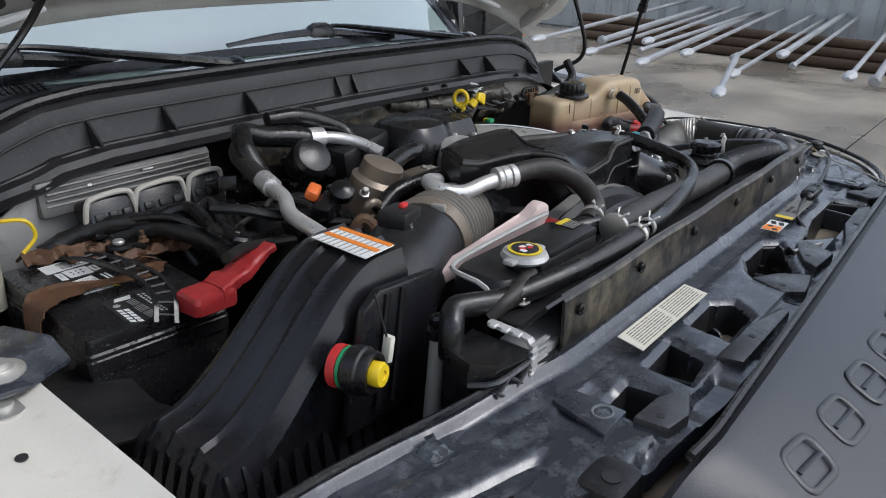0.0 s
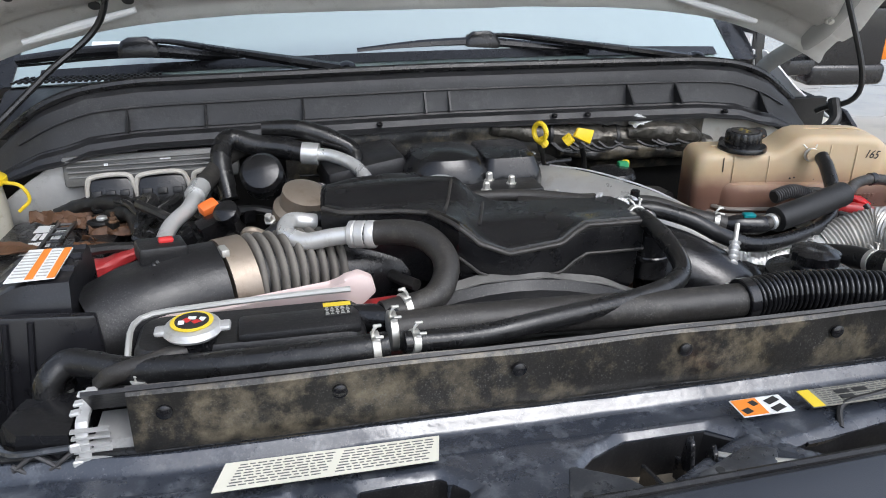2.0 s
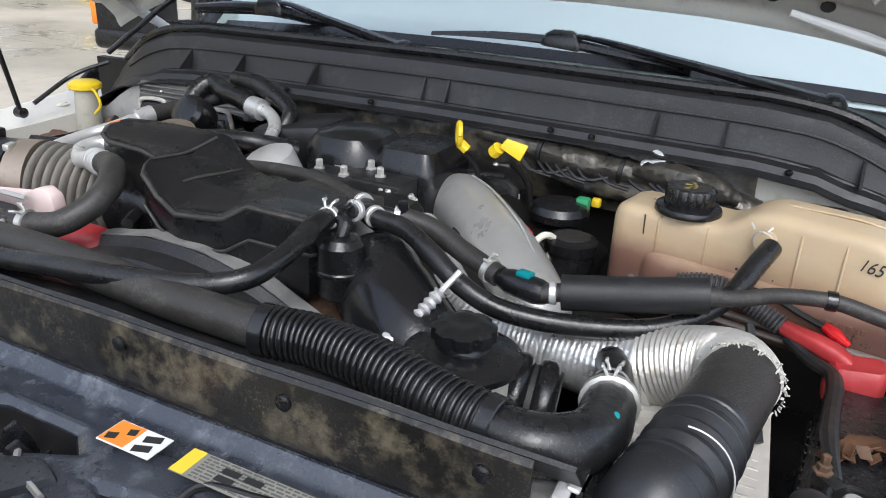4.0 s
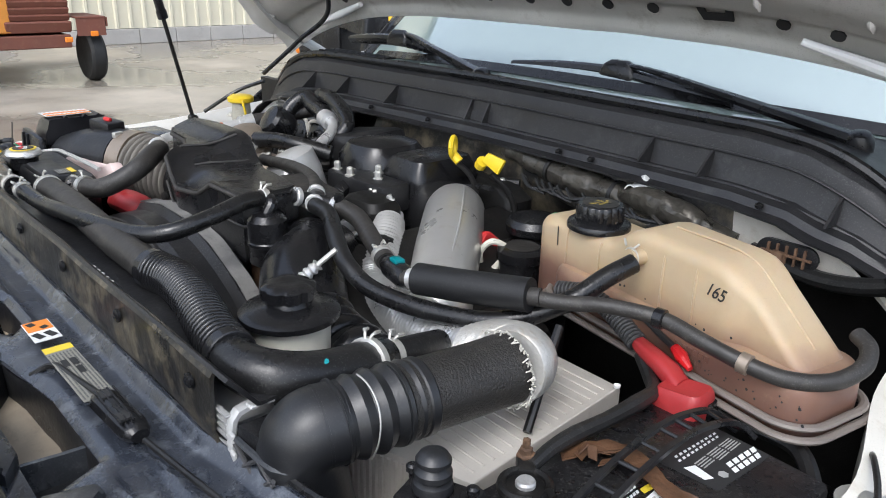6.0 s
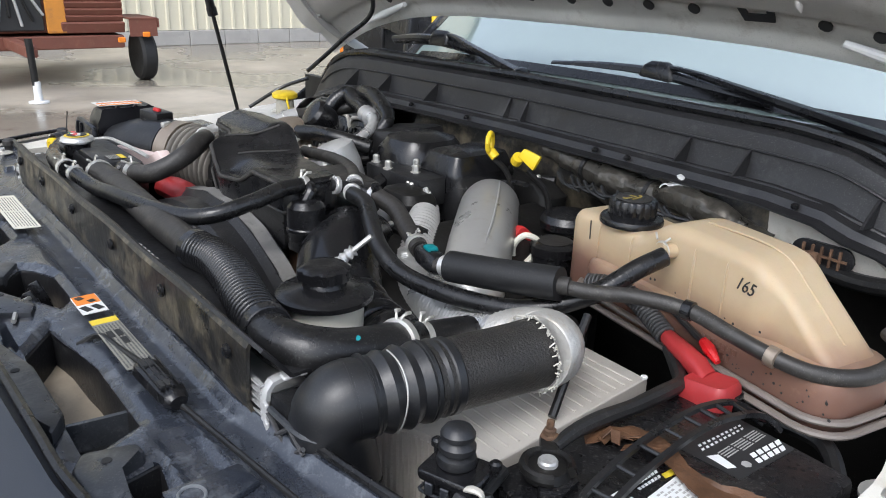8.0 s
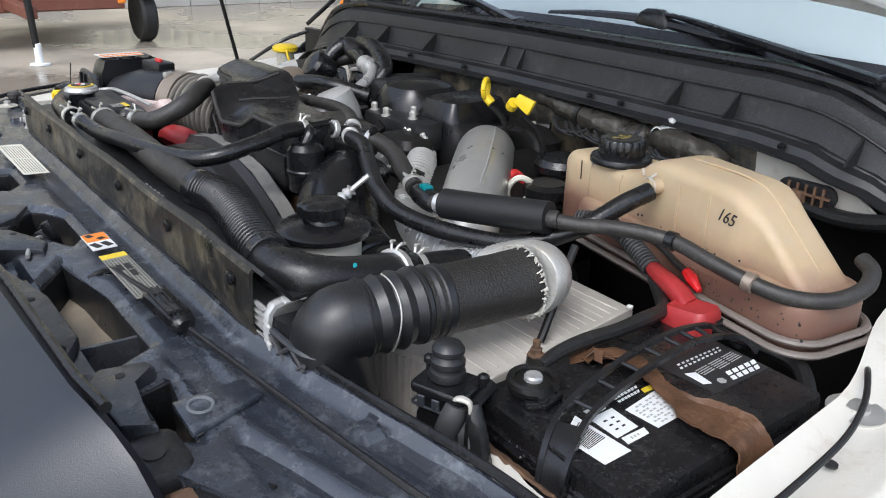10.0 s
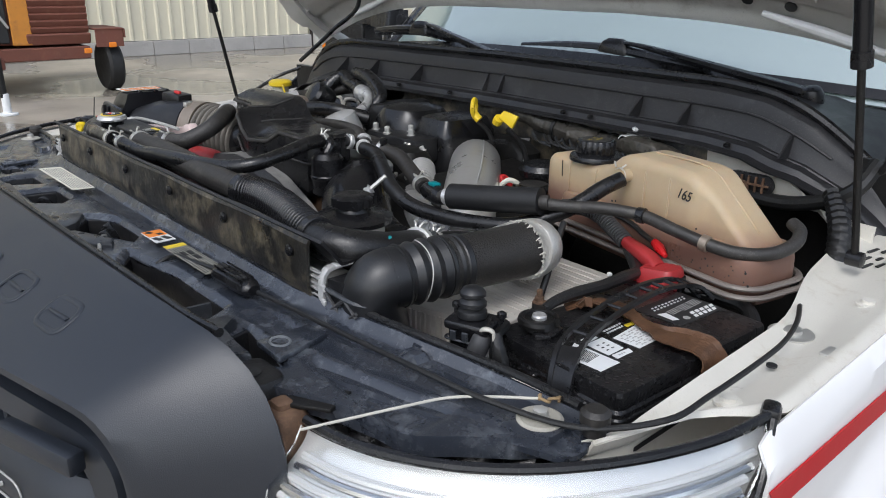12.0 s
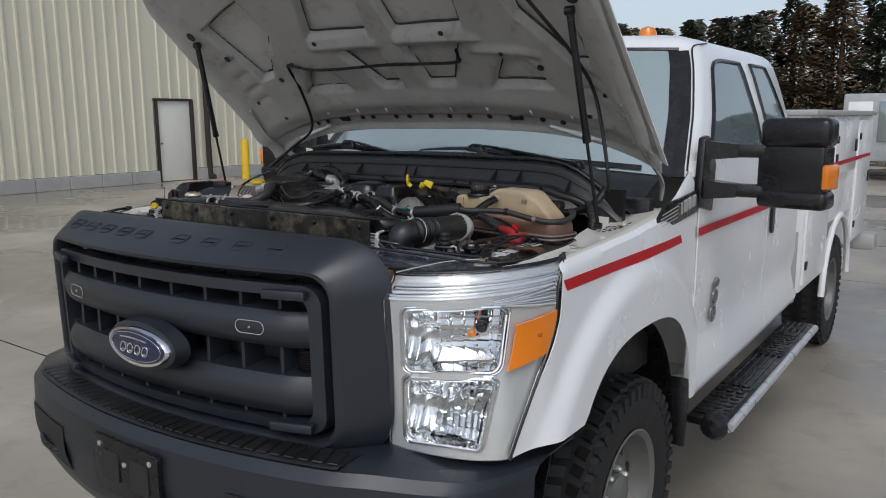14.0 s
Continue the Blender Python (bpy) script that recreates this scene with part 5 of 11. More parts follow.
# roof beacon
bm = bmesh.new()
lathe(bm, [(0.05, 0), (0.05, 0.015), (0.046, 0.02)], (0.41, 2.6, 2.018), n=20)
beacon = thing("roof_beacon", (0.41, 2.6, 2.018), "small amber warning beacon on the cab roof", "beacon")
part("base", bm, M_BLACK, beacon)
bm = bmesh.new()
lathe(bm, [(0.045, 0.02), (0.043, 0.05), (0.030, 0.072), (0.005, 0.08)], (0.41, 2.6, 2.018), n=20)
part("dome", bm, M_AMBER, beacon)

# ---- wheels ----


def build_wheel(x, y, s, steer=0):
    z, R = 0.400, 0.400
    w = thing("wheel", (x, y, 0), "", "")
    bm = bmesh.new()
    prof = [(0.235, -0.12), (0.30, -0.135), (0.365, -0.13), (R - 0.008, -0.105), (R, -0.06), (R, 0.06), (R - 0.008, 0.105), (0.365, 0.13), (0.30, 0.135), (0.235, 0.12)]
    lathe(bm, prof + [(0.22, 0.10), (0.22, -0.10)], (x, y, z), (s, 0, 0), 48)
    ty = part("tyre", bm, M_TYRE, w, "knobbly all-terrain tyre")
    bm = bmesh.new()
    for k in range(44):
        a = 2 * math.pi * k / 44
        for dx, sh in ((-0.095, 0.3), (-0.035, -0.2), (0.03, 0.3), (0.095, -0.2)):
            aa = a + sh * 0.08
            c = Vector((x + s * dx, y + (R + 0.001) * math.cos(aa), z + (R + 0.001) * math.sin(aa)))
            box(bm, c, (0.05, 0.034, 0.014), turned(math.degrees(aa) - 90, 0, 22 * (1 if sh > 0 else -1)))
    for k in range(44):
        a = 2 * math.pi * (k + 0.5) / 44
        c = Vector((x + s * 0.128, y + 0.366 * math.cos(a), z + 0.366 * math.sin(a)))
        box(bm, c, (0.016, 0.026, 0.05), turned(math.degrees(a) - 90))
    part("tread", bm, M_TYRE, w)
    bm = bmesh.new()
    lathe(bm, [(0.222, 0.115), (0.235, 0.125), (0.228, 0.128), (0.212, 0.115), (0.205, 0.06), (0.185, 0.035), (0.165, 0.055), (0.11, 0.062), (0.075, 0.05), (0.07, 0.09), (0.055, 0.10), (0.001, 0.10)], (x, y, z), (s, 0, 0), 40, caps=False)
    rim = part("rim", bm, M_RIM, w, "painted grey steel wheel with hand holes")
    for k in range(8):
        a = 2 * math.pi * (k + 0.3) / 8
        bm = bmesh.new()
        lathe(bm, [(0.026, 0), (0.030, 0.003), (0.026, 0.004)], (x + s * 0.055, y + 0.140 * math.cos(a), z + 0.140 * math.sin(a)), (s, 0, 0), 10)
        part("hand_hole", bm, M_INK_SHADE, rim)
        bm = bmesh.new()
        lathe(bm, [(0.011, 0), (0.011, 0.022), (0.007, 0.028)], (x + s * 0.06, y + 0.088 * math.cos(a + 0.3), z + 0.088 * math.sin(a + 0.3)), (s, 0, 0), 6)
        part("lug_nut", bm, M_ZINC, rim)
    return w


wheels = []
for wx, wy, s in ((0.855, 1.12, 1), (-0.855, 1.12, -1), (0.855, 4.92, 1), (-0.855, 4.92, -1)):
    w = build_wheel(wx, wy, s)
    w.parent = truck
    w.location = Vector((wx, wy, 0)) - ORIGIN[truck]
    tagged(w, "knobbly tyre on a grey steel rim")
bm = bmesh.new()
for y in (1.12, 4.92):
    tube(bm, [(-0.8, y, 0.40), (0.8, y, 0.40)], 0.05, 12, 2)
box(bm, (0.42, 3.1, 0.60), (0.10, 5.7, 0.18), bev=0.01)
box(bm, (-0.42, 3.1, 0.60), (0.10, 5.7, 0.18), bev=0.01)
part("chassis", bm, M_DARK, truck)

# ---- service body ----


def build_service_body():
    bm = bmesh.new()
    y0, y1 = 3.62, 6.25
    box(bm, (0, (y0 + y1) / 2, 0.80), (1.24, y1 - y0, 0.10))
    box(bm, (0, y0 + 0.03, 1.2), (1.24, 0.05, 0.8))
    body = part("service_body", bm, M_WHITE, truck, "white steel service body with side lockers")
    for s in (-1, 1):
        xi, xo = 0.62, 1.0
        # side packs with a wheel opening
        for ya, yb, za, zb in ((y0, 4.40, 0.62, 1.66), (4.40, 5.44, 0.94, 1.66), (5.44, y1, 0.66, 1.66)):
            bm = bmesh.new()
            box(bm, (s * (xi + xo) / 2, (ya + yb) / 2, (za + zb) / 2), (xo - xi, yb - ya - 0.004, zb - za), bev=0.012)
            part("locker", bm, M_WHITE, body)
    for s in (-1, 1):
        bm = bmesh.new()
        box(bm, (s * 0.81, (y0 + y1) / 2, 1.675), (0.44, y1 - y0 + 0.03, 0.035), bev=0.008)
        part("top_lid", bm, M_STEEL, body)
        for ya, yb, za, zb in ((3.66, 4.36, 0.66, 1.62), (4.46, 5.38, 1.26, 1.62), (5.48, 6.20, 0.70, 1.62)):
            bm = bmesh.new()
            box(bm, (s * 1.006, (ya + yb) / 2, (za + zb) / 2), (0.016, yb - ya, zb - za), bev=0.006)
            d = part("locker_door", bm, M_WHITE, body)
            for zz in (za + 0.12, zb - 0.12):
                bm = bmesh.new()
                box(bm, (s * 1.018, ya + 0.03, zz), (0.012, 0.05, 0.05), bev=0.004)
                part("hinge", bm, M_BLACK, body)
            bm = bmesh.new()
            box(bm, (s * 1.018, yb - 0.08, (za + zb) / 2), (0.014, 0.07, 0.09), bev=0.006)
            part("latch", bm, M_BLACK, body)
        bm = bmesh.new()
        sheet(bm, lambda u, v, s=s: Vector((s * 1.016, 3.66 + 2.5 * u, 1.325 + 0.028 * v)), 8, 1, 0.0015)
        part("red_stripe", bm, M_RED, body)
        bm = bmesh.new()
        a = [(s * 1.0, 4.92 + 0.52 * math.cos(radians(t)), 0.45 + 0.50 * math.sin(radians(t))) for t in range(0, 181, 15)]
        tube(bm, a, 0.022, 8, 2)
        part("wheel_lip", bm, M_WHITE, body)
        bm = bmesh.new()
        box(bm, (s * 0.9, y0 - 0.03, 0.78), (0.16, 0.05, 0.42), bev=0.006)
        part("splash_guard", bm, M_STEEL, body)
    bm = bmesh.new()
    box(bm, (0.1, y1 + 0.08, 0.58), (2.0, 0.2, 0.14), bev=0.02)
    part("rear_bumper", bm, M_STEEL, body)


build_service_body()

# ---- cowl, wipers and bulkhead ----


def cowl_top(x):
    return 1.516 - curve1(abs(x), [(0, 0), (0.55, 0.004), (0.64, 0.012), (0.72, 0.04), (0.79, 0.09), (0.87, 0.16)])


def cowl_y(x):
    return 1.245 - 0.02 * (x / 0.8) ** 2 + 0.03 * smooth01((abs(x) - 0.68) / 0.2)


def build_cowl():
    prof = [(-0.085, -0.128), (-0.06, -0.126), (-0.055, -0.112), (-0.035, -0.10), (-0.028, -0.065), (-0.024, -0.03), (-0.020, -0.016), (-0.012, -0.010), (0.0, -0.004), (0.02, -0.008), (0.05, -0.02), (0.16, -0.035)]

    def f(u, v):
        x = (2 * u - 1) * 0.88
        k = v * (len(prof) - 1)
        i = min(int(k), len(prof) - 2)
        a, b = prof[i], prof[i + 1]
        py, pz = a[0] + (b[0] - a[0]) * (k - i), a[1] + (b[1] - a[1]) * (k - i)
        z = cowl_top(x) + pz
        if pz < -0.02:
            z = cowl_top(x) - 0.02 + 0.75 * (pz + 0.02) * (1 - 0.55 * smooth01((abs(x) - 0.66) / 0.2))
        if py > 0.03:
            z = max(z, 1.49 - 0.05 * (x / 0.86) ** 2) if py > 0.1 else z
        return Vector((x, cowl_y(x) + py + (0.2 * (x / 0.86) ** 2 if py > 0.1 else 0), z))
    bm = bmesh.new()
    sheet(bm, f, 80, 22, 0.003)
    c = part("cowl_panel", bm, M_COWL, truck, "dusty black plastic cowl panel with gussets")
    bm = bmesh.new()
    tube(bm, [(x, cowl_y(x) - 0.006, cowl_top(x)) for x in [-0.87 + 1.74 * i / 32 for i in range(33)]], 0.0085, 8, 3)
    part("bonnet_seal", bm, M_RUBBER, c)
    bm = bmesh.new()
    tube(bm, [(x, cowl_y(x) - 0.04, cowl_top(x) - 0.018 + (-0.066) * (1 - 0.5 * smooth01((abs(x) - 0.66) / 0.2))) for x in [-0.8 + 1.6 * i / 24 for i in range(25)]], 0.0035, 6, 3)
    part("moulded_rib", bm, M_COWL, c)
    bm = bmesh.new()
    tube(bm, [(x, cowl_y(x) - 0.0285, cowl_top(x) - 0.040 + 0.012 * smooth01((abs(x) - 0.66) / 0.2)) for x in [-0.76 + 1.52 * i / 24 for i in range(25)]], 0.0022, 6, 3)
    part("moulded_line", bm, M_COWL, c)
    for x in (-0.573, -0.438, -0.262, -0.028, 0.020, 0.393, 0.498, 0.693):
        bm = bmesh.new()
        y, z = cowl_y(x), cowl_top(x)
        tall = 0.05 if abs(x) > 0.1 else 0.035
        prism(bm, [(-0.028, -0.040), (-0.070, -0.076), (-0.030, -0.080)] if tall > 0.04 else [(-0.026, -0.036), (-0.05, -0.078), (-0.030, -0.080)], 0.004, Matrix.Translation((x, y, z)) @ turned(90, 0, 90))
        part("gusset", bm, M_COWL, c)
    for x in (-0.31, -0.12, 0.23, 0.30, 0.6):
        bm = bmesh.new()
        lathe(bm, [(0.006, 0), (0.006, 0.004), (0.003, 0.006)], (x, cowl_y(x) - 0.062, cowl_top(x) - 0.094), (0, -0.3, 1), 8)
        part("push_pin", bm, M_BLACK, c)
    bm = bmesh.new()
    for i in range(22):
        for j in range(4):
            box(bm, (-0.80 + 0.012 * i + 0.004 * j, 1.375 + 0.016 * j, 1.492), (0.006, 0.011, 0.004))
    part("air_louvre", bm, M_DARK, c)
    # washer nozzle hose over the cowl
    bm = bmesh.new()
    tube(bm, [(-0.80, 1.19, 1.42), (-0.86, 1.14, 1.39), (-0.88, 1.05, 1.34)], 0.005, 8, 6)
    part("washer_hose_end", bm, M_RUBBER, c)


build_cowl()


def build_wiper(block, tip, heel, pivot):
    b, t, h, p = Vector(block), Vector(tip), Vector(heel), Vector(pivot)
    bm = bmesh.new()
    tube(bm, [b + Vector((-0.01, 0, 0.014)), b + Vector((0.06, -0.008, 0.016)), b.lerp(p, 0.45) + Vector((0, 0, 0.014)), p], [0.006, 0.008, 0.012, 0.018], 8, 6, flat=0.7)
    w = part("wiper", bm, M_BLACK, truck, "black windscreen wiper")
    bm = bmesh.new()
    tube(bm, [t, t.lerp(b, 0.5) + Vector((0, 0, 0.004)), b, b.lerp(h, 0.5), h], [0.008, 0.011, 0.012, 0.011, 0.007], 8, 4, flat=1.1)
    bl = part("blade", bm, M_BLACK, w)
    bm = bmesh.new()
    tube(bm, [t + Vector((0, 0.004, -0.012)), b + Vector((0, 0.004, -0.014)), h + Vector((0, 0.004, -0.012))], 0.003, 6, 4)
    part("rubber_strip", bm, M_RUBBER, w)
    bm = bmesh.new()
    loft(bm, [[b + Vector((x * k, y * k, z)) for x, y in rounded(0.085, 0.03, 0.012, 3)] for k, z in ((1.0, -0.014), (1.05, 0.0), (0.8, 0.018), (0.45, 0.026))])
    part("holder", bm, M_BLACK, w)
    bm = bmesh.new()
    lathe(bm, [(0.022, -0.03), (0.022, 0.0), (0.016, 0.012), (0.008, 0.016)], p, (0, -0.3, 1), 14)
    part("pivot_cap", bm, M_BLACK, w)


build_wiper((0.149, 1.452, 1.527), (-0.130, 1.442, 1.518), (0.40, 1.44, 1.505), (0.640, 1.38, 1.487))
build_wiper((-0.578, 1.478, 1.532), (-0.82, 1.49, 1.517), (-0.36, 1.47, 1.51), (-0.16, 1.372, 1.495))

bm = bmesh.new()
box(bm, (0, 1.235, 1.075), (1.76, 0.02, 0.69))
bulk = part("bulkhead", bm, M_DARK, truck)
for s in (-1, 1):
    bm = bmesh.new()

    def corner(u, v, s=s):
        x = 0.56 + 0.30 * u
        low = 1.335 if s > 0 else 1.26
        return Vector((s * x, 1.19 - 0.03 * u - 0.01 * v, low + (cowl_top(x) - 0.100 - low) * v))
    sheet(bm, corner, 10, 8, 0.004)
    part("bulkhead_panel", bm, M_WHITE_DIRTY if s > 0 else M_ALLOY_DULL, truck, "stained steel panel")
    bm = bmesh.new()
    box(bm, (s * 0.86, 1.345, 1.31), (0.15, 0.05, 0.15), bev=0.01)
    part("bay_corner", bm, M_BLACK_DUSTY, truck)
bm = bmesh.new()
sheet(bm, lambda u, v: Vector((-0.30 + 0.86 * u, 1.198 - 0.012 * math.sin(math.pi * v) - 0.006 * noise.noise((u * 16, v * 4, 1)), 1.30 + 0.115 * v)), 60, 12, 0.005)
mat_ = part("insulation_mat", bm, M_GRIME, truck, "grimy quilted insulation mat on the bulkhead")
# vent plate in the driver's side panel
bm = bmesh.new()
prism(bm, rounded(0.085, 0.034, 0.0165), 0.006, Matrix.Translation((0.655, 1.163, 1.362)) @ turned(90), bev=0.001)
vent = part("vent_plate", bm, M_BLACK_DUSTY, truck)
bm = bmesh.new()
for i in range(5):
    box(bm, (0.630 + 0.0125 * i, 1.155, 1.362), (0.003, 0.004, 0.026))
box(bm, (0.655, 1.154, 1.362), (0.07, 0.004, 0.003))
box(bm, (0.645, 1.152, 1.348), (0.018, 0.012, 0.035), bev=0.003)
part("vent_bars", bm, M_RUST, vent)

# added dark filler for bay floor and engine's mass: gaps look into shaded depth
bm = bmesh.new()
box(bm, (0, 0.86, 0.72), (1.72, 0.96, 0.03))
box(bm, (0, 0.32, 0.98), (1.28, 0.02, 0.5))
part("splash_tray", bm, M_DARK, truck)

# ---- core support: the black panel behind the grille ----


def build_core_support():
    th = thing("radiator_support", (0, 0.34, 1.10), "glossy black plastic radiator support with open pockets and labels", "support panel")
    # one moulded panel from the ledge under the grille to the raised back lip, with pockets cut through it
    def back(x):
        return 0.404 + 0.012 * smooth01((abs(x) - 0.45) / 0.1) + 0.045 * smooth01((abs(x) - 0.52) / 0.3)

    def front(x):
        return curve1(abs(x), [(0, 0.224), (0.40, 0.228), (0.56, 0.242), (0.62, 0.262), (0.70, 0.303), (0.785, 0.330), (0.84, 0.385), (0.87, 0.420)])

    pockets = [[(-0.397, 0.322), (-0.321, 0.326), (-0.338, 0.276), (-0.40, 0.270)], [(-0.262, 0.326), (-0.184, 0.328), (-0.158, 0.304), (-0.184, 0.273), (-0.27, 0.273)],
               [(-0.049, 0.312), (-0.033, 0.326), (0.008, 0.343), (0.098, 0.343), (0.121, 0.325), (0.006, 0.268)], [(0.172, 0.300), (0.30, 0.318), (0.433, 0.318), (0.457, 0.262), (0.227, 0.262)],
               [(0.498, 0.313), (0.507, 0.277), (0.585, 0.280), (0.600, 0.297)], [(-0.494, 0.322), (-0.444, 0.324), (-0.440, 0.288), (-0.505, 0.285)]]

    def inside(x, y, poly):
        """How far a place lies inside a polygon; below nought outside."""
        sgn = 1 if sum(a[0] * b[1] - b[0] * a[1] for a, b in zip(poly, poly[1:] + poly[:1])) > 0 else -1
        return min(sgn * ((bx - ax) * (y - ay) - (by - ay) * (x - ax)) / math.hypot(bx - ax, by - ay) for (ax, ay), (bx, by) in zip(poly, poly[1:] + poly[:1]))

    def onto_rim(x, y):
        """Draws a place close to a pocket's edge onto that edge."""
        for poly in pockets:
            if abs(inside(x, y, poly)) < 0.0032:
                best = None
                for (ax, ay), (bx, by) in zip(poly, poly[1:] + poly[:1]):
                    t = max(0, min(1, ((x - ax) * (bx - ax) + (y - ay) * (by - ay)) / ((bx - ax) ** 2 + (by - ay) ** 2)))
                    c = (ax + (bx - ax) * t, ay + (by - ay) * t)
                    if best is None or math.dist(c, (x, y)) < math.dist(best, (x, y)):
                        best = c
                return best
        return x, y

    def panel_z(x, y, v):
        a = abs(x)
        z = 1.304 - 0.012 * smooth01((a - 0.50) / 0.3)
        z += 0.008 * smooth01((v - 0.94) / 0.03) - 0.005 * smooth01((v - 0.70) / 0.06) * (1 - smooth01((v - 0.90) / 0.05))
        # rounded rims round the pockets
        rim = max(inside(x, y, poly) for poly in pockets)
        z -= 0.007 * smooth01((rim + 0.010) / 0.012)
        # the ledge under the grille lies lower and is ribbed
        z -= 0.010 * smooth01((0.262 - y) / 0.012) * (1 - smooth01((a - 0.56) / 0.05))
        z += 0.005 * smooth01(math.sin(x * 34) * 3) * smooth01((0.258 - y) / 0.008) * (1 - smooth01((a - 0.56) / 0.05))
        # ridges and shallow pans of the wide ends
        z += 0.003 * math.exp(-((y - 0.336 - 0.28 * (a - 0.60)) / 0.007) ** 2) * smooth01((a - 0.585) / 0.02) * (1 - smooth01((a - 0.80) / 0.03))
        z -= 0.006 * smooth01((a - 0.605) / 0.03) * (1 - smooth01((a - 0.76) / 0.03)) * smooth01((y - 0.315) / 0.012) * smooth01((0.330 + 0.28 * (a - 0.60) - y) / 0.012)
        z += 0.002 * math.exp(-((y - 0.385 - 0.10 * (a - 0.6)) / 0.006) ** 2) * smooth01((a - 0.62) / 0.03) * (1 - smooth01((a - 0.74) / 0.03))
        z += 0.010 * smooth01((0.016 - abs(a - 0.672)) / 0.006) * smooth01((y - 0.405) / 0.004) * smooth01((0.430 - y) / 0.004)
        z -= 0.004 * smooth01((a - 0.465) / 0.008) * (1 - smooth01((a - 0.545) / 0.01)) * smooth01((y - 0.318) / 0.006) * (1 - smooth01((y - 0.350) / 0.008))
        return z + 0.002 * noise.noise((x * 7, y * 16, 0)) + 0.0009 * noise.noise((x * 23, y * 40, 2))

    bm = bmesh.new()
    NU, NV = 300, 46
    g = []
    for i in range(NU + 1):
        x = (2 * i / NU - 1) * 0.865
        g.append([])
        for k in range(NV + 1):
            v = k / NV
            y = front(x) + (back(x) - front(x)) * v
            px, py = onto_rim(x, y)
            g[-1].append((px, py, bm.verts.new((px, py, panel_z(px, py, v)))))
    for i in range(NU):
        for k in range(NV):
            q = (g[i][k], g[i + 1][k], g[i + 1][k + 1], g[i][k + 1])
            x, y = sum(c[0] for c in q) / 4, sum(c[1] for c in q) / 4
            if max(inside(x, y, poly) for poly in pockets) < 0.0:
                bm.faces.new([c[2] for c in q])
    for v in [v for v in bm.verts if not v.link_faces]:
        bm.verts.remove(v)
    bmesh.ops.recalc_face_normals(bm, faces=bm.faces)
    if sum(f.normal.z for f in bm.faces) < 0:
        bmesh.ops.reverse_faces(bm, faces=bm.faces)
    low = bmesh.ops.extrude_face_region(bm, geom=bm.faces[:])["geom"]
    bmesh.ops.translate(bm, verts=[e for e in low if isinstance(e, bmesh.types.BMVert)], vec=(0, 0, -0.022))
    main = part("top_panel", bm, M_BLACK_WET, th, sharp=0.5)
    bm = bmesh.new()
    tube(bm, [(x, back(x) + 0.002, 1.316 - 0.012 * smooth01((abs(x) - 0.50) / 0.3)) for x in [-0.86 + 1.72 * i / 40 for i in range(41)]], 0.0045, 8, 3)
    part("edge_trim", bm, M_RUBBER, th)
    # raised blocks along the ledge
    for poly, z0, z1 in (([(-0.517, 0.286), (-0.463, 0.282), (-0.422, 0.262), (-0.474, 0.242), (-0.512, 0.248)], 1.285, 1.313), ([(-0.333, 0.268), (-0.234, 0.262), (-0.140, 0.249), (-0.148, 0.234), (-0.325, 0.236)], 1.285, 1.310),
                         ([(-0.062, 0.314), (-0.015, 0.288), (0.014, 0.246), (-0.058, 0.236), (-0.082, 0.262)], 1.262, 1.306), ([(0.152, 0.234), (0.280, 0.262), (0.392, 0.264), (0.424, 0.246), (0.370, 0.234), (0.200, 0.226)], 1.280, 1.312),
                         ([(0.466, 0.259), (0.478, 0.302), (0.496, 0.304), (0.505, 0.275), (0.583, 0.276), (0.565, 0.248), (0.490, 0.244)], 1.285, 1.313), ([(0.030, 0.246), (0.046, 0.270), (0.114, 0.300), (0.143, 0.289), (0.112, 0.240)], 1.285, 1.312)):
        bm = bmesh.new()
        pts = poly if sum(a[0] * b[1] - b[0] * a[1] for a, b in zip(poly, poly[1:] + poly[:1])) > 0 else poly[::-1]
        prism(bm, pts, z1 - z0, Matrix.Translation((0, 0, z0)), bev=0.005)
        bl = part("block", bm, M_BLACK_SCUFFED, th, sharp=0.7)
        cx_, cy_ = sum(q[0] for q in pts) / len(pts), sum(q[1] for q in pts) / len(pts)
        bm = bmesh.new()
        lathe(bm, [(0.0045, 0), (0.0045, 0.001)], (cx_ - 0.02, cy_, z1 - 0.0004), n=10)
        part("hole", bm, M_INK_SHADE, bl)
    # pocket floors, walls and struts, down in the dark
    bm = bmesh.new()
    sheet(bm, lambda u, v: Vector(((2 * u - 1) * 0.62, 0.235 + 0.11 * v, 1.244 + 0.006 * math.sin(40 * u) + 0.012 * noise.noise((u * 20, v * 3, 2)))), 60, 4, -0.006)
    part("pocket_floor", bm, M_POCKET, th, "tan grit-covered pocket floor")
    for poly in pockets:
        cx_, cy_ = sum(q[0] for q in poly) / len(poly), sum(q[1] for q in poly) / len(poly)
        n = len(poly)
        bm = bmesh.new()
        rows_ = []
        for k, z in ((1.0, 1.296), (0.97, 1.275), (0.93, 1.228), (0.90, 1.228), (0.94, 1.275), (0.975, 1.294)):
            rows_.append([bm.verts.new((cx_ + (x - cx_) * k, cy_ + (y - cy_) * k, z)) for x, y in poly])
        for a, b in zip(rows_, rows_[1:] + rows_[:1]):
            for i in range(n):
                bm.faces.new((a[i], a[(i + 1) % n], b[(i + 1) % n], b[i]))
        bmesh.ops.recalc_face_normals(bm, faces=bm.faces)
        part("pocket_wall", bm, M_BLACK_DUSTY, th, sharp=0.4)
    # a cross wall with its rounded top, a hanging flap and a shelf divide the widest pocket
    bm = bmesh.new()
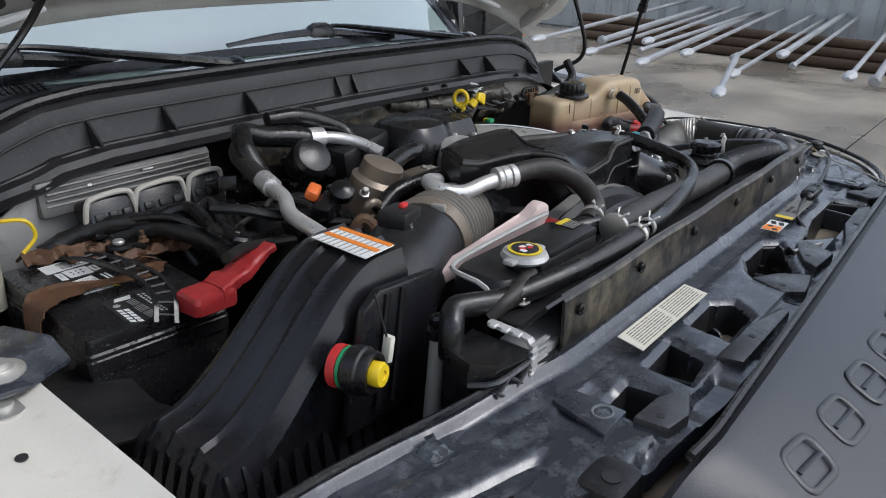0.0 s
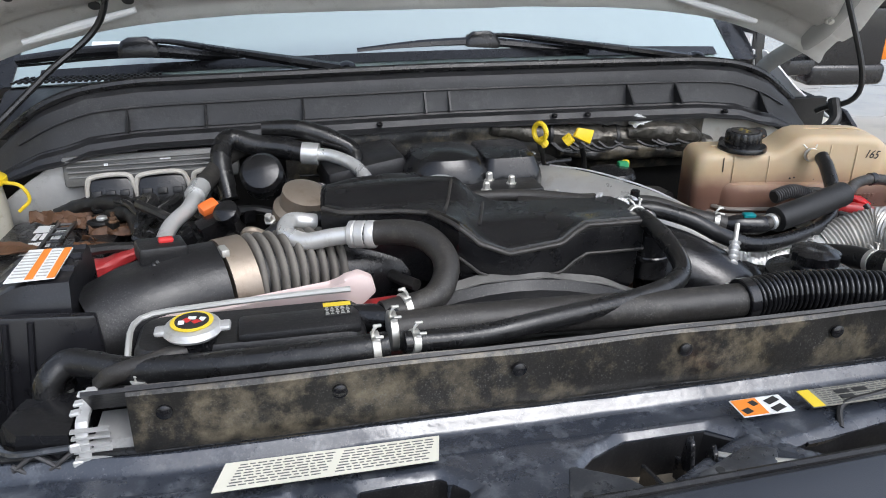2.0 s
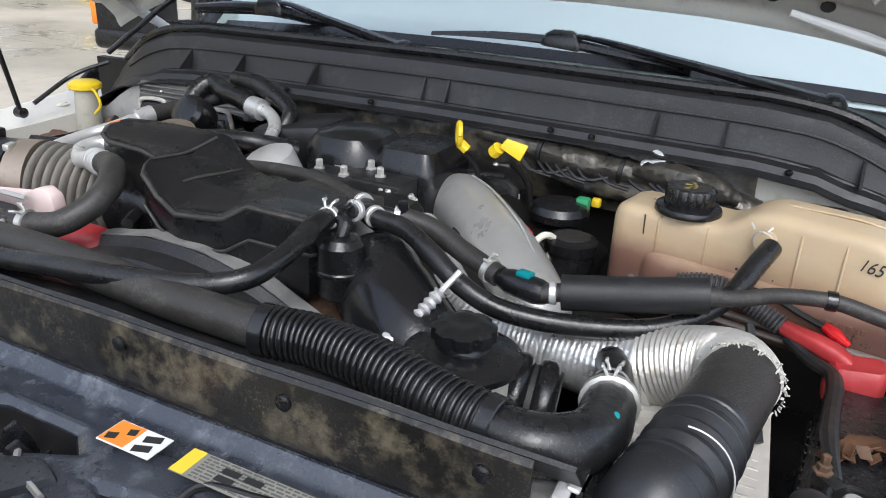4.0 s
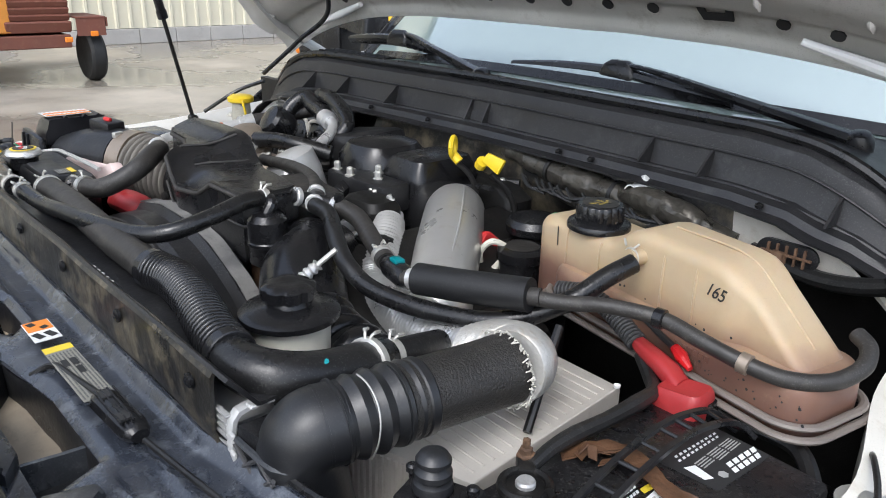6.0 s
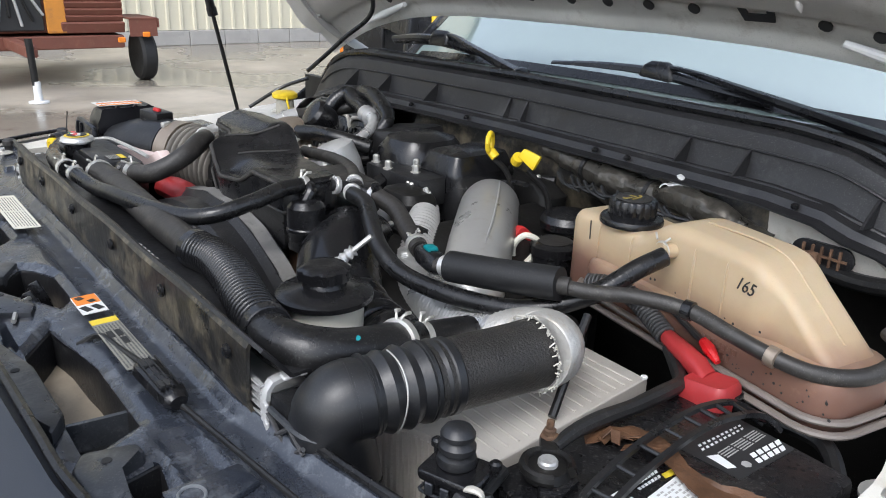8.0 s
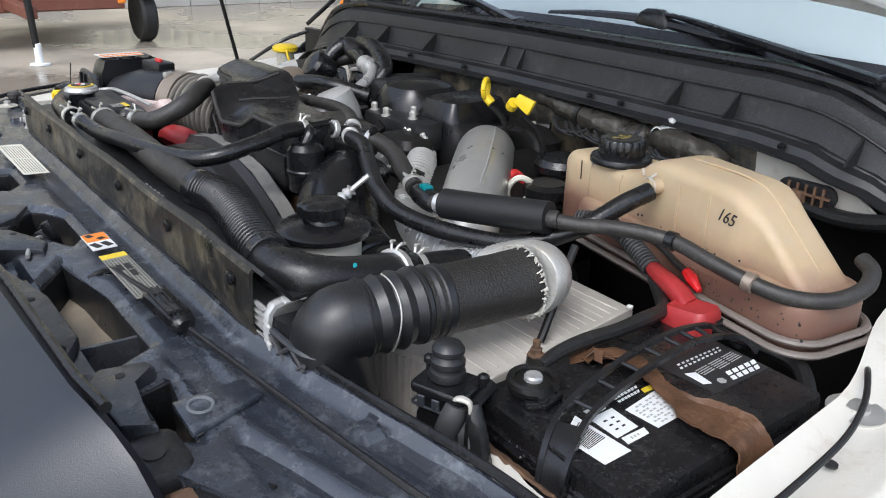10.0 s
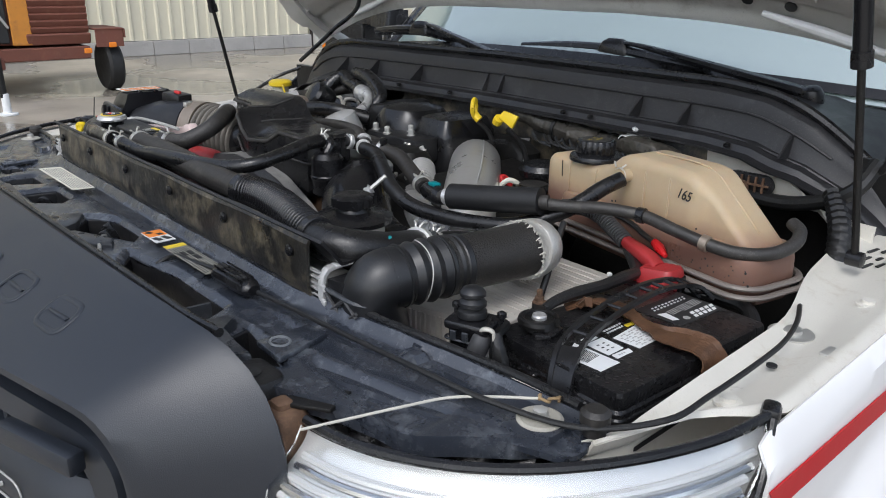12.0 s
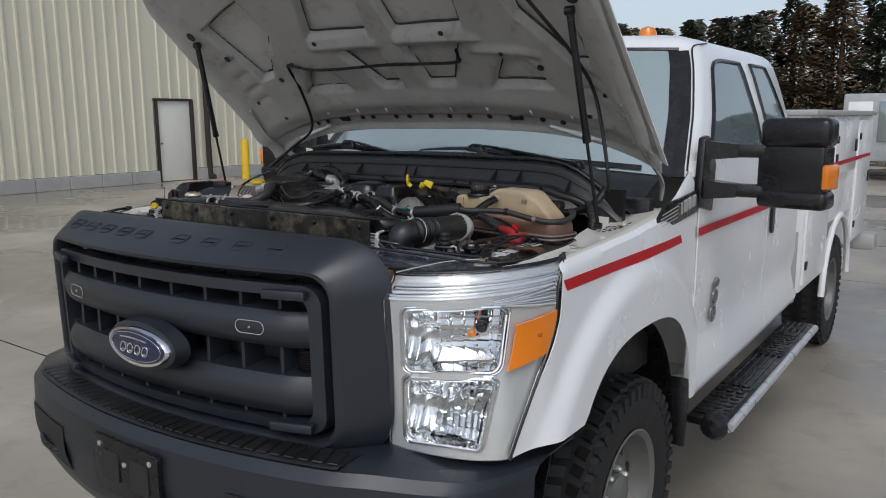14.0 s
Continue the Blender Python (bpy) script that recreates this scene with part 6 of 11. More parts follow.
    loft(bm, [[Vector((x + w, y, z)) for w, z in ((-0.006, 1.228), (-0.004, 1.285), (-0.0025, 1.294), (0.0025, 1.294), (0.004, 1.285), (0.006, 1.228))] for x, y in ((0.386, 0.258), (0.389, 0.28), (0.392, 0.30), (0.394, 0.320))])
    part("cross_wall", bm, M_BLACK_SCUFFED, th, sharp=0.5)
    bm = bmesh.new()
    sheet(bm, lambda u, v: Vector((0.186 + 0.085 * u, 0.298 + 0.018 * u + 0.006 * v, 1.300 - (0.012 + 0.030 * u) * v - 0.004 * math.sin(3 * u))), 12, 4, -0.003)
    part("hanging_flap", bm, M_BLACK, th)
    bm = bmesh.new()
    sheet(bm, lambda u, v: Vector((0.396 + 0.052 * u, 0.262 + 0.054 * v, 1.262 + 0.006 * u)), 4, 4, -0.004)
    part("shelf", bm, M_BLACK_DUSTY, th)
    for x, y in ((-0.23, 0.30), (0.03, 0.31), (0.07, 0.315), (-0.36, 0.30)):
        bm = bmesh.new()
        box(bm, (x, y, 1.252), (0.005, 0.045, 0.05), turned(0, 0, 12), bev=0.0015, seg=1)
        part("inner_rib", bm, M_BLACK, th)

    # latch levers standing in the middle pocket
    for x, y, h in ((0.060, 0.312, 0.045), (0.078, 0.300, 0.040), (-0.245, 0.30, 0.022)):
        bm = bmesh.new()
        prism(bm, [(-0.026, 0), (0.018, 0), (0.010, h * 0.6), (0.002, h), (-0.008, h * 0.9)], 0.005, Matrix.Translation((x, y, 1.275)) @ turned(90, 0, 75), bev=0.0015)
        part("latch_lever", bm, M_BLACK, th)
    bm = bmesh.new()
    tube(bm, [(0.080, 0.300, 1.305), (0.105, 0.282, 1.309), (0.150, 0.268, 1.308)], 0.003, 6, 4)
    part("latch_rod", bm, M_ZINC, th)
    # square pads with a ring mark
    for s in (-1, 1):
        bm = bmesh.new()
        px_ = 0.568 if s > 0 else -0.522
        prism(bm, [(-0.016 * s, -0.020), (0.036 * s, -0.022), (0.016 * s, 0.050), (-0.016 * s, 0.046)][::s], 0.007, Matrix.Translation((px_, 0.316, 1.3015)), bev=0.0015)
        pad = part("pad", bm, M_BLACK_WET, th)
        bm = bmesh.new()
        ring = [(px_ + 0.003 * s + 0.012 * math.cos(a), 0.314 + 0.0105 * math.sin(a), 1.3088) for a in [2 * math.pi * k / 20 for k in range(20)]]
        tube(bm, ring + ring[:1], 0.0016, 6, 1)
        part("moulded_ring", bm, M_CHALK, pad)
        bm = bmesh.new()
        loft(bm, [[Vector((s * (0.604 + x * k), 0.264 + y * k, z)) for x, y in rounded(0.060, 0.046, 0.012, 4)] for k, z in ((1.15, 1.235), (1.1, 1.275), (1.04, 1.296), (0.94, 1.303), (0.7, 1.305))])
        br = part("bracket", bm, M_BLACK_DUSTY, th)
        bm = bmesh.new()
        lathe(bm, [(0.009, 0), (0.009, 0.002)], (s * 0.608, 0.261, 1.3045), (0, 0, 1), 12)
        part("bolt_hole", bm, M_INK_SHADE, br)
        bm = bmesh.new()
        prism(bm, [(-0.028, -0.022), (0.022, -0.022), (0.030, 0.016), (-0.024, 0.018)], 0.005, Matrix.Translation((s * 0.668, 0.298, 1.288)) @ turned(0, 0, s * 35), bev=0.0015)
        br = part("steel_bracket", bm, M_DARK, th)
        bm = bmesh.new()
        prism(bm, rounded(0.026, 0.008, 0.0038), 0.003, Matrix.Translation((s * 0.668, 0.300, 1.291)) @ turned(0, 0, s * 35))
        part("slot", bm, M_INK_SHADE, br)
        bm = bmesh.new()
        loft(bm, [[Vector((s * 0.655 + x * k, 0.266 + y * k, z)) for x, y in rounded(0.046, 0.040, 0.010, 4)] for k, z in ((1.0, 1.21), (1.05, 1.255), (1.0, 1.278), (0.85, 1.286), (0.45, 1.288), (0.42, 1.293), (0.25, 1.294))])
        part("rusty_mount", bm, M_RUST, th)
        # wing towards the headlight
        bm = bmesh.new()

        def wing(u, v, s=s):
            x = 0.60 + 0.29 * u
            y0 = 0.305 + 0.10 * u
            y1 = 0.425 + 0.045 * u
            z = 1.292 - 0.012 * u - 0.010 * math.sin(math.pi * v) * (1 - u) + 0.004 * noise.noise((x * 14, v * 4, 3))
            return Vector((s * x, y0 + (y1 - y0) * v, z))
        sheet(bm, wing, 20, 12, -0.006)
        part("side_wing", bm, M_BLACK_WET, th)
        bm = bmesh.new()
        sheet(bm, lambda u, v, s=s: Vector((s * (0.66 + 0.19 * u), 0.302 + 0.03 * v + 0.085 * u, 1.262 - 0.03 * (1 - v) + 0.008 * noise.noise((u * 8, v * 3, 7)))), 20, 5, -0.004)
        part("headlight_shelf", bm, M_BLACK, th)
        # bumper stop and bolts at the corner
        bm = bmesh.new()
        lathe(bm, [(0.011, 0), (0.012, 0.010), (0.0145, 0.013), (0.0145, 0.022), (0.010, 0.026), (0.002, 0.027)], (s * 0.882, 0.457, 1.288), n=16)
        part("bonnet_stop", bm, M_RUBBER_DUSTY, th)
        bm = bmesh.new()
        lathe(bm, [(0.022, 0), (0.0225, 0.002), (0.019, 0.0035), (0.017, 0.003), (0.012, 0.004)], (s * 0.838, 0.432, 1.291), n=32)
        wb = part("washer", bm, M_FLATZINC, th, "pale stained steel washer")
        bm = bmesh.new()
        lathe(bm, [(0.010, 0.003), (0.010, 0.005), (0.0075, 0.006), (0.0075, 0.012), (0.005, 0.013)], (s * 0.838, 0.432, 1.291), n=6)
        part("bolt_head", bm, M_ZINC, wb)
    # stay rod lying across to the corner
    bm = bmesh.new()
    tube(bm, [(0.700, 0.258, 1.286), (0.722, 0.298, 1.292), (0.748, 0.350, 1.298), (0.764, 0.384, 1.300), (0.79, 0.412, 1.302), (0.826, 0.446, 1.303)], 0.0015, 8, 6)

    part("release_rod", bm, M_ROD, th)
    bm = bmesh.new()
    tube(bm, [(0.823 + 0.0022 * k + 0.0035 * math.cos(2.1 * k), 0.4435 + 0.0021 * k + 0.0035 * math.sin(2.1 * k), 1.303 + 0.003 * math.sin(1.3 * k)) for k in range(9)], 0.0016, 6, 3)
    part("spring_coil", bm, M_BRASS_COIL, th, "tan coiled spring end")
    # opening cable with its plastic carrier
    bm = bmesh.new()
    tube(bm, [(0.235, 0.315, 1.30), (0.25, 0.335, 1.312), (0.30, 0.343, 1.314), (0.36, 0.35, 1.318)], 0.0035, 8, 6)
    tube(bm, [(0.455, 0.352, 1.318), (0.52, 0.360, 1.3165), (0.60, 0.372, 1.3125), (0.72, 0.390, 1.3075), (0.80, 0.408, 1.302), (0.88, 0.440, 1.300), (0.928, 0.500, 1.306), (0.936, 0.56, 1.312), (0.935, 0.65, 1.313), (0.930, 0.72, 1.313), (0.915, 0.785, 1.312), (0.890, 0.85, 1.305), (0.872, 0.90, 1.28)], 0.0030, 8, 6)
    part("release_cable", bm, M_WIRE, th)
    bm = bmesh.new()
    tube(bm, [(0.355, 0.347, 1.318), (0.37, 0.348, 1.319), (0.43, 0.351, 1.318), (0.445, 0.352, 1.317)], [0.007, 0.015, 0.015, 0.009], 10, 4, flat=0.75)
    car = part("cable_carrier", bm, M_BLACK, th)
    for x in (0.376, 0.424):
        bm = bmesh.new()
        box(bm, (x, 0.346, 1.3295), (0.014, 0.010, 0.003))
        part("carrier_slot", bm, M_INK_SHADE, car)
    for i in range(4):
        bm = bmesh.new()
        box(bm, (0.40, 0.340 + 0.006 * i, 1.330), (0.07, 0.0016, 0.002))
        part("carrier_rib", bm, M_BLACK, car)
    # labels
    Z = 1.3148
    bm = bmesh.new()
    prism(bm, [(-0.390, 0.333), (-0.184, 0.334), (-0.176, 0.370), (-0.379, 0.371)], 0.001, Matrix.Translation((0, 0, Z - 0.0005)))
    lab = part("long_label", bm, M_LABEL_CREAM, th, "cream label with lines of small print")
    pr = random.Random(9)
    for i in range(8):
        bm = bmesh.new()
        y = 0.3385 + 0.0039 * i
        for a0, b0 in ((-0.376, -0.288), (-0.280, -0.192)):
            x = a0
            while x < b0 - 0.004:
                w = min(pr.uniform(0.004, 0.012), b0 - x)
                box(bm, (x + w / 2 + 0.012 * (y - 0.34) / 0.03, y, Z + 0.0004), (w, 0.0015, 0.0004))
                x += w + 0.002
        part("print_line", bm, M_PRINT, lab)
    bm = bmesh.new()
    box(bm, (0.163, 0.348, Z), (0.058, 0.029, 0.001))
    lab = part("square_label", bm, M_LABEL, th, "orange and white warning label")
    bm = bmesh.new()
    box(bm, (0.149, 0.348, Z + 0.0007), (0.028, 0.027, 0.0005))
    part("orange_field", bm, M_LABEL_O, lab)
    for x, y, w, h in ((0.143, 0.342, 0.010, 0.008), (0.156, 0.353, 0.008, 0.008), (0.178, 0.341, 0.016, 0.008), (0.178, 0.354, 0.016, 0.008)):
        bm = bmesh.new()
        box(bm, (x, y, Z + 0.001), (w, h, 0.0004), turned(0, 0, 20))
        part("symbol", bm, M_INK_SHADE, lab)
    bm = bmesh.new()
    box(bm, (0.283, 0.3485, Z), (0.138, 0.030, 0.001))
    lab = part("print_label", bm, M_LABEL_GREY, th, "worn cream label with a yellow head and small print")
    bm = bmesh.new()
    box(bm, (0.2215, 0.3485, Z + 0.0007), (0.014, 0.0295, 0.0005))
    part("yellow_head", bm, M_LABEL_Y, lab)
    for i in range(8):
        bm = bmesh.new()
        x = 0.233
        while x < 0.345:
            w = pr.uniform(0.003, 0.010)
            box(bm, (x + w / 2, 0.3360 + 0.0036 * i, Z + 0.0007), (w, 0.0016, 0.0004))
            x += w + 0.0018
        part("print_line", bm, M_PRINT, lab)
    for x, y in ((0.262, 0.344), (0.262, 0.353), (0.284, 0.353)):
        bm = bmesh.new()
        box(bm, (x, y, Z + 0.0012), (0.017, 0.0065, 0.0004), bev=0.0)
        part("boxed_mark", bm, M_INK_SHADE, lab)


build_core_support()

# ---- radiator with its seal panel, end tanks and fan shroud ----


def build_radiator():
    th = thing("radiator", (0, 0.43, 0.80), "radiator behind a grimy black seal panel with push clips", "radiator")
    bm = bmesh.new()

    def f(u, v):
        x = -0.462 + 0.952 * u
        z = 1.308 + 0.079 * v
        y = 0.398 + 0.004 * v + 0.006 * smooth01((0.25 - v) / 0.25)
        if v > 0.96:
            y += 0.006
        return Vector((x, y, z + 0.0015 * math.sin(x * 23)))
    sheet(bm, f, 60, 10, 0.004)
    panel = part("seal_panel", bm, M_GRIME, th, "dirty brown-black flexible seal panel")
    for x in (-0.43, -0.268, -0.087, 0.097, 0.28, 0.455):
        bm = bmesh.new()
        lathe(bm, [(0.0075, 0), (0.0075, 0.003), (0.004, 0.005)], (x, 0.399, 1.362), (0, -1, 0), 14)
        part("push_clip", bm, M_BLACK, panel)
    bm = bmesh.new()
    sheet(bm, lambda u, v: Vector((-0.50 + 1.02 * u, 0.402 + 0.085 * v, 1.386 - 0.034 * smooth01(v / 0.35) - 0.05 * smooth01((v - 0.8) / 0.2))), 30, 6, -0.004)
    tp = part("top_cover", bm, M_BLACK_DUSTY, th)
    for i in range(5):
        bm = bmesh.new()
        ring = [(0.17 + 0.014 * i + 0.004 * math.cos(a), 0.412 + 0.003 * math.sin(a), 1.380) for a in [2 * math.pi * k / 10 for k in range(10)]]
        tube(bm, ring + ring[:1], 0.0008, 5, 1)
        part("chalk_mark", bm, M_STEEL, tp)
    # core with fins
    bm = bmesh.new()
    box(bm, (0, 0.435, 1.05), (1.0, 0.05, 0.56))
    part("core", bm, M_ALLOY_DULL, th)
    for x0 in (0.478, -0.512):
        for i in range(22):
            bm = bmesh.new()
            box(bm, (x0 + 0.012, 0.408, 1.345 - 0.0075 * i), (0.034, 0.005, 0.0022))
            part("core_fin", bm, M_ALLOY_DULL, th)
    for s in (1, -1):
        # one strip folded over the seam between core and end tank, with tabs bent over it
        bm = bmesh.new()
        x = s * 0.508
        way = [(0.4080, 1.20), (0.4080, 1.27), (0.4085, 1.330), (0.4105, 1.341), (0.4165, 1.348), (0.427, 1.350), (0.470, 1.351)]
        rings_ = []
        for i, (y, z) in enumerate(way):
            y0, z0 = way[max(i - 1, 0)]
            y1, z1 = way[min(i + 1, len(way) - 1)]
            d = Vector((0, y1 - y0, z1 - z0)).normalized()
            out = Vector((0, -d.z, d.y))
            rings_.append([Vector((x + a, y, z)) + out * b for a, b in ((-0.0055, -0.003), (0.0055, -0.003), (0.0055, 0.0015), (0.003, 0.0025), (-0.003, 0.0025), (-0.0055, 0.0015))])
        loft(bm, rings_)
        st = part("crimp_strip", bm, M_STRIP, th, "bright crimped aluminium strip", sharp=0.5)
        for i in range(6):
            bm = bmesh.new()
            box(bm, (x + s * 0.007, 0.4065, 1.328 - 0.019 * i), (0.010, 0.004, 0.009), turned(0, 0, -s * 8), bev=0.0012, seg=1)
            part("crimp_tab", bm, M_STRIP, st)
        for i in range(3):
            bm = bmesh.new()
            box(bm, (x + s * 0.007, 0.428 + 0.016 * i, 1.3525), (0.010, 0.009, 0.004), turned(0, s * 8, 0), bev=0.0012, seg=1)
            part("crimp_tab", bm, M_STRIP, st)

        bm = bmesh.new()
        loft(bm, [[Vector((s * (0.52 + px * k), 0.43 + py, z)) for px, py in ((0, -0.02), (0.05, -0.012), (0.07, 0.01), (0.06, 0.05), (0, 0.055))] for z, k in ((0.85, 1.0), (1.29, 1.0), (1.332, 0.98), (1.341, 0.92))])
        tk = part("end_tank", bm, M_BLACK, th, "black ribbed plastic end tank")
        for i in range(5):
            bm = bmesh.new()
            z = 1.328 - 0.034 * i
            tube(bm, [(s * 0.520, 0.408, z), (s * 0.572, 0.413, z - 0.004), (s * 0.592, 0.437, z - 0.008)], 0.0034, 6, 3)
            part("tank_rib", bm, M_BLACK_SCUFFED, tk)
        lz0, lz1, lx0, lx1, rise = 1.240, 1.324, 0.518, 0.574, 0.045
        for k in range(-2, 5):
            for up in (1, -1):
                za = lz0 + 0.028 * k if up > 0 else lz1 - 0.028 * k
                zb = za + up * rise
                ends = [t for t in (0, 1) if lz0 <= za + (zb - za) * t <= lz1] + [t for t in ((lz0 - za) / (zb - za), (lz1 - za) / (zb - za)) if 0 < t < 1]
                if len(ends) < 2 or max(ends) - min(ends) < 0.15:
                    continue
                bm = bmesh.new()
                tube(bm, [(s * (lx0 + (lx1 - lx0) * t), 0.4068 + 0.005 * t, za + (zb - za) * t) for t in (min(ends), max(ends))], 0.0024, 6, 1)
                part("lattice_rib", bm, M_CONDUIT_DUSTY, tk)

    # fan shroud: a wide ring behind the radiator
    bm = bmesh.new()
    c = Vector((-0.035, 0.55, 0.965))
    loft(bm, [[c + Vector((r * math.cos(a), dy, r * math.sin(a))) for a in [2 * math.pi * k / 72 for k in range(72)]] for r, dy in ((0.395, -0.09), (0.385, -0.055), (0.382, -0.01), (0.390, 0.0), (0.390, 0.03), (0.400, 0.04), (0.400, 0.066), (0.385, 0.068), (0.370, -0.05))], caps=False)
    sh = part("fan_shroud", bm, M_BLACK_DUSTY, th, "dusty black ring-shaped fan shroud")
    for r, y in ((0.386, -0.035), (0.386, -0.02)):
        bm = bmesh.new()
        tube(bm, [c + Vector((r * math.cos(radians(a)), y, r * math.sin(radians(a)))) for a in range(30, 151, 6)], 0.0035, 8, 2)
        part("hoop", bm, M_RUBBER_DUSTY, sh)
    bm = bmesh.new()
    sheet(bm, lambda u, v: c + Vector(((0.4015 + 0.0015 * math.sin(40 * u)) * math.cos(radians(45 + 75 * u)), 0.042 + 0.022 * v, (0.4015 + 0.0015 * math.sin(40 * u)) * math.sin(radians(45 + 75 * u)))), 50, 3, 0.002)
    part("dusty_rim", bm, M_DUSTRIM, sh, "pale dust caked on the rim")
    for k in range(9):
        a = 2 * math.pi * k / 9
        bm = bmesh.new()

        def blade(u, v, a=a):
            r = 0.10 + 0.25 * u
            t = a + 0.5 * (v - 0.5) * (0.6 + 0.4 * u)
            return c + Vector((r * math.cos(t), 0.0 + 0.05 * (v - 0.5), r * math.sin(t)))
        sheet(bm, blade, 5, 4, 0.004)
        part("fan_blade", bm, M_BLACK, sh)
    bm = bmesh.new()
    lathe(bm, [(0.10, -0.03), (0.11, 0.0), (0.09, 0.05), (0.03, 0.06)], c, (0, 1, 0), 24)
    part("fan_hub", bm, M_DARK, sh)


build_radiator()

# ---- engine bay ----


def hose(name, pts, r, mat, label, category="hose", rib=None, n=14, per=7, clamps=(), ends=()):
    """A hose as a thing, with clamps at the given fractions of its length."""
    path = smooth_path(pts, per)
    th = thing(name, min(path, key=lambda q: q.z), label, category)
    bm = bmesh.new()
    tube(bm, pts, r, n, per, rib)
    part("hose_body", bm, mat, th)
    rad = r if not isinstance(r, (list, tuple)) else max(r)
    for c in clamps:
        k = min(int(c * (len(path) - 1)), len(path) - 2)
        a, d = path[k], (path[k + 1] - path[k]).normalized()
        bm = bmesh.new()
        rr = rad * 1.02 + 0.0004
        lathe(bm, [(rr, -0.0042), (rr + 0.0011, -0.0036), (rr + 0.0011, 0.0036), (rr, 0.0042)], a, d, 22)
        cl = part("clamp", bm, M_ZINC, th, "dull spring clamp with raised ears")
        bm = bmesh.new()
        up = (Vector((0, -0.35, 1)) - d * Vector((0, -0.35, 1)).dot(d)).normalized()
        sd = d.cross(up)
        m = Matrix((sd, d, up)).transposed().to_4x4()
        for q in (-1, 1):
            tube(bm, [a + up * rr + sd * 0.003 * q - d * 0.003, a + up * (rr + 0.005) + sd * 0.005 * q - d * 0.001, a + up * (rr + 0.0075) + sd * 0.0075 * q + d * 0.003], 0.0016, 6, 3)
            box(bm, a + up * (rr + 0.0075) + sd * 0.0075 * q + d * 0.003, (0.003, 0.0085, 0.0035), m, bev=0.0008, seg=1)
        part("clamp_ears", bm, M_ZINC, cl)
    return th


def ribbed(name, pts, r, depth, count, core, crest, parent, label="", n=22, flatness=0.42):
    """A corrugated sleeve: a smooth core, toned dark for groove shade, under separate rounded hoops."""
    bm = bmesh.new()
    tube(bm, pts, [q - depth for q in r] if isinstance(r, (list, tuple)) else r - depth, n, 6)
    body = part(name, bm, core, parent, label)
    path = smooth_path(pts, 12)
    total = [0.0]
    for a, b in zip(path, path[1:]):
        total.append(total[-1] + (b - a).length)
    pitch = total[-1] / count
    for i in range(count):
        bm = bmesh.new()
        s = pitch * (i + 0.5)
        k = min(max(j for j in range(len(total)) if total[j] <= s), len(path) - 2)
        c = path[k].lerp(path[k + 1], (s - total[k]) / (total[k + 1] - total[k]))
        d = (path[k + 1] - path[k]).normalized()
        if isinstance(r, (list, tuple)):
            u = s / total[-1] * (len(r) - 1)
            j = min(int(u), len(r) - 2)
            rad = r[j] + (r[j + 1] - r[j]) * (u - j)
        else:
            rad = r
        w = pitch * flatness
        lathe(bm, [(rad - depth * 1.1, -w), (rad - depth * 0.25, -w * 0.72), (rad, -w * 0.3), (rad, w * 0.3), (rad - depth * 0.25, w * 0.72), (rad - depth * 1.1, w)], c, d, n)
        part("hoop", bm, crest, body, sharp=0.9)
    return body


def crumple(bm, amp, scale, seed=0.0):
    """Pushes vertices in and out unevenly, as of creased foil or caked grime."""
    bm.normal_update()
    for v in bm.verts:
        q = v.co * scale
        v.co += v.normal * amp * (noise.noise((q.x, q.y, q.z + seed)) + 0.6 * noise.noise((q.x * 2.3, q.y * 2.3, q.z * 2.3 + seed)))
    return bm


def bolt(parent, at, axis=(0, 0, 1), r=0.007, h=0.008, mat=None):
    bm = bmesh.new()
    lathe(bm, [(r * 1.5, 0), (r * 1.5, h * 0.25), (r, h * 0.3), (r, h), (r * 0.7, h * 1.15)], at, axis, 6)
    return part("bolt", bm, mat or M_ZINC, parent)


# engine block and its lumps, seen in the gaps
eng = thing("engine", (0.0, 0.85, 0.74), "grimy diesel engine block with dark castings", "engine")
rnd = random.Random(11)
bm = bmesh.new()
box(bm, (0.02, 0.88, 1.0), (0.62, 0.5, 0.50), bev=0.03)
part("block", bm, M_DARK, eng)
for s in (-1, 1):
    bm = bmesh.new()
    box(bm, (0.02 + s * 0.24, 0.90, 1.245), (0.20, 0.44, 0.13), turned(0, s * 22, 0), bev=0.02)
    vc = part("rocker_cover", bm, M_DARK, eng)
    for i in range(5):
        bolt(vc, (0.02 + s * 0.20, 0.72 + 0.09 * i, 1.318), (0, 0, 1), 0.006, 0.02)
castings = [(-0.30, 0.83, 1.30, 0.10, 0.09, 0.08, M_RUST), (-0.24, 0.90, 1.33, 0.09, 0.08, 0.07, M_HEATED), (-0.36, 0.78, 1.29, 0.07, 0.07, 0.09, M_DARK), (-0.18, 0.84, 1.36, 0.09, 0.07, 0.05, M_HEATED),
            (0.05, 0.80, 1.33, 0.14, 0.07, 0.06, M_ALLOY_DULL), (0.10, 0.87, 1.34, 0.10, 0.07, 0.06, M_DARK), (-0.08, 0.83, 1.37, 0.08, 0.07, 0.05, M_ALLOY_DULL), (0.20, 0.80, 1.31, 0.07, 0.06, 0.07, M_DARK), (0.13, 0.68, 1.30, 0.08, 0.07, 0.07, M_RUST),
            (-0.42, 0.98, 1.30, 0.09, 0.10, 0.09, M_DARK), (0.28, 1.02, 1.27, 0.12, 0.10, 0.08, M_DARK), (0.42, 0.86, 1.22, 0.14, 0.10, 0.10, M_DARK), (0.08, 1.10, 1.33, 0.30, 0.06, 0.08, M_DARK)]
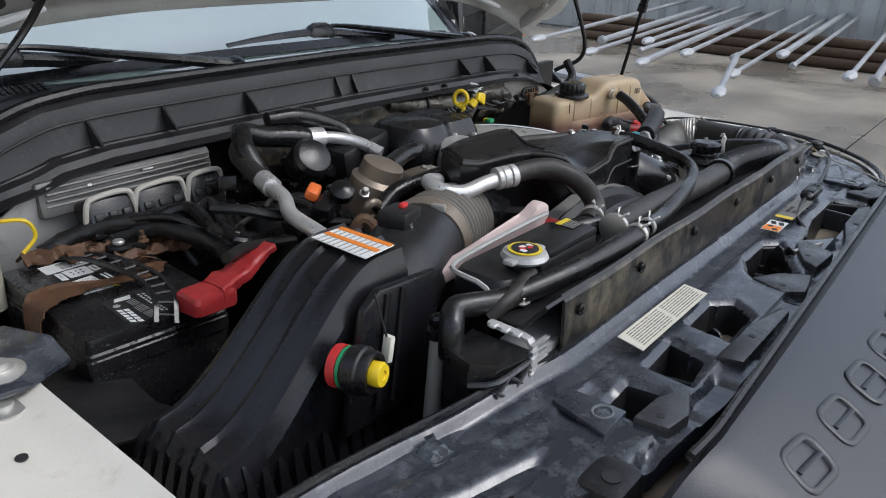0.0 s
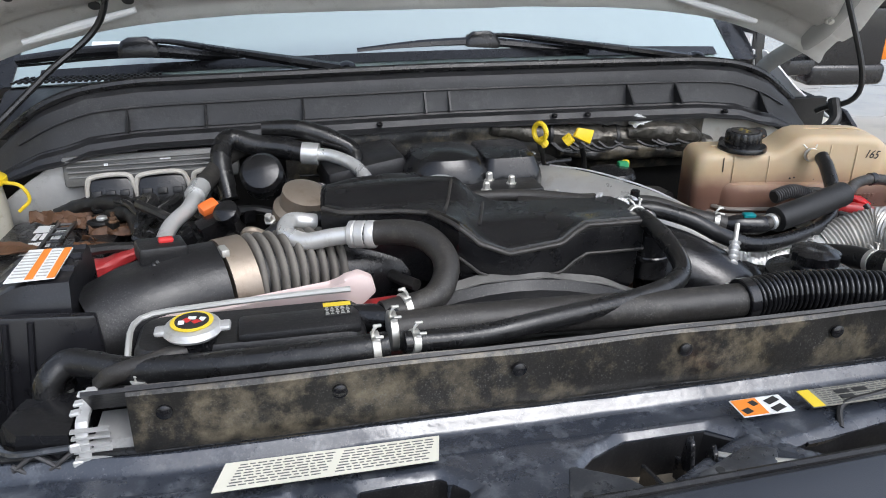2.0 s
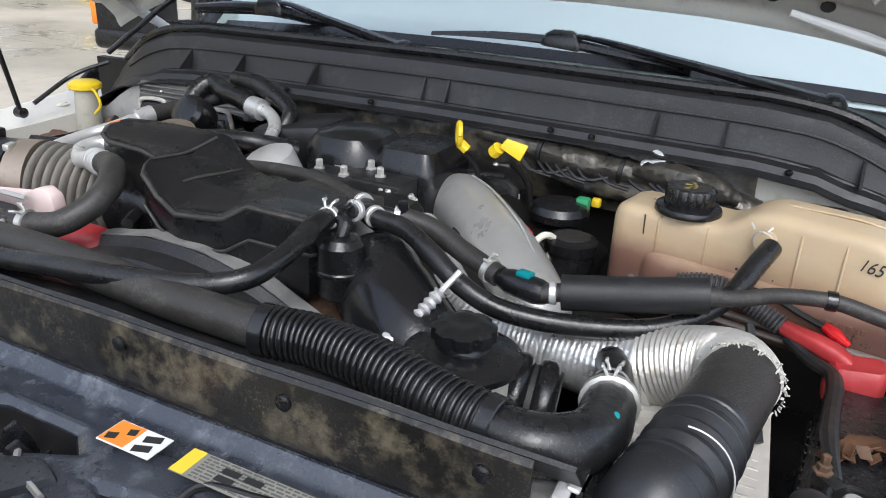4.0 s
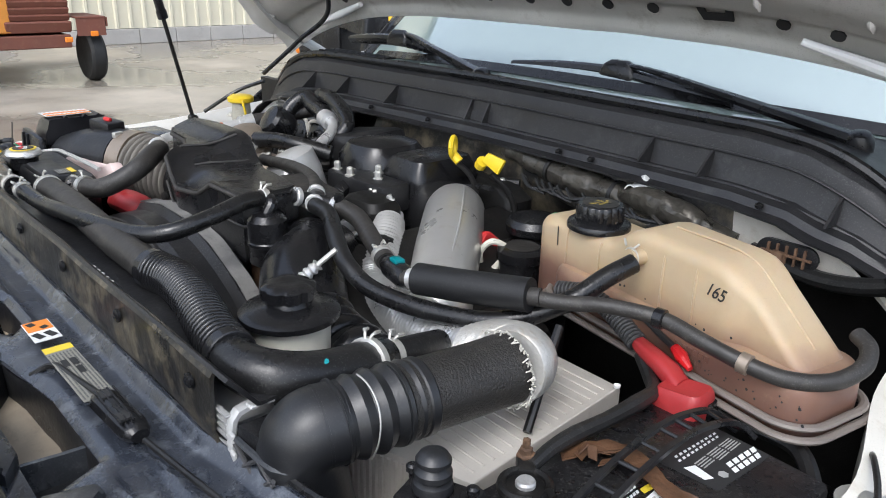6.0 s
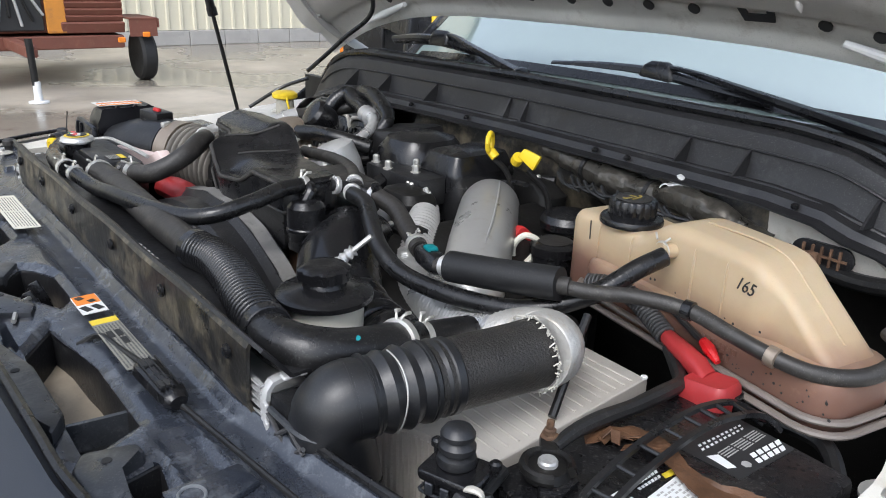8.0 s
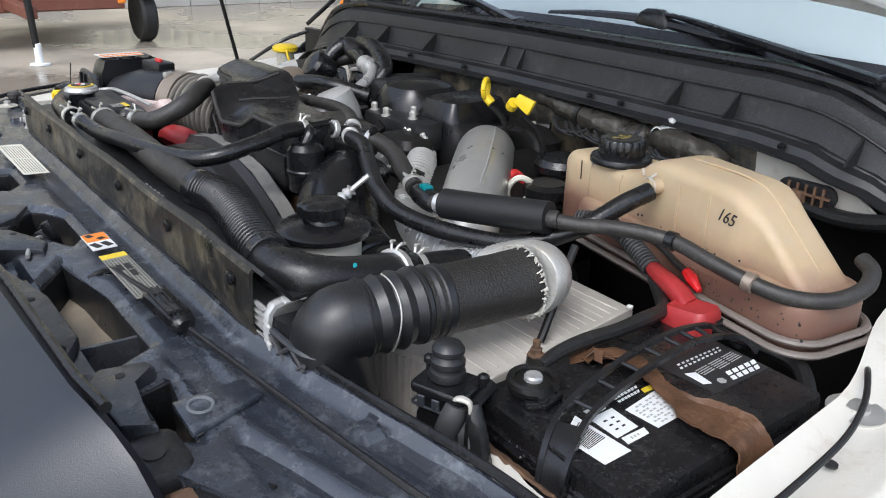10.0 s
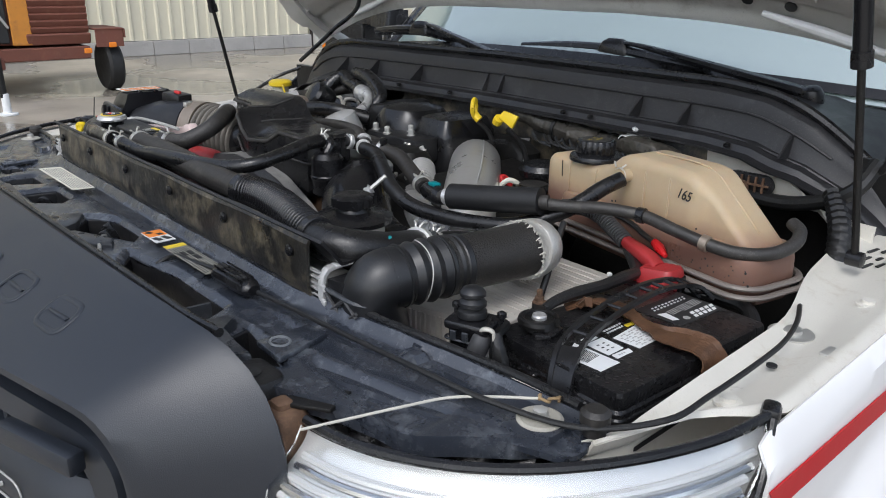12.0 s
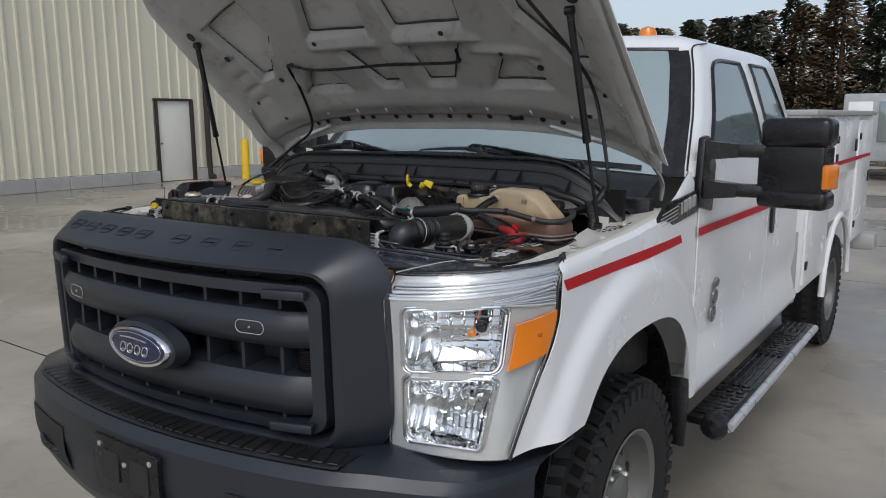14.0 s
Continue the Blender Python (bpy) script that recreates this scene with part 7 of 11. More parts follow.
for x, y, z, a, b, c, m in castings:
    bm = bmesh.new()
    loft(bm, [[Vector((x + px * k, y + py * k, z + dz)) for px, py in rounded(a, b, min(a, b) * 0.35, 4)] for k, dz in ((0.85, -c), (1.0, -c * 0.5), (1.0, c * 0.2), (0.8, c * 0.42), (0.45, c * 0.5))])
    cs = part("casting", bm, m, eng)
    for i in range(3):
        bolt(cs, (x + a * rnd.uniform(-0.35, 0.35), y + b * rnd.uniform(-0.35, 0.35), z + c * 0.38), (rnd.uniform(-0.3, 0.3), -0.3, 1), 0.005, 0.010)

# many small wires, pipes and plugs between the castings
loom = thing("wiring_loom", (0.0, 0.95, 1.15), "tangle of taped wires and connectors over the engine", "wiring")
for i in range(46):
    x, y = rnd.uniform(-0.46, 0.10), rnd.uniform(0.76, 1.16)
    z = 1.33 + 0.04 * rnd.random() + 0.03 * (y - 0.9)
    a = Vector((x, y, z))
    pts = [a]
    d = Vector((rnd.uniform(-1, 1), rnd.uniform(-0.6, 0.6), 0)).normalized()
    for k in range(3):
        d = (d + Vector((rnd.uniform(-0.7, 0.7), rnd.uniform(-0.7, 0.7), rnd.uniform(-0.25, 0.2)))).normalized()
        pts.append(pts[-1] + d * 0.05)
    bm = bmesh.new()
    tube(bm, pts, rnd.choice((0.003, 0.0045, 0.006, 0.008)), 8, 5)
    part("wire", bm, rnd.choice((M_WIRE, M_WIRE, M_RUBBER, M_RUBBER_DUSTY)), loom)
for i in range(30):
    x, y = rnd.uniform(-0.46, 0.06), rnd.uniform(0.80, 1.14)
    bm = bmesh.new()
    box(bm, (x, y, 1.325 + 0.05 * rnd.random()), (0.028, 0.022, 0.024), turned(rnd.uniform(-30, 30), rnd.uniform(-30, 30), rnd.uniform(0, 180)), bev=0.003)
    part("connector", bm, M_BLACK, loom)

# ---- air filter box ----
air = thing("air_filter_box", (-0.70, 0.60, 1.02), "black moulded air filter box with a restriction gauge", "air filter box")


def lid_point(u, v):
    """u: from the outer low end to the inner top; v: front to back."""
    x = -0.812 + 0.272 * u
    rise = smooth01((u - 0.06) / 0.80)
    z = 1.268 + 0.156 * rise - 0.02 * smooth01((0.06 - u) / 0.06)
    y0 = 0.566
    y1 = 0.712 - 0.022 * rise
    y = y0 + (y1 - y0) * v
    edge = min(v, 1 - v)
    z -= 0.028 * (1 - smooth01(edge / 0.10))
    z += 0.0045 * (smooth01((v - 0.30) / 0.03) - smooth01((v - 0.33) / 0.03)) + 0.0045 * (smooth01((v - 0.60) / 0.03) - smooth01((v - 0.63) / 0.03)) + 0.004 * (smooth01((v - 0.80) / 0.03) - smooth01((v - 0.83) / 0.03))
    return Vector((x, y, z))


bm = bmesh.new()
top = [[lid_point(i / 40, j / 24) for j in range(25)] for i in range(41)]
g = [[bm.verts.new(p) for p in row] for row in top]
low = [[bm.verts.new((p.x, p.y, min(p.z - 0.004, 1.235))) for p in row] for row in top]
for i in range(40):
    for j in range(24):
        bm.faces.new((g[i][j], g[i + 1][j], g[i + 1][j + 1], g[i][j + 1]))
    bm.faces.new((g[i][0], low[i][0], low[i + 1][0], g[i + 1][0]))
    bm.faces.new((g[i][24], g[i + 1][24], low[i + 1][24], low[i][24]))
for j in range(24):
    bm.faces.new((g[0][j], g[0][j + 1], low[0][j + 1], low[0][j]))
    bm.faces.new((g[40][j], low[40][j], low[40][j + 1], g[40][j + 1]))
for v in [v for row in low for v in row if not v.link_faces]:
    bm.verts.remove(v)
lid = part("lid", bm, M_BLACK_CLEAN, air, "smooth black lid with moulded ribs")
bm = bmesh.new()
box(bm, (-0.668, 0.640, 1.13), (0.265, 0.135, 0.20), bev=0.012)
base = part("base", bm, M_BLACK_CLEAN, air)
for i in range(14):
    bm = bmesh.new()
    x = -0.800 + 0.0205 * i
    loft(bm, [[Vector((x + px * k, y, z)) for px in (0.0085, -0.0085) for y in ((0.574, 0.574 - 0.020 * d) if px > 0 else (0.574 - 0.020 * d, 0.574))] for k, d, z in ((1.0, 1.0, 1.175), (0.85, 0.9, 1.215), (0.45, 0.55, 1.244), (0.2, 0.1, 1.258))])
    part("flute", bm, M_BLACK_CLEAN, base)
for i in range(7):
    bm = bmesh.new()
    y0 = 0.580 + 0.0205 * i
    loft(bm, [[Vector((x, y0 + py * k, z)) for py in (0.0085, -0.0085) for x in ((-0.804, -0.804 - 0.020 * d) if py > 0 else (-0.804 - 0.020 * d, -0.804))] for k, d, z in ((1.0, 1.0, 1.185), (0.85, 0.9, 1.222), (0.45, 0.55, 1.248), (0.2, 0.1, 1.262))])
    part("flute", bm, M_BLACK_CLEAN, base)
bm = bmesh.new()
box(bm, (-0.672, 0.640, 1.226), (0.278, 0.148, 0.012), bev=0.004)
part("joint_flange", bm, M_BLACK_CLEAN, air)
bm = bmesh.new()
prism(bm, [(-0.665, 1.24), (-0.505, 1.24), (-0.512, 1.395), (-0.610, 1.402), (-0.635, 1.385)], 0.012, Matrix.Translation((0, 0.556, 0)) @ turned(90), bev=0.004)
part("front_face", bm, M_BLACK_CLEAN, air)
for x in (-0.60, -0.575):
    bm = bmesh.new()
    tube(bm, [(x - 0.02, 0.540, 1.26), (x, 0.542, 1.395)], 0.0035, 6, 2)
    part("face_rib", bm, M_BLACK_CLEAN, air)
bm = bmesh.new()
prism(bm, [(-0.603, 0.573), (-0.553, 0.576), (-0.552, 0.660), (-0.600, 0.662)], 0.001, Matrix.Translation((0, 0, 1.4275)))
lb = part("label", bm, M_LABEL, air, "white label with two orange bands")
for x in (-0.557, -0.579):
    bm = bmesh.new()
    box(bm, (x, 0.618, 1.429), (0.008, 0.083, 0.0006))
    part("orange_band", bm, M_LABEL_O, lb)
for i in range(9):
    for x, w in ((-0.592, 0.016), (-0.568, 0.010)):
        bm = bmesh.new()
        box(bm, (x, 0.584 + 0.0085 * i, 1.4289), (w, 0.0022, 0.0004))
        part("print_line", bm, M_STEEL, lb)
# restriction gauge on the front
ax = (0.25, -1, 0.05)
bm = bmesh.new()
lathe(bm, [(0.0210, -0.0400), (0.0224, -0.0096), (0.0210, 0.0000)], (-0.662, 0.512, 1.338), ax, 28)
gauge = part("gauge", bm, M_BLACK, air, "round gauge with red band and yellow button")
bm = bmesh.new()
lathe(bm, [(0.0231, -0.0385), (0.0234, -0.0360), (0.0234, -0.0310), (0.0231, -0.0285)], (-0.662, 0.512, 1.338), ax, 28)
part("red_band", bm, M_REDINK, gauge)
bm = bmesh.new()
lathe(bm, [(0.0227, -0.0275), (0.0229, -0.0265), (0.0229, -0.0245), (0.0227, -0.0235)], (-0.662, 0.512, 1.338), ax, 28)
part("green_band", bm, M_GREENINK, gauge)
bm = bmesh.new()
lathe(bm, [(0.0240, -0.0215), (0.0262, -0.0190), (0.0262, -0.0050), (0.0235, -0.0030), (0.0235, 0.0040), (0.0215, 0.0080), (0.0168, 0.0075), (0.0161, 0.0032)], (-0.662, 0.512, 1.338), ax, 28)
part("black_collar", bm, M_BLACK, gauge)
bm = bmesh.new()
lathe(bm, [(0.0129, 0.0032), (0.0136, 0.0144), (0.0119, 0.0176), (0.0056, 0.0180), (0.0049, 0.0160), (0.0007, 0.0160)], (-0.662, 0.512, 1.338), ax, 24)
part("yellow_button", bm, M_YELLOW, gauge)
bm = bmesh.new()
box(bm, (-0.622, 0.522, 1.345), (0.008, 0.012, 0.030), turned(0, 10, 0), bev=0.002)
part("white_clip", bm, M_LABEL_CREAM, gauge)
bm = bmesh.new()
tube(bm, [(-0.624, 0.522, 1.36), (-0.632, 0.532, 1.41)], 0.0012, 6, 2)
part("pull_pin", bm, M_INK_SHADE, gauge)

# outlet elbow, clamp ring and bellows of the intake
duct = thing("intake_duct", (-0.40, 0.68, 1.29), "black intake duct with dusty bellows and a steel clamp", "intake duct")
bm = bmesh.new()
tube(bm, [(-0.535, 0.61, 1.335), (-0.485, 0.632, 1.345), (-0.43, 0.655, 1.352), (-0.392, 0.668, 1.354)], [0.058, 0.064, 0.064, 0.062], 24, 6)
part("elbow", bm, M_BLACK_DUSTY, duct)
bm = bmesh.new()
tube(bm, [(-0.392, 0.668, 1.354), (-0.362, 0.680, 1.354)], [0.063, 0.063], 28, 3)
ring = part("clamp_band", bm, M_HEATED, duct, "tarnished steel clamp band")
bm = bmesh.new()
box(bm, (-0.383, 0.648, 1.413), (0.010, 0.020, 0.010), turned(0, 0, 20), bev=0.002)
part("clamp_screw", bm, M_ZINC, ring)
ribbed("bellows", [(-0.362, 0.680, 1.354), (-0.31, 0.697, 1.350), (-0.245, 0.715, 1.345)], [0.063, 0.062, 0.059], 0.010, 9, M_BLACK_DUSTY, M_BELLOWS, duct, "dusty ribbed rubber bellows", 30, 0.36)
bm = bmesh.new()
tube(bm, [(-0.25, 0.714, 1.345), (-0.18, 0.725, 1.338), (-0.10, 0.74, 1.325), (0.02, 0.76, 1.30)], [0.052, 0.054, 0.052, 0.05], 22, 6)
part("tube", bm, M_BLACK, duct)
# air flow sensor on the elbow
bm = bmesh.new()
box(bm, (-0.455, 0.655, 1.418), (0.055, 0.040, 0.022), turned(0, 5, 18), bev=0.004)
sn = part("sensor", bm, M_BLACK_DUSTY, duct)
bm = bmesh.new()
box(bm, (-0.448, 0.655, 1.431), (0.018, 0.009, 0.007), turned(0, 5, 18), bev=0.003)
part("red_lock", bm, M_REDINK, sn)
hose("sensor_conduit", [(-0.455, 0.640, 1.412), (-0.468, 0.622, 1.402), (-0.490, 0.598, 1.375), (-0.503, 0.575, 1.34), (-0.505, 0.558, 1.30), (-0.500, 0.545, 1.26)], 0.0055, M_CONDUIT, "black ribbed wire conduit on the intake", "conduit", rib=(34, 0.0014), n=10)

# crankcase hose: grey metal pipe rising to the clamp
up = thing("breather_pipe", (-0.478, 0.777, 1.36), "bent bare aluminium pipe with a hose clamp", "pipe")
bm = bmesh.new()
tube(bm, [(-0.468, 0.755, 1.35), (-0.476, 0.79, 1.366), (-0.470, 0.85, 1.375), (-0.448, 0.89, 1.385), (-0.440, 0.93, 1.393), (-0.432, 0.96, 1.397)], 0.0115, 14, 6)
part("pipe", bm, M_ALLOY, up)
bm = bmesh.new()
tube(bm, [(-0.441, 0.925, 1.392), (-0.434, 0.955, 1.397)], 0.0160, 16, 2)
part("clamp", bm, M_ALLOY, up)
bm = bmesh.new()
tube(bm, [(-0.435, 0.95, 1.396), (-0.42, 1.0, 1.40), (-0.40, 1.06, 1.41), (-0.36, 1.10, 1.42)], 0.0150, 14, 5)
part("rubber_end", bm, M_RUBBER_DUSTY, up)
bm = bmesh.new()
tube(bm, [(-0.470, 0.760, 1.35), (-0.468, 0.735, 1.335)], 0.018, 14, 2)
part("rubber_foot", bm, M_RUBBER, up)

# orange plug, black cap and rusty turbo parts
tb = thing("turbo_fittings", (-0.36, 0.86, 1.30), "rusty turbo castings with orange plug and black solenoid", "engine fittings")
bm = bmesh.new()
box(bm, (-0.416, 0.862, 1.394), (0.028, 0.020, 0.018), turned(20, -15, 30), bev=0.005)
part("orange_plug", bm, M_ORANGEPL, tb)
bm = bmesh.new()
box(bm, (-0.408, 0.842, 1.372), (0.05, 0.03, 0.03), turned(10, -15, 20), bev=0.005)
part("black_plug", bm, M_BLACK, tb)
bm = bmesh.new()
lathe(bm, [(0.030, -0.03), (0.034, -0.02), (0.034, 0.012), (0.028, 0.02), (0.012, 0.024), (0.002, 0.024)], (-0.338, 0.955, 1.408), (-0.1, -0.75, 0.6), 22)
part("solenoid", bm, M_BLACK, tb)
bm = bmesh.new()
lathe(bm, [(0.040, -0.06), (0.044, -0.04), (0.044, 0.02), (0.036, 0.028), (0.034, 0.05), (0.02, 0.055)], (-0.285, 0.862, 1.365), (0.2, -0.3, 1), 22)
part("rusty_canister", bm, M_HEATED, tb)
bm = bmesh.new()
tube(bm, [(-0.34, 0.80, 1.36), (-0.30, 0.80, 1.382), (-0.25, 0.79, 1.39), (-0.20, 0.775, 1.398), (-0.16, 0.765, 1.40)], 0.013, 12, 6)
part("black_pipe", bm, M_RUBBER, tb)
bm = bmesh.new()
tube(bm, [(-0.36, 0.815, 1.35), (-0.365, 0.80, 1.372), (-0.355, 0.795, 1.378), (-0.335, 0.80, 1.366)], 0.007, 10, 6)
part("steel_pipe", bm, M_HEATED, tb)
bm = bmesh.new()
tube(bm, [(-0.40, 0.80, 1.33), (-0.385, 0.79, 1.36), (-0.37, 0.775, 1.34), (-0.36, 0.76, 1.30)], 0.010, 10, 6)
part("rusty_pipe", bm, M_RUST, tb)
bm = bmesh.new()
lathe(bm, [(0.012, 0), (0.018, 0.006), (0.018, 0.02), (0.008, 0.026)], (-0.385, 0.835, 1.385), (-0.3, -0.5, 0.8), 16)
part("cap", bm, M_BLACK, tb)
for p in ((-0.30, 0.83, 1.36), (-0.26, 0.83, 1.37), (-0.33, 0.84, 1.375), (-0.24, 0.85, 1.385)):
    bolt(tb, p, (-0.2, -0.5, 0.8), 0.006, 0.012)

# braided hoses and alloy pipe at the back
hose("braided_hose", [(-0.395, 0.985, 1.36), (-0.405, 1.03, 1.42), (-0.388, 1.06, 1.443), (-0.35, 1.055, 1.432), (-0.30, 1.045, 1.425), (-0.262, 1.03, 1.418)], [0.016, 0.017, 0.017, 0.018, 0.019, 0.016], M_RUBBER, "black braided turbo hose", n=16)
al = thing("coolant_pipe", (-0.20, 0.96, 1.39), "bright aluminium coolant pipe with crimped ferrule", "pipe")
bm = bmesh.new()
tube(bm, [(-0.265, 1.03, 1.418), (-0.225, 1.02, 1.415), (-0.19, 0.99, 1.405), (-0.172, 0.95, 1.39)], 0.011, 12, 6)
part("pipe", bm, M_ALLOY, al)
bm = bmesh.new()
tube(bm, [(-0.272, 1.032, 1.419), (-0.245, 1.026, 1.417)], 0.019, 18, 2)
part("ferrule", bm, M_ALLOY, al)
hose("vacuum_hose", [(-0.335, 1.062, 1.458), (-0.28, 1.055, 1.456), (-0.23, 1.045, 1.441), (-0.188, 1.03, 1.420), (-0.188, 1.005, 1.392), (-0.20, 0.99, 1.35)], [0.012, 0.016, 0.017, 0.014, 0.013, 0.013], M_RUBBER, "black fabric-covered vacuum hose", n=12)
hose("short_black_hose", [(-0.25, 0.86, 1.40), (-0.20, 0.875, 1.405), (-0.15, 0.885, 1.405), (-0.10, 0.93, 1.39)], 0.015, M_RUBBER, "short black rubber hose on the engine")
hose("injector_pipe", [(-0.12, 0.80, 1.395), (-0.03, 0.805, 1.40), (0.05, 0.79, 1.402), (0.12, 0.755, 1.402), (0.156, 0.735, 1.402)], 0.010, M_RUBBER_DUSTY, "dusty brown rubber fuel hose", n=12)
hose("second_fuel_pipe", [(-0.08, 0.84, 1.37), (0.02, 0.82, 1.375), (0.10, 0.79, 1.375), (0.16, 0.76, 1.37)], 0.012, M_RUBBER_DUSTY, "dusty brown rubber return hose", n=12)

# engine control connectors on the bulkhead
ecm = thing("control_module", (-0.53, 1.165, 1.30), "finned alloy control module with three large plugs", "control module")
bm = bmesh.new()
box(bm, (-0.535, 1.172, 1.372), (0.30, 0.03, 0.055), turned(-12, -1, 0), bev=0.006)
body = part("housing", bm, M_MODULE, ecm)
for i in range(5):
    bm = bmesh.new()
    tube(bm, [(-0.675, 1.158 - 0.002 * i, 1.352 + 0.010 * i), (-0.395, 1.158 - 0.002 * i, 1.356 + 0.010 * i)], 0.0022, 6, 1)
    part("fin", bm, M_MODULE, body)
bm = bmesh.new()
box(bm, (-0.51, 1.152, 1.392), (0.018, 0.003, 0.007), turned(-12))
part("tag", bm, M_LABEL, body)
bm = bmesh.new()
box(bm, (-0.61, 1.150, 1.385), (0.006, 0.003, 0.004), turned(-12))
part("tag", bm, M_LABEL, body)
for x, w in ((-0.600, 0.075), (-0.515, 0.085), (-0.430, 0.065)):
    bm = bmesh.new()
    box(bm, (x, 1.13, 1.335), (w, 0.05, 0.065), turned(-20), bev=0.008)
    pl = part("plug", bm, M_BLACK, ecm)
    bm = bmesh.new()
    tube(bm, [(x - w / 2 - 0.003, 1.118, 1.315), (x - w / 2, 1.115, 1.36), (x - w / 3, 1.115, 1.374), (x + w / 3, 1.115, 1.376), (x + w / 2, 1.115, 1.36), (x + w / 2 + 0.003, 1.118, 1.32)], 0.0045, 8, 5)
    part("locking_lever", bm, M_SHIELD, pl)
    for i in range(3):
        bm = bmesh.new()
        box(bm, (x - w * 0.3 + w * 0.3 * i, 1.106, 1.345), (w * 0.2, 0.006, 0.012), turned(-20), bev=0.002)
        part("plug_rib", bm, M_BLACK_DUSTY, pl)
    bm = bmesh.new()
    tube(bm, [(x, 1.115, 1.31), (x + 0.01, 1.09, 1.28), (x + 0.02, 1.06, 1.24)], [0.024, 0.022, 0.02], 12, 5)
    part("cable", bm, M_WIRE, pl)

# ---- expansion tank in black, with its metal cap ----
dg = thing("coolant_bottle", (-0.35, 0.512, 1.29), "black plastic coolant bottle with a metal pressure cap", "coolant bottle")
bm = bmesh.new()
loft(bm, [[Vector((-0.350 + px * kx, 0.518 + py * ky, z)) for px, py in rounded(0.245, 0.085, 0.02, 4)] for kx, ky, z in ((0.9, 0.8, 1.29), (1.0, 1.0, 1.31), (1.0, 1.0, 1.355), (0.99, 0.98, 1.362), (0.97, 0.93, 1.375), (0.93, 0.86, 1.380))])
bod = part("bottle", bm, M_BLACK_DUSTY, dg)
bm = bmesh.new()
box(bm, (-0.30, 0.503, 1.382), (0.13, 0.045, 0.014), bev=0.006)
part("raised_top", bm, M_BLACK_DUSTY, bod)
bm = bmesh.new()
tube(bm, [(-0.476, 0.475, 1.33), (-0.476, 0.50, 1.372), (-0.470, 0.556, 1.380), (-0.40, 0.562, 1.385), (-0.30, 0.563, 1.388), (-0.24, 0.562, 1.389)], 0.0035, 6, 4)
part("weld_seam", bm, M_STEEL, bod)
bm = bmesh.new()
lathe(bm, [(0.022, -0.02), (0.022, 0.0), (0.026, 0.004)], (-0.408, 0.492, 1.388), (0, 0, 1), 22)
part("neck", bm, M_BLACK, bod)
bm = bmesh.new()
lathe(bm, [(0.027, 0.0), (0.030, 0.004), (0.027, 0.010), (0.020, 0.012)], (-0.408, 0.492, 1.391), (0, 0, 1), 28)
for s in (-1, 1):
    box(bm, (-0.408 + s * 0.030, 0.492, 1.396), (0.016, 0.016, 0.007), bev=0.003)
cap = part("pressure_cap", bm, M_ALLOY_DULL, dg, "metal pressure cap with yellow ring label")
bm = bmesh.new()
lathe(bm, [(0.0215, 0), (0.0215, 0.001)], (-0.408, 0.492, 1.4035), n=28)
part("yellow_ring", bm, M_LABEL_Y, cap)
bm = bmesh.new()
lathe(bm, [(0.017, 0), (0.017, 0.001)], (-0.408, 0.492, 1.4045), n=28)
part("dark_disc", bm, M_INK_SHADE, cap)
for i, m in enumerate((M_LABEL, M_REDINK, M_LABEL, M_REDINK, M_LABEL)):
    bm = bmesh.new()
    box(bm, (-0.418 + 0.005 * i, 0.488 + 0.004 * (i % 3), 1.4058), (0.006, 0.008, 0.0006), turned(0, 0, 40 * i))
    part("print_mark", bm, m, cap)
bm = bmesh.new()
prism(bm, [(-0.275, 0.500), (-0.245, 0.500), (-0.243, 0.528), (-0.272, 0.528)], 0.001, Matrix.Translation((0, 0, 1.3895)))
l2 = part("bottle_label", bm, M_INK_SHADE, dg, "black label with a yellow head and fine pale print")
bm = bmesh.new()
box(bm, (-0.259, 0.524, 1.3912), (0.030, 0.008, 0.0008))
part("yellow_bar", bm, M_LABEL_Y, l2)
for i in range(5):
    bm = bmesh.new()
    for k in range(5):
        box(bm, (-0.2705 + 0.0056 * k, 0.5025 + 0.0036 * i, 1.3912), (0.0044 - 0.0012 * ((i + k) % 3), 0.0016, 0.0006))
    part("print_bar", bm, M_STEEL, l2)

for x in (-0.46, -0.315):
    bolt(dg, (x, 0.462, 1.362), (0, -0.2, 1), 0.008, 0.008)
bm = bmesh.new()
tube(bm, [(-0.415, 0.478, 1.378), (-0.45, 0.468, 1.374), (-0.485, 0.468, 1.366), (-0.50, 0.478, 1.352)], 0.0105, 12, 5)
part("overflow_hose", bm, M_RUBBER_DUSTY, dg)
bm = bmesh.new()
lathe(bm, [(0.014, -0.02), (0.016, 0.0), (0.016, 0.03), (0.012, 0.034)], (-0.225, 0.515, 1.375), (0.6, -0.2, 0), 14)
part("outlet_neck", bm, M_BLACK, dg)
# pale overflow funnel behind the bottle
bm = bmesh.new()
prism(bm, [(-0.47, 0.0), (-0.36, 0.008), (-0.262, 0.016), (-0.245, 0.030), (-0.228, 0.034), (-0.212, 0.026), (-0.208, 0.008), (-0.24, -0.02), (-0.47, -0.02)], 0.02, Matrix.Translation((0, 0.595, 1.366)) @ turned(90), bev=0.004)
solo("fan_shroud_reservoir", bm, M_PINKTANK, "pale pinkish plastic reservoir edge behind the coolant bottle", "reservoir")
bm = bmesh.new()
tube(bm, [(-0.26, 0.60, 1.32), (-0.22, 0.59, 1.335), (-0.17, 0.595, 1.335), (-0.13, 0.62, 1.32)], [0.02, 0.028, 0.028, 0.02], 12, 6, flat=0.7)
solo("red_hose_shield", bm, M_REDPL, "dull red plastic shield under the intake tube", "shield")

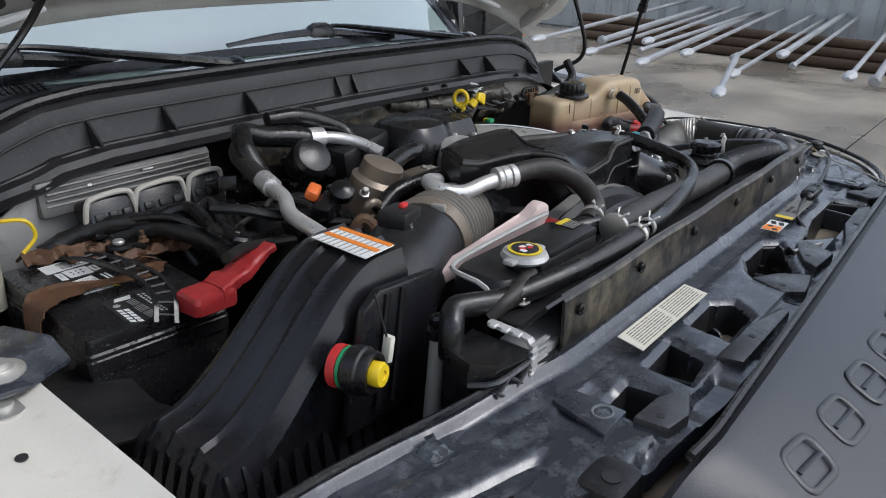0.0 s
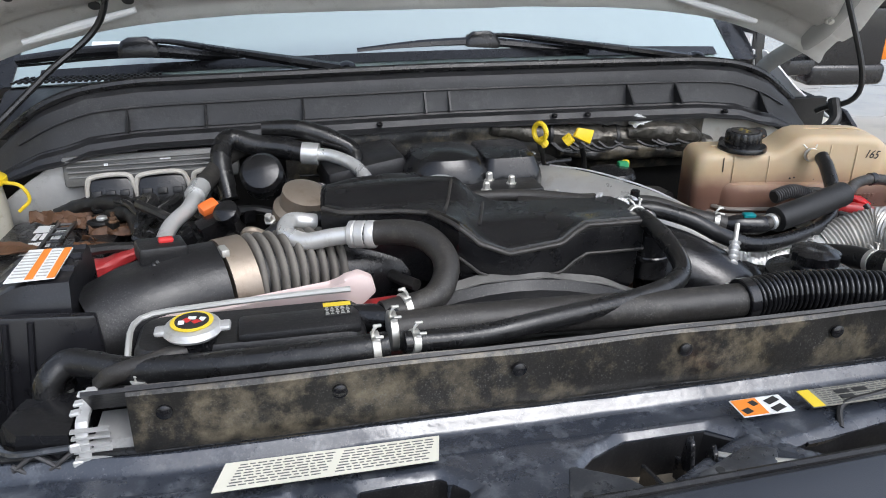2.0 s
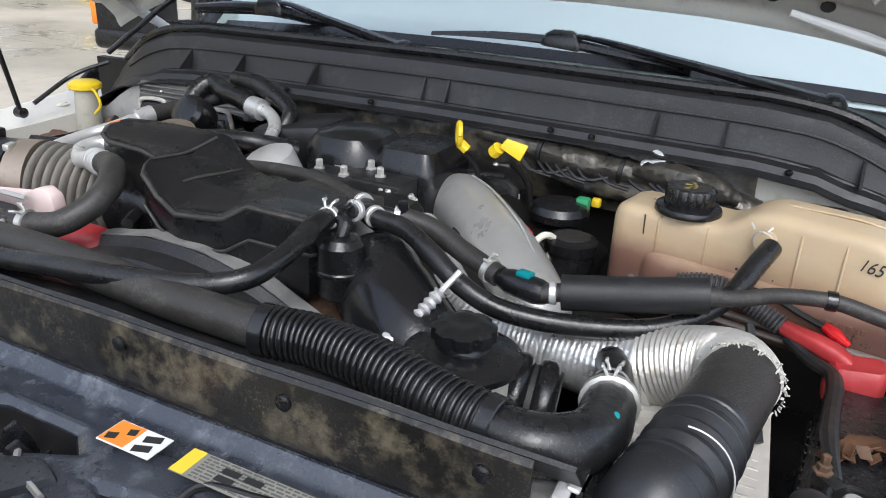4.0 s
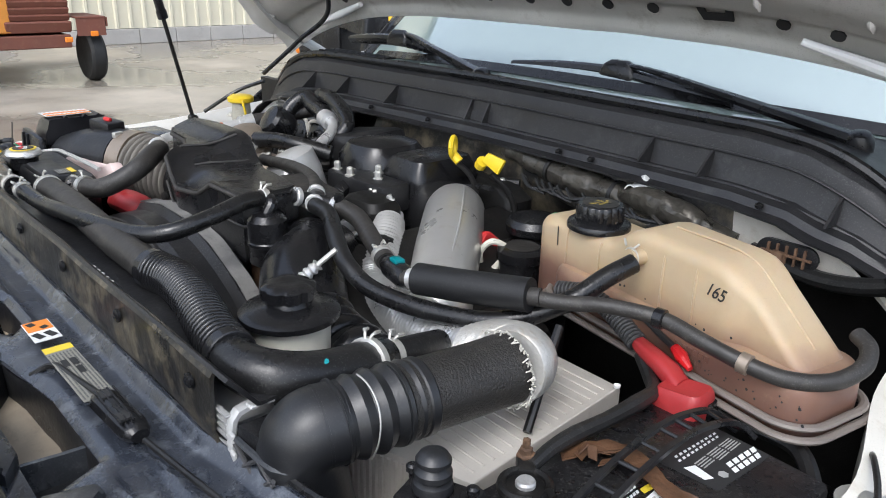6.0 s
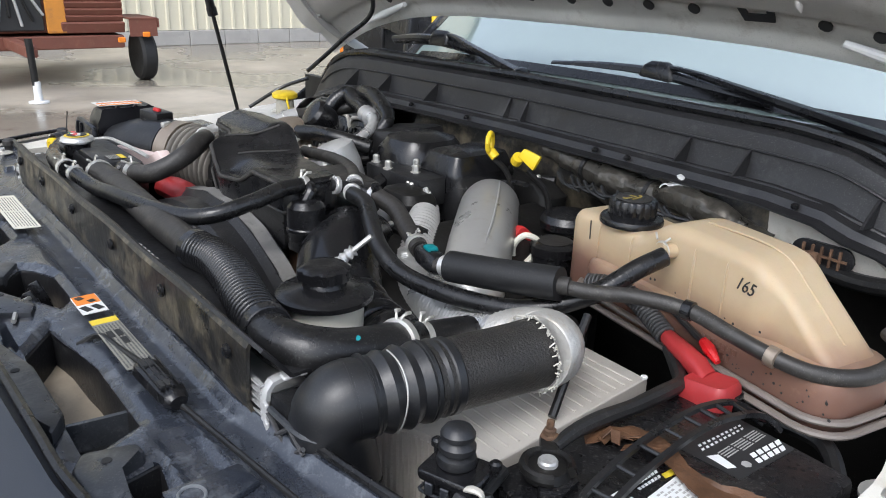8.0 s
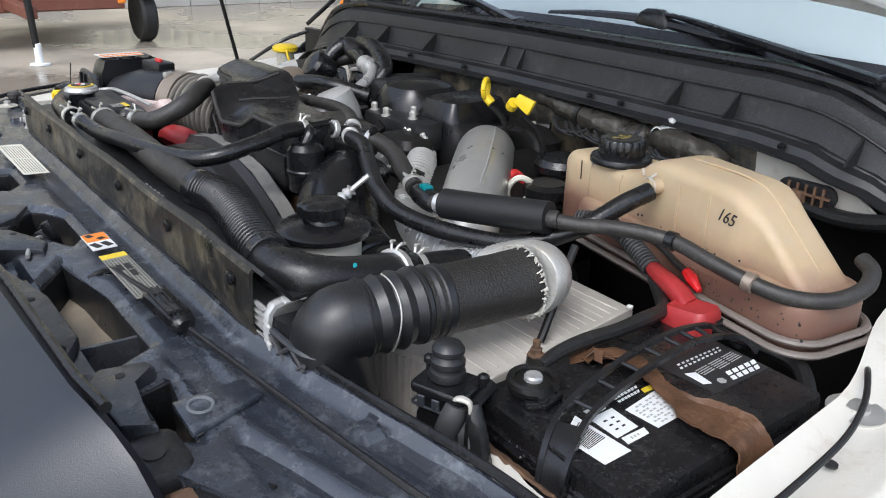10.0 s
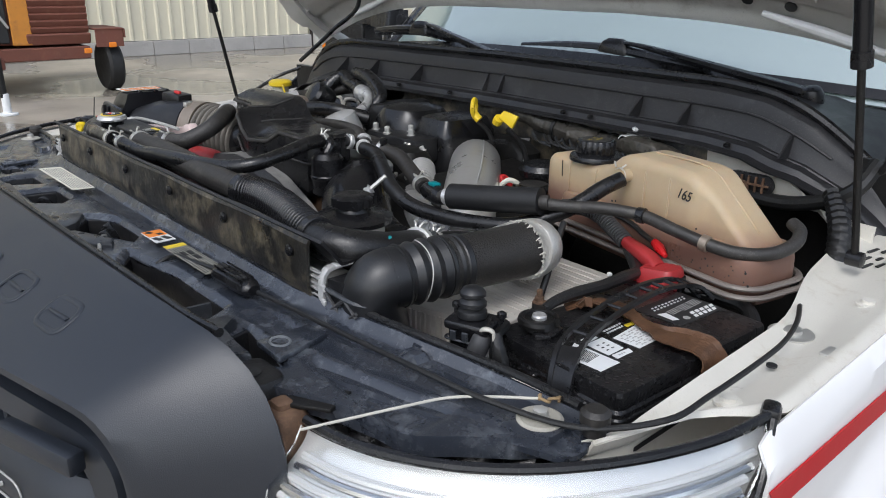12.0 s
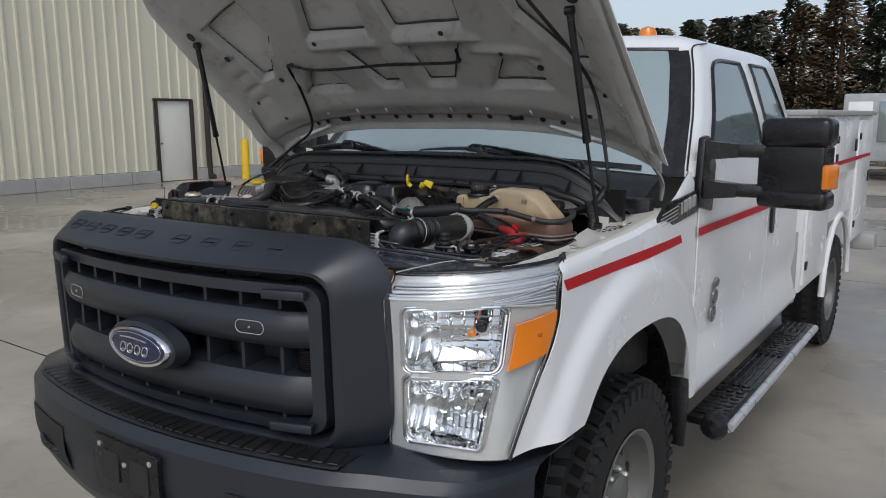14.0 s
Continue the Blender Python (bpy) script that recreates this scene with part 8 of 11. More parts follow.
# ---- plenum cover in the middle ----
pl = thing("plenum_cover", (-0.04, 0.69, 1.33), "black moulded resonator box over the engine", "engine cover")
outline = [(-0.262, 0.705), (-0.235, 0.690), (-0.165, 0.682), (-0.128, 0.668), (-0.112, 0.640), (-0.098, 0.620), (-0.06, 0.612), (-0.035, 0.606), (0.03, 0.606), (0.055, 0.612), (0.10, 0.614), (0.150, 0.618), (0.158, 0.632), (0.156, 0.690), (0.148, 0.705), (0.060, 0.722), (0.010, 0.728), (-0.02, 0.742), (-0.10, 0.757), (-0.20, 0.758), (-0.258, 0.745)]
def plenum_z(x, y):
    """Height of the resonator's upper face: a high block on the passenger's side, a slanting step, and a lower part with a dipping front."""
    high = 1.441 + 0.014 * smooth01((y - 0.69) / 0.05)
    front = curve1(x, [(-0.12, 1.434), (-0.10, 1.430), (-0.075, 1.415), (-0.036, 1.401), (0.036, 1.409), (0.068, 1.429), (0.16, 1.426)])
    back = curve1(x, [(-0.12, 1.425), (-0.03, 1.418), (0.16, 1.424)])
    low = front + (back - front) * smooth01((y - 0.615) / 0.05)
    xs = -0.118 + 0.32 * (y - 0.636)
    return high + (low - high) * smooth01((x - xs) / 0.055)


fine = []
for (ax, ay), (bx, by) in zip(outline, outline[1:] + outline[:1]):
    fine += [(ax + (bx - ax) * t / 3, ay + (by - ay) * t / 3) for t in range(3)]
rings = []
cx, cy = -0.045, 0.685
for k, dz in ((0.93, -0.105), (0.97, -0.095), (0.975, -0.05), (1.0, -0.045), (1.0, -0.018), (0.99, -0.006), (0.965, 0.0), (0.90, 0.0), (0.82, 0.0), (0.74, 0.0), (0.66, 0.0), (0.58, 0.0), (0.50, 0.0), (0.42, 0.0), (0.34, 0.0), (0.26, 0.0), (0.18, 0.0), (0.10, 0.0), (0.04, 0.0)):
    at = [(cx + (x - cx) * k, cy + (y - cy) * k) for x, y in fine]
    rings.append([Vector((x, y, plenum_z(*(q if k > 0.96 else (x, y))) + dz)) for (x, y), q in zip(at, fine)])
bm = bmesh.new()
loft(bm, rings)
shell = part("shell", bm, M_BLACK, pl, sharp=0.7)

bm = bmesh.new()
tube(bm, [rings[3][i] + Vector((0, -0.002, 0)) for i in range(6, 38)], 0.0022, 8, 1)
part("front_bead", bm, M_RUBBER_DUSTY, shell)
bm = bmesh.new()
tube(bm, [rings[5][i] + Vector((0, -0.001, 0)) for i in range(0, 38)], 0.0034, 10, 1)
part("edge_bead", bm, M_RUBBER_DUSTY, shell)
for off in (0.004, 0.050):
    bm = bmesh.new()
    tube(bm, [(-0.118 + off + 0.32 * (y - 0.636), y, plenum_z(-0.118 + off + 0.32 * (y - 0.636), y) + 0.0004) for y in (0.650, 0.670, 0.69, 0.71, 0.735)], 0.0022, 8, 3)
    part("step_ridge", bm, M_RUBBER_DUSTY, shell)

bm = bmesh.new()
box(bm, (-0.20, 0.700, 1.428), (0.065, 0.012, 0.012), bev=0.003)
part("clip_slot", bm, M_BLACK_DUSTY, shell)
bm = bmesh.new()
tube(bm, [rings[5][i] + Vector((0, 0.001, 0.0005)) for i in list(range(36, 63)) + [0, 1]], 0.0024, 8, 1)
part("back_bead", bm, M_BLACK, shell)


bm = bmesh.new()
prism(bm, [(0, 0), (0.12, -0.01), (0.13, 0.035), (0.01, 0.05)], 0.02, Matrix.Translation((0.02, 0.742, 1.385)), bev=0.003)
part("dusty_bracket", bm, M_RUBBER_DUSTY, pl)
# small catch can at its corner
cc = thing("catch_can", (0.170, 0.632, 1.33), "small black plastic separator can", "canister")
bm = bmesh.new()
lathe(bm, [(0.018, 0), (0.026, 0.006), (0.027, 0.03), (0.0285, 0.032), (0.0285, 0.036), (0.027, 0.038), (0.027, 0.066), (0.020, 0.074), (0.008, 0.076)], (0.174, 0.640, 1.328), n=22)
part("can", bm, M_BLACK, cc)
bm = bmesh.new()
tube(bm, [(0.174, 0.640, 1.40), (0.172, 0.650, 1.415), (0.150, 0.655, 1.418)], 0.008, 10, 4)
part("spout", bm, M_BLACK, cc)

# hoses at the front
hose("bypass_hose", [(-0.268, 0.742, 1.405), (-0.300, 0.735, 1.412), (-0.308, 0.705, 1.408), (-0.285, 0.682, 1.403), (-0.250, 0.668, 1.412), (-0.222, 0.658, 1.417)], 0.0115, M_ALLOY, "curved bare aluminium pipe into the resonator", "pipe")
hose("upper_coolant_hose", [(-0.218, 0.655, 1.417), (-0.18, 0.642, 1.423), (-0.146, 0.618, 1.425), (-0.126, 0.588, 1.413), (-0.128, 0.558, 1.397), (-0.152, 0.530, 1.382), (-0.21, 0.512, 1.378)], [0.0155, 0.016, 0.0165, 0.016, 0.0155, 0.0155, 0.016], M_RUBBER_DUSTY, "thick bent dusty coolant hose", clamps=(0.93,))
bm = bmesh.new()
lathe(bm, [(0.0140, -0.018), (0.0172, -0.016), (0.0175, -0.010), (0.0160, -0.008), (0.0175, -0.006), (0.0175, 0.004), (0.0160, 0.006), (0.0178, 0.008), (0.0178, 0.016), (0.0165, 0.018)], (-0.214, 0.6555, 1.4175), (0.9, -0.40, 0.08), 24)
solo("hose_ferrule", bm, M_ALLOY_DULL, "crimped aluminium ferrule joining pipe and coolant hose", "ferrule")
hose("overflow_line", [(-0.557, 0.487, 1.320), (-0.553, 0.490, 1.352), (-0.535, 0.500, 1.366), (-0.510, 0.492, 1.366), (-0.47, 0.472, 1.366), (-0.381, 0.445, 1.377), (-0.267, 0.430, 1.386), (-0.215, 0.428, 1.389)], 0.0145, M_RUBBER, "black rubber vent hose along the radiator", clamps=(0.97,))
hose("vent_line", [(-0.200, 0.430, 1.389), (-0.12, 0.440, 1.382), (-0.048, 0.448, 1.386), (0.05, 0.466, 1.388), (0.115, 0.486, 1.390), (0.152, 0.516, 1.396), (0.160, 0.57, 1.408), (0.155, 0.62, 1.418), (0.152, 0.66, 1.416)], 0.0115, M_RUBBER, "thin black rubber vent hose with white paint marks", clamps=(0.02, 0.98))
hose("lower_radiator_hose", [(-0.205, 0.472, 1.380), (-0.12, 0.474, 1.380), (0.0, 0.470, 1.379), (0.10, 0.467, 1.376), (0.205, 0.468, 1.374)], 0.020, M_RUBBER_DUSTY, "long dusty radiator hose over the shroud", clamps=(0.03,))
rs = thing("ribbed_hose_sleeve", (0.32, 0.464, 1.35), "black corrugated sleeve over the radiator hose", "hose")
ribbed("sleeve", [(0.215, 0.469, 1.374), (0.26, 0.474, 1.375), (0.33, 0.464, 1.376), (0.40, 0.450, 1.372), (0.445, 0.445, 1.368)], 0.0250, 0.0045, 34, M_INK_SHADE, M_CONDUIT_GLOSS, rs, n=20, flatness=0.36)
for q, d in (((0.208, 0.4688, 1.374), (1, 0.1, 0)), ((0.441, 0.4455, 1.3685), (1, -0.1, -0.05))):
    bm = bmesh.new()
    lathe(bm, [(0.0240, -0.007), (0.0252, -0.006), (0.0252, 0.006), (0.0240, 0.007)], q, d, 24)
    part("end_band", bm, M_CONDUIT_GLOSS, rs)
re_ = hose("radiator_elbow_hose", [(0.435, 0.444, 1.366), (0.475, 0.446, 1.364), (0.503, 0.468, 1.360), (0.512, 0.505, 1.352), (0.508, 0.55, 1.345), (0.500, 0.588, 1.338)], [0.023, 0.0245, 0.025, 0.025, 0.024, 0.021], M_RUBBER, "smooth black radiator hose elbow with blue paint dots", clamps=(0.86,))
for q, n_ in (((0.508, 0.452, 1.379), (0.4, -0.6, 0.7)), ((0.524, 0.500, 1.374), (0.3, -0.3, 0.9))):
    bm = bmesh.new()
    lathe(bm, [(0.0032, 0.0), (0.0032, 0.0008), (0.0016, 0.001)], q, n_, 8)
    part("paint_dot", bm, M_TEAL, re_)
hose("radiator_outlet", [(0.500, 0.585, 1.338), (0.495, 0.63, 1.330), (0.48, 0.68, 1.315)], 0.017, M_RUBBER, "black rubber outlet hose", clamps=(0.15,))

# engine rear: black oil filter housing and covers
oc = thing("oil_filler_housing", (0.0, 1.0, 1.30), "black plastic crankcase housing with bolts", "engine cover")
bm = bmesh.new()
loft(bm, [[Vector((-0.035 + px * k, 1.00 + py * k, z)) for px, py in rounded(0.15, 0.16, 0.06, 6)] for k, z in ((1.0, 1.28), (1.0, 1.36), (0.95, 1.395), (0.75, 1.417), (0.4, 1.425))])
part("dome", bm, M_BLACK, oc)
bm = bmesh.new()
loft(bm, [[Vector((0.075 + px * k, 1.02 + py * k, z)) for px, py in rounded(0.11, 0.15, 0.02, 4)] for k, z in ((1.0, 1.28), (1.0, 1.375), (0.97, 1.385), (0.8, 1.41), (0.5, 1.415))])
part("square_cover", bm, M_BLACK, oc)
bm = bmesh.new()
box(bm, (0.03, 0.915, 1.355), (0.16, 0.06, 0.05), bev=0.006)
part("bolted_flange", bm, M_BLACK_DUSTY, oc)
bm = bmesh.new()
box(bm, (0.03, 0.905, 1.322), (0.17, 0.05, 0.022), bev=0.006)
part("alloy_flange", bm, M_ALLOY_DULL, oc)
for x, y in ((-0.037, 0.90), (0.012, 0.892), (0.061, 0.915), (-0.02, 0.93), (0.03, 0.94)):
    bolt(oc, (x, y, 1.378), (0, 0, 1), 0.006, 0.014)
bm = bmesh.new()
box(bm, (-0.17, 1.05, 1.37), (0.14, 0.13, 0.075), turned(0, -8, 6), bev=0.014)
part("side_cover", bm, M_BLACK_DUSTY, oc)
bm = bmesh.new()
lathe(bm, [(0.035, -0.05), (0.042, 0.0), (0.040, 0.035), (0.028, 0.042)], (-0.075, 0.845, 1.372), (-0.2, -0.3, 0.9), 20)
part("alloy_neck", bm, M_ALLOY_DULL, oc)

# dipsticks
for (x, y, z), flip in (((0.141, 1.012, 1.437), 0), ((0.224, 1.02, 1.425), 1)):
    d = thing("dipstick", (x, y, z - 0.10), "yellow plastic dipstick handle", "dipstick")
    bm = bmesh.new()
    if not flip:
        ring = [Vector((x + 0.013 * math.cos(a) * 0.55, y - 0.012 * math.cos(a), z + 0.016 * math.sin(a))) for a in [2 * math.pi * k / 18 for k in range(18)]]
        tube(bm, ring + ring[:1], 0.0045, 8, 1)
        tube(bm, [(x + 0.002, y, z - 0.014), (x + 0.012, y + 0.004, z - 0.024)], 0.008, 10, 2)
    else:
        prism(bm, [(-0.020, 0.002), (0.016, -0.010), (0.022, 0.016), (-0.012, 0.018)], 0.008, Matrix.Translation((x, y + 0.004, z - 0.006)) @ turned(80, 10, 10), bev=0.002)
        tube(bm, [(x - 0.02, y, z - 0.002), (x - 0.03, y + 0.004, z - 0.012)], 0.010, 10, 2)
    part("handle", bm, M_YELLOW, d)
    bm = bmesh.new()
    tube(bm, [(x, y, z - 0.02), (x + 0.02, y + 0.03, z - 0.06), (x + 0.03, y + 0.04, z - 0.14)], 0.005, 8, 5)
    part("tube", bm, M_DARK, d)

# big silver charge pipe and the foil-wrapped pipe
sp = thing("charge_pipe", (0.25, 0.90, 1.24), "wide dull silver aluminium charge pipe", "pipe")
bm = bmesh.new()
tube(bm, [(0.115, 1.055, 1.30), (0.150, 1.012, 1.322), (0.205, 0.955, 1.325), (0.28, 0.875, 1.315), (0.345, 0.805, 1.295), (0.38, 0.77, 1.26)], [0.048, 0.0515, 0.051, 0.050, 0.047, 0.042], 32, 8)
part("pipe", bm, M_PIPE_SILVER, sp)
bm = bmesh.new()
tube(bm, [(0.165, 1.018, 1.3735), (0.222, 0.962, 1.3760), (0.295, 0.884, 1.3645), (0.352, 0.812, 1.342)], 0.0016, 6, 6)
part("weld_line", bm, M_ALLOY, sp)
fo = thing("exhaust_heat_wrap", (0.35, 0.76, 1.25), "silver foil heat-wrapped pipe with frayed end", "pipe")
bm = bmesh.new()
tube(bm, [(0.240, 0.775, 1.300), (0.262, 0.758, 1.290), (0.31, 0.742, 1.285), (0.38, 0.735, 1.284), (0.46, 0.722, 1.286), (0.525, 0.716, 1.298)], [0.034, 0.036, 0.038, 0.039, 0.041, 0.042], 30, 14, rib=(44, 0.0010))
part("foil_sleeve", bm, M_FOIL, fo)
bm = bmesh.new()
tube(bm, [(0.160, 0.862, 1.340), (0.182, 0.838, 1.327), (0.215, 0.800, 1.308), (0.245, 0.772, 1.296)], [0.024, 0.031, 0.034, 0.0345], 30, 10, rib=(16, 0.0016))
part("ribbed_neck", bm, M_FOIL_DULL, fo, "finely ribbed foil neck")
bm = bmesh.new()
tube(bm, [(0.515, 0.716, 1.300), (0.552, 0.710, 1.318), (0.590, 0.694, 1.334), (0.604, 0.660, 1.343)], [0.042, 0.0415, 0.041, 0.0400], 30, 12, rib=(20, 0.0022))
part("foil_cuff", bm, M_FOIL_CUFF, fo, "crinkled foil cuff with frayed edge")
bm = bmesh.new()
for k in range(110):
    a = 2 * math.pi * (k + 0.8 * rnd.random()) / 110
    c = Vector((0.604, 0.660, 1.343)) + Vector((math.cos(a) * 0.0395, -0.1 * math.cos(a) * 0.03, math.sin(a) * 0.0395))
    tube(bm, [c, c + Vector((rnd.uniform(-0.004, 0.004), -0.001 - 0.005 * rnd.random(), rnd.uniform(-0.005, 0.005)))], 0.0009, 4, 1)
part("frayed_threads", bm, M_ROD, fo)
tagged(fo.children[-1], kind="stuff")

# intercooler boot: black elbow, clamp rings and long rubber sleeve
bo = thing("charge_air_boot", (0.60, 0.52, 1.18), "black charge air elbow with rings and a rubber sleeve", "intake boot")
bm = bmesh.new()
tube(bm, [(0.556, 0.470, 1.22), (0.556, 0.456, 1.285), (0.559, 0.447, 1.320), (0.567, 0.455, 1.341), (0.576, 0.482, 1.344)], [0.036, 0.0375, 0.0375, 0.0375, 0.037], 26, 6)
part("elbow", bm, M_SATIN, bo)
bm = bmesh.new()
tube(bm, [(0.574, 0.474, 1.344), (0.580, 0.505, 1.345), (0.586, 0.545, 1.345)], [0.0385, 0.040, 0.0385], 28, 4, rib=(4, 0.004))
part("ringed_cuff", bm, M_SATIN, bo)
bm = bmesh.new()
tube(bm, [(0.585, 0.535, 1.345), (0.590, 0.57, 1.344), (0.598, 0.625, 1.343), (0.603, 0.664, 1.343)], [0.0370, 0.0358, 0.036, 0.0365], 26, 5)
part("rubber_sleeve", bm, M_KNIT, bo, "black knitted rubber sleeve")
for q, d, r_, w in (((0.5695, 0.462, 1.343), (0.30, 1, 0.10), 0.0378, 0.002), ((0.573, 0.476, 1.3445), (0.22, 1, 0.06), 0.0385, 0.002), ((0.584, 0.532, 1.345), (0.15, 1, 0), 0.0395, 0.003), ((0.588, 0.556, 1.3445), (0.15, 1, 0), 0.0378, 0.006)):
    bm = bmesh.new()
    lathe(bm, [(r_ - 0.002, -w), (r_, -w * 0.6), (r_, w * 0.6), (r_ - 0.002, w)], q, d, 32)
    part("moulded_band", bm, M_SATIN, bo)
bm = bmesh.new()
wc, wd = Vector((0.578, 0.497, 1.345)), Vector((0.18, 1, 0.02)).normalized()
wu = wd.cross(Vector((0, 0, 1))).normalized()
tube(bm, [wc + (wu * math.cos(radians(a)) + wd.cross(wu) * -math.sin(radians(a))) * 0.0410 + wd * 0.004 * math.sin(radians(a * 2)) for a in range(-40, 91, 10)], 0.0008, 6, 2)
part("wire_clip", bm, M_ZINC, bo)

for i in range(3):
    bm = bmesh.new()
    lathe(bm, [(0.0365, -0.004), (0.0395, -0.002), (0.0395, 0.002), (0.0365, 0.004)], (0.5565, 0.460, 1.255 - 0.020 * i), (0, 0.1, 1), 28)
    part("mould_ring", bm, M_BLACK, bo)

# grey corrugated shield beside the battery
sd = thing("cooler_shield", (0.62, 0.66, 1.12), "grey ribbed heat shield box, water-stained", "heat shield")
bm = bmesh.new()
SH = [(0.495, 0.530), (0.548, 0.540), (0.650, 0.572), (0.634, 0.822), (0.495, 0.826)]
cxs, cys = 0.57, 0.69
loft(bm, [[Vector((cxs + (x - cxs) * k, cys + (y - cys) * k, z)) for x, y in SH] for k, z in ((1.0, 1.10), (1.0, 1.270), (0.992, 1.274), (0.975, 1.275))])
part("box", bm, M_SHIELD, sd)
for i in range(16):
    bm = bmesh.new()
    y = 0.585 + 0.0145 * i
    tube(bm, [(0.500, y + 0.002 * (i % 3), 1.2748), (0.638 - 0.012 * (i / 16), y, 1.2748)], 0.0016, 6, 1)
    part("corrugation", bm, M_SHIELD, sd)
for i in range(20):
    bm = bmesh.new()
    t = (i + 0.5) / 20
    x, y = (0.495 + 0.053 * t * 3, 0.530 + 0.010 * t * 3) if t < 1 / 3 else (0.548 + 0.102 * (t - 1 / 3) * 1.5, 0.540 + 0.032 * (t - 1 / 3) * 1.5)
    tube(bm, [(x, y - 0.001, 1.268), (x, y - 0.001, 1.11)], 0.0022, 6, 1)
    part("front_corrugation", bm, M_SHIELD, sd)
bm = bmesh.new()
lathe(bm, [(0.002, 0), (0.004, 0.001), (0.004, 0.004), (0.002, 0.005)], (0.634, 0.815, 1.276), n=10)
part("white_plug", bm, M_LABEL, sd)

# power steering reservoir
ps = thing("power_steering_reservoir", (0.362, 0.552, 1.27), "translucent fluid reservoir with black knobbed cap", "reservoir")
bm = bmesh.new()
lathe(bm, [(0.034, 0), (0.044, 0.012), (0.046, 0.07), (0.044, 0.078)], (0.366, 0.556, 1.270), n=28)
part("pot", bm, M_LABEL_CREAM, ps)
bm = bmesh.new()
lathe(bm, [(0.050, 0), (0.057, 0.003), (0.057, 0.009), (0.050, 0.013), (0.030, 0.016), (0.026, 0.018), (0.024, 0.024), (0.022, 0.026)], (0.366, 0.556, 1.345), n=32)
part("lid", bm, M_BLACK, ps)
bm = bmesh.new()
lathe(bm, [(0.024, 0), (0.031, 0.002), (0.031, 0.014), (0.024, 0.018), (0.014, 0.019), (0.004, 0.017)], (0.366, 0.556, 1.369), n=32, wob=(4, -0.12))
part("knob", bm, M_BLACK, ps)

# turbo inlet elbow with spring bolt clamp and bellows
te = thing("turbo_inlet_elbow", (0.26, 0.65, 1.22), "black rubber inlet elbow with bolted band and bellows", "intake elbow")
bm = bmesh.new()
tube(bm, [(0.165, 0.750, 1.315), (0.185, 0.705, 1.330), (0.225, 0.662, 1.322), (0.275, 0.632, 1.298), (0.305, 0.620, 1.275)], [0.046, 0.054, 0.058, 0.057, 0.053], 26, 6)
part("elbow", bm, M_BLACK, te)
ribbed("bellows", [(0.300, 0.628, 1.290), (0.345, 0.622, 1.280), (0.39, 0.622, 1.276), (0.44, 0.632, 1.27)], [0.053, 0.051, 0.050, 0.048], 0.008, 5, M_INK_SHADE, M_BLACK, te, "", 30, 0.44)
bm = bmesh.new()
lathe(bm, [(0.054, -0.011), (0.056, -0.008), (0.056, 0.008), (0.054, 0.011)], (0.300, 0.622, 1.280), (0.85, -0.3, -0.5), 30)
part("band", bm, M_ALLOY, te)
bm = bmesh.new()
lathe(bm, [(0.007, 0), (0.007, 0.004), (0.004, 0.006)], (0.246, 0.628, 1.352), (0, -0.6, 0.8), 12)
part("stud", bm, M_BLACK, te)
bm = bmesh.new()
a, b = Vector((0.272, 0.592, 1.322)), Vector((0.314, 0.656, 1.387))
tube(bm, [a, b], 0.0035, 8, 2)
tb_ = part("clamp_bolt", bm, M_ZINC, te, "long spring-loaded clamp bolt")
bm = bmesh.new()
tube(bm, [a.lerp(b, 0.12), a.lerp(b, 0.70)], 0.0085, 12, 3, rib=(7, 0.0028))
part("spring", bm, M_ALLOY, tb_)
bm = bmesh.new()
box(bm, a, (0.026, 0.012, 0.020), turned(30, 0, 30), bev=0.003)
part("clamp_lug", bm, M_ALLOY, tb_)

# heater hoses from the tee
ht = thing("tee_connector", (0.156, 0.722, 1.38), "three-way hose connector with clips", "hose connector")
bm = bmesh.new()
tube(bm, [(0.135, 0.745, 1.405), (0.178, 0.712, 1.400)], 0.009, 12, 2)
tube(bm, [(0.156, 0.728, 1.402), (0.200, 0.745, 1.396)], 0.009, 12, 2)
tube(bm, [(0.156, 0.728, 1.402), (0.153, 0.69, 1.412)], 0.009, 12, 2)
part("tee", bm, M_BLACK_DUSTY, ht)
for p, d in (((0.140, 0.741, 1.404), (0.8, -0.6, 0)), ((0.172, 0.717, 1.401), (0.8, -0.6, 0)), ((0.190, 0.741, 1.397), (0.9, 0.35, 0)), ((0.1535, 0.70, 1.41), (0, 1, -0.2))):
    bm = bmesh.new()
    lathe(bm, [(0.0125, -0.004), (0.0135, -0.003), (0.0135, 0.003), (0.0125, 0.004)], p, d, 16)
    part("clip", bm, M_ALLOY, ht)
bm = bmesh.new()
lathe(bm, [(0.007, 0), (0.007, 0.014), (0.004, 0.016)], (0.196, 0.742, 1.402), (0, 0, 1), 10)
part("bleed_cap", bm, M_BLACK, ht)
hose("heater_return_hose", [(0.175, 0.715, 1.400), (0.215, 0.712, 1.396), (0.262, 0.690, 1.384), (0.305, 0.676, 1.362), (0.36, 0.678, 1.342), (0.44, 0.700, 1.336), (0.52, 0.733, 1.342), (0.57, 0.785, 1.366), (0.592, 0.835, 1.393), (0.603, 0.868, 1.405)], 0.0118, M_RUBBER, "smooth black heater hose to the tank")
hose("heater_feed_hose", [(0.195, 0.745, 1.396), (0.235, 0.748, 1.388), (0.285, 0.735, 1.372), (0.335, 0.718, 1.362)], 0.013, M_RUBBER_DUSTY, "dusty black heater hose with a clip", clamps=(0.93,))
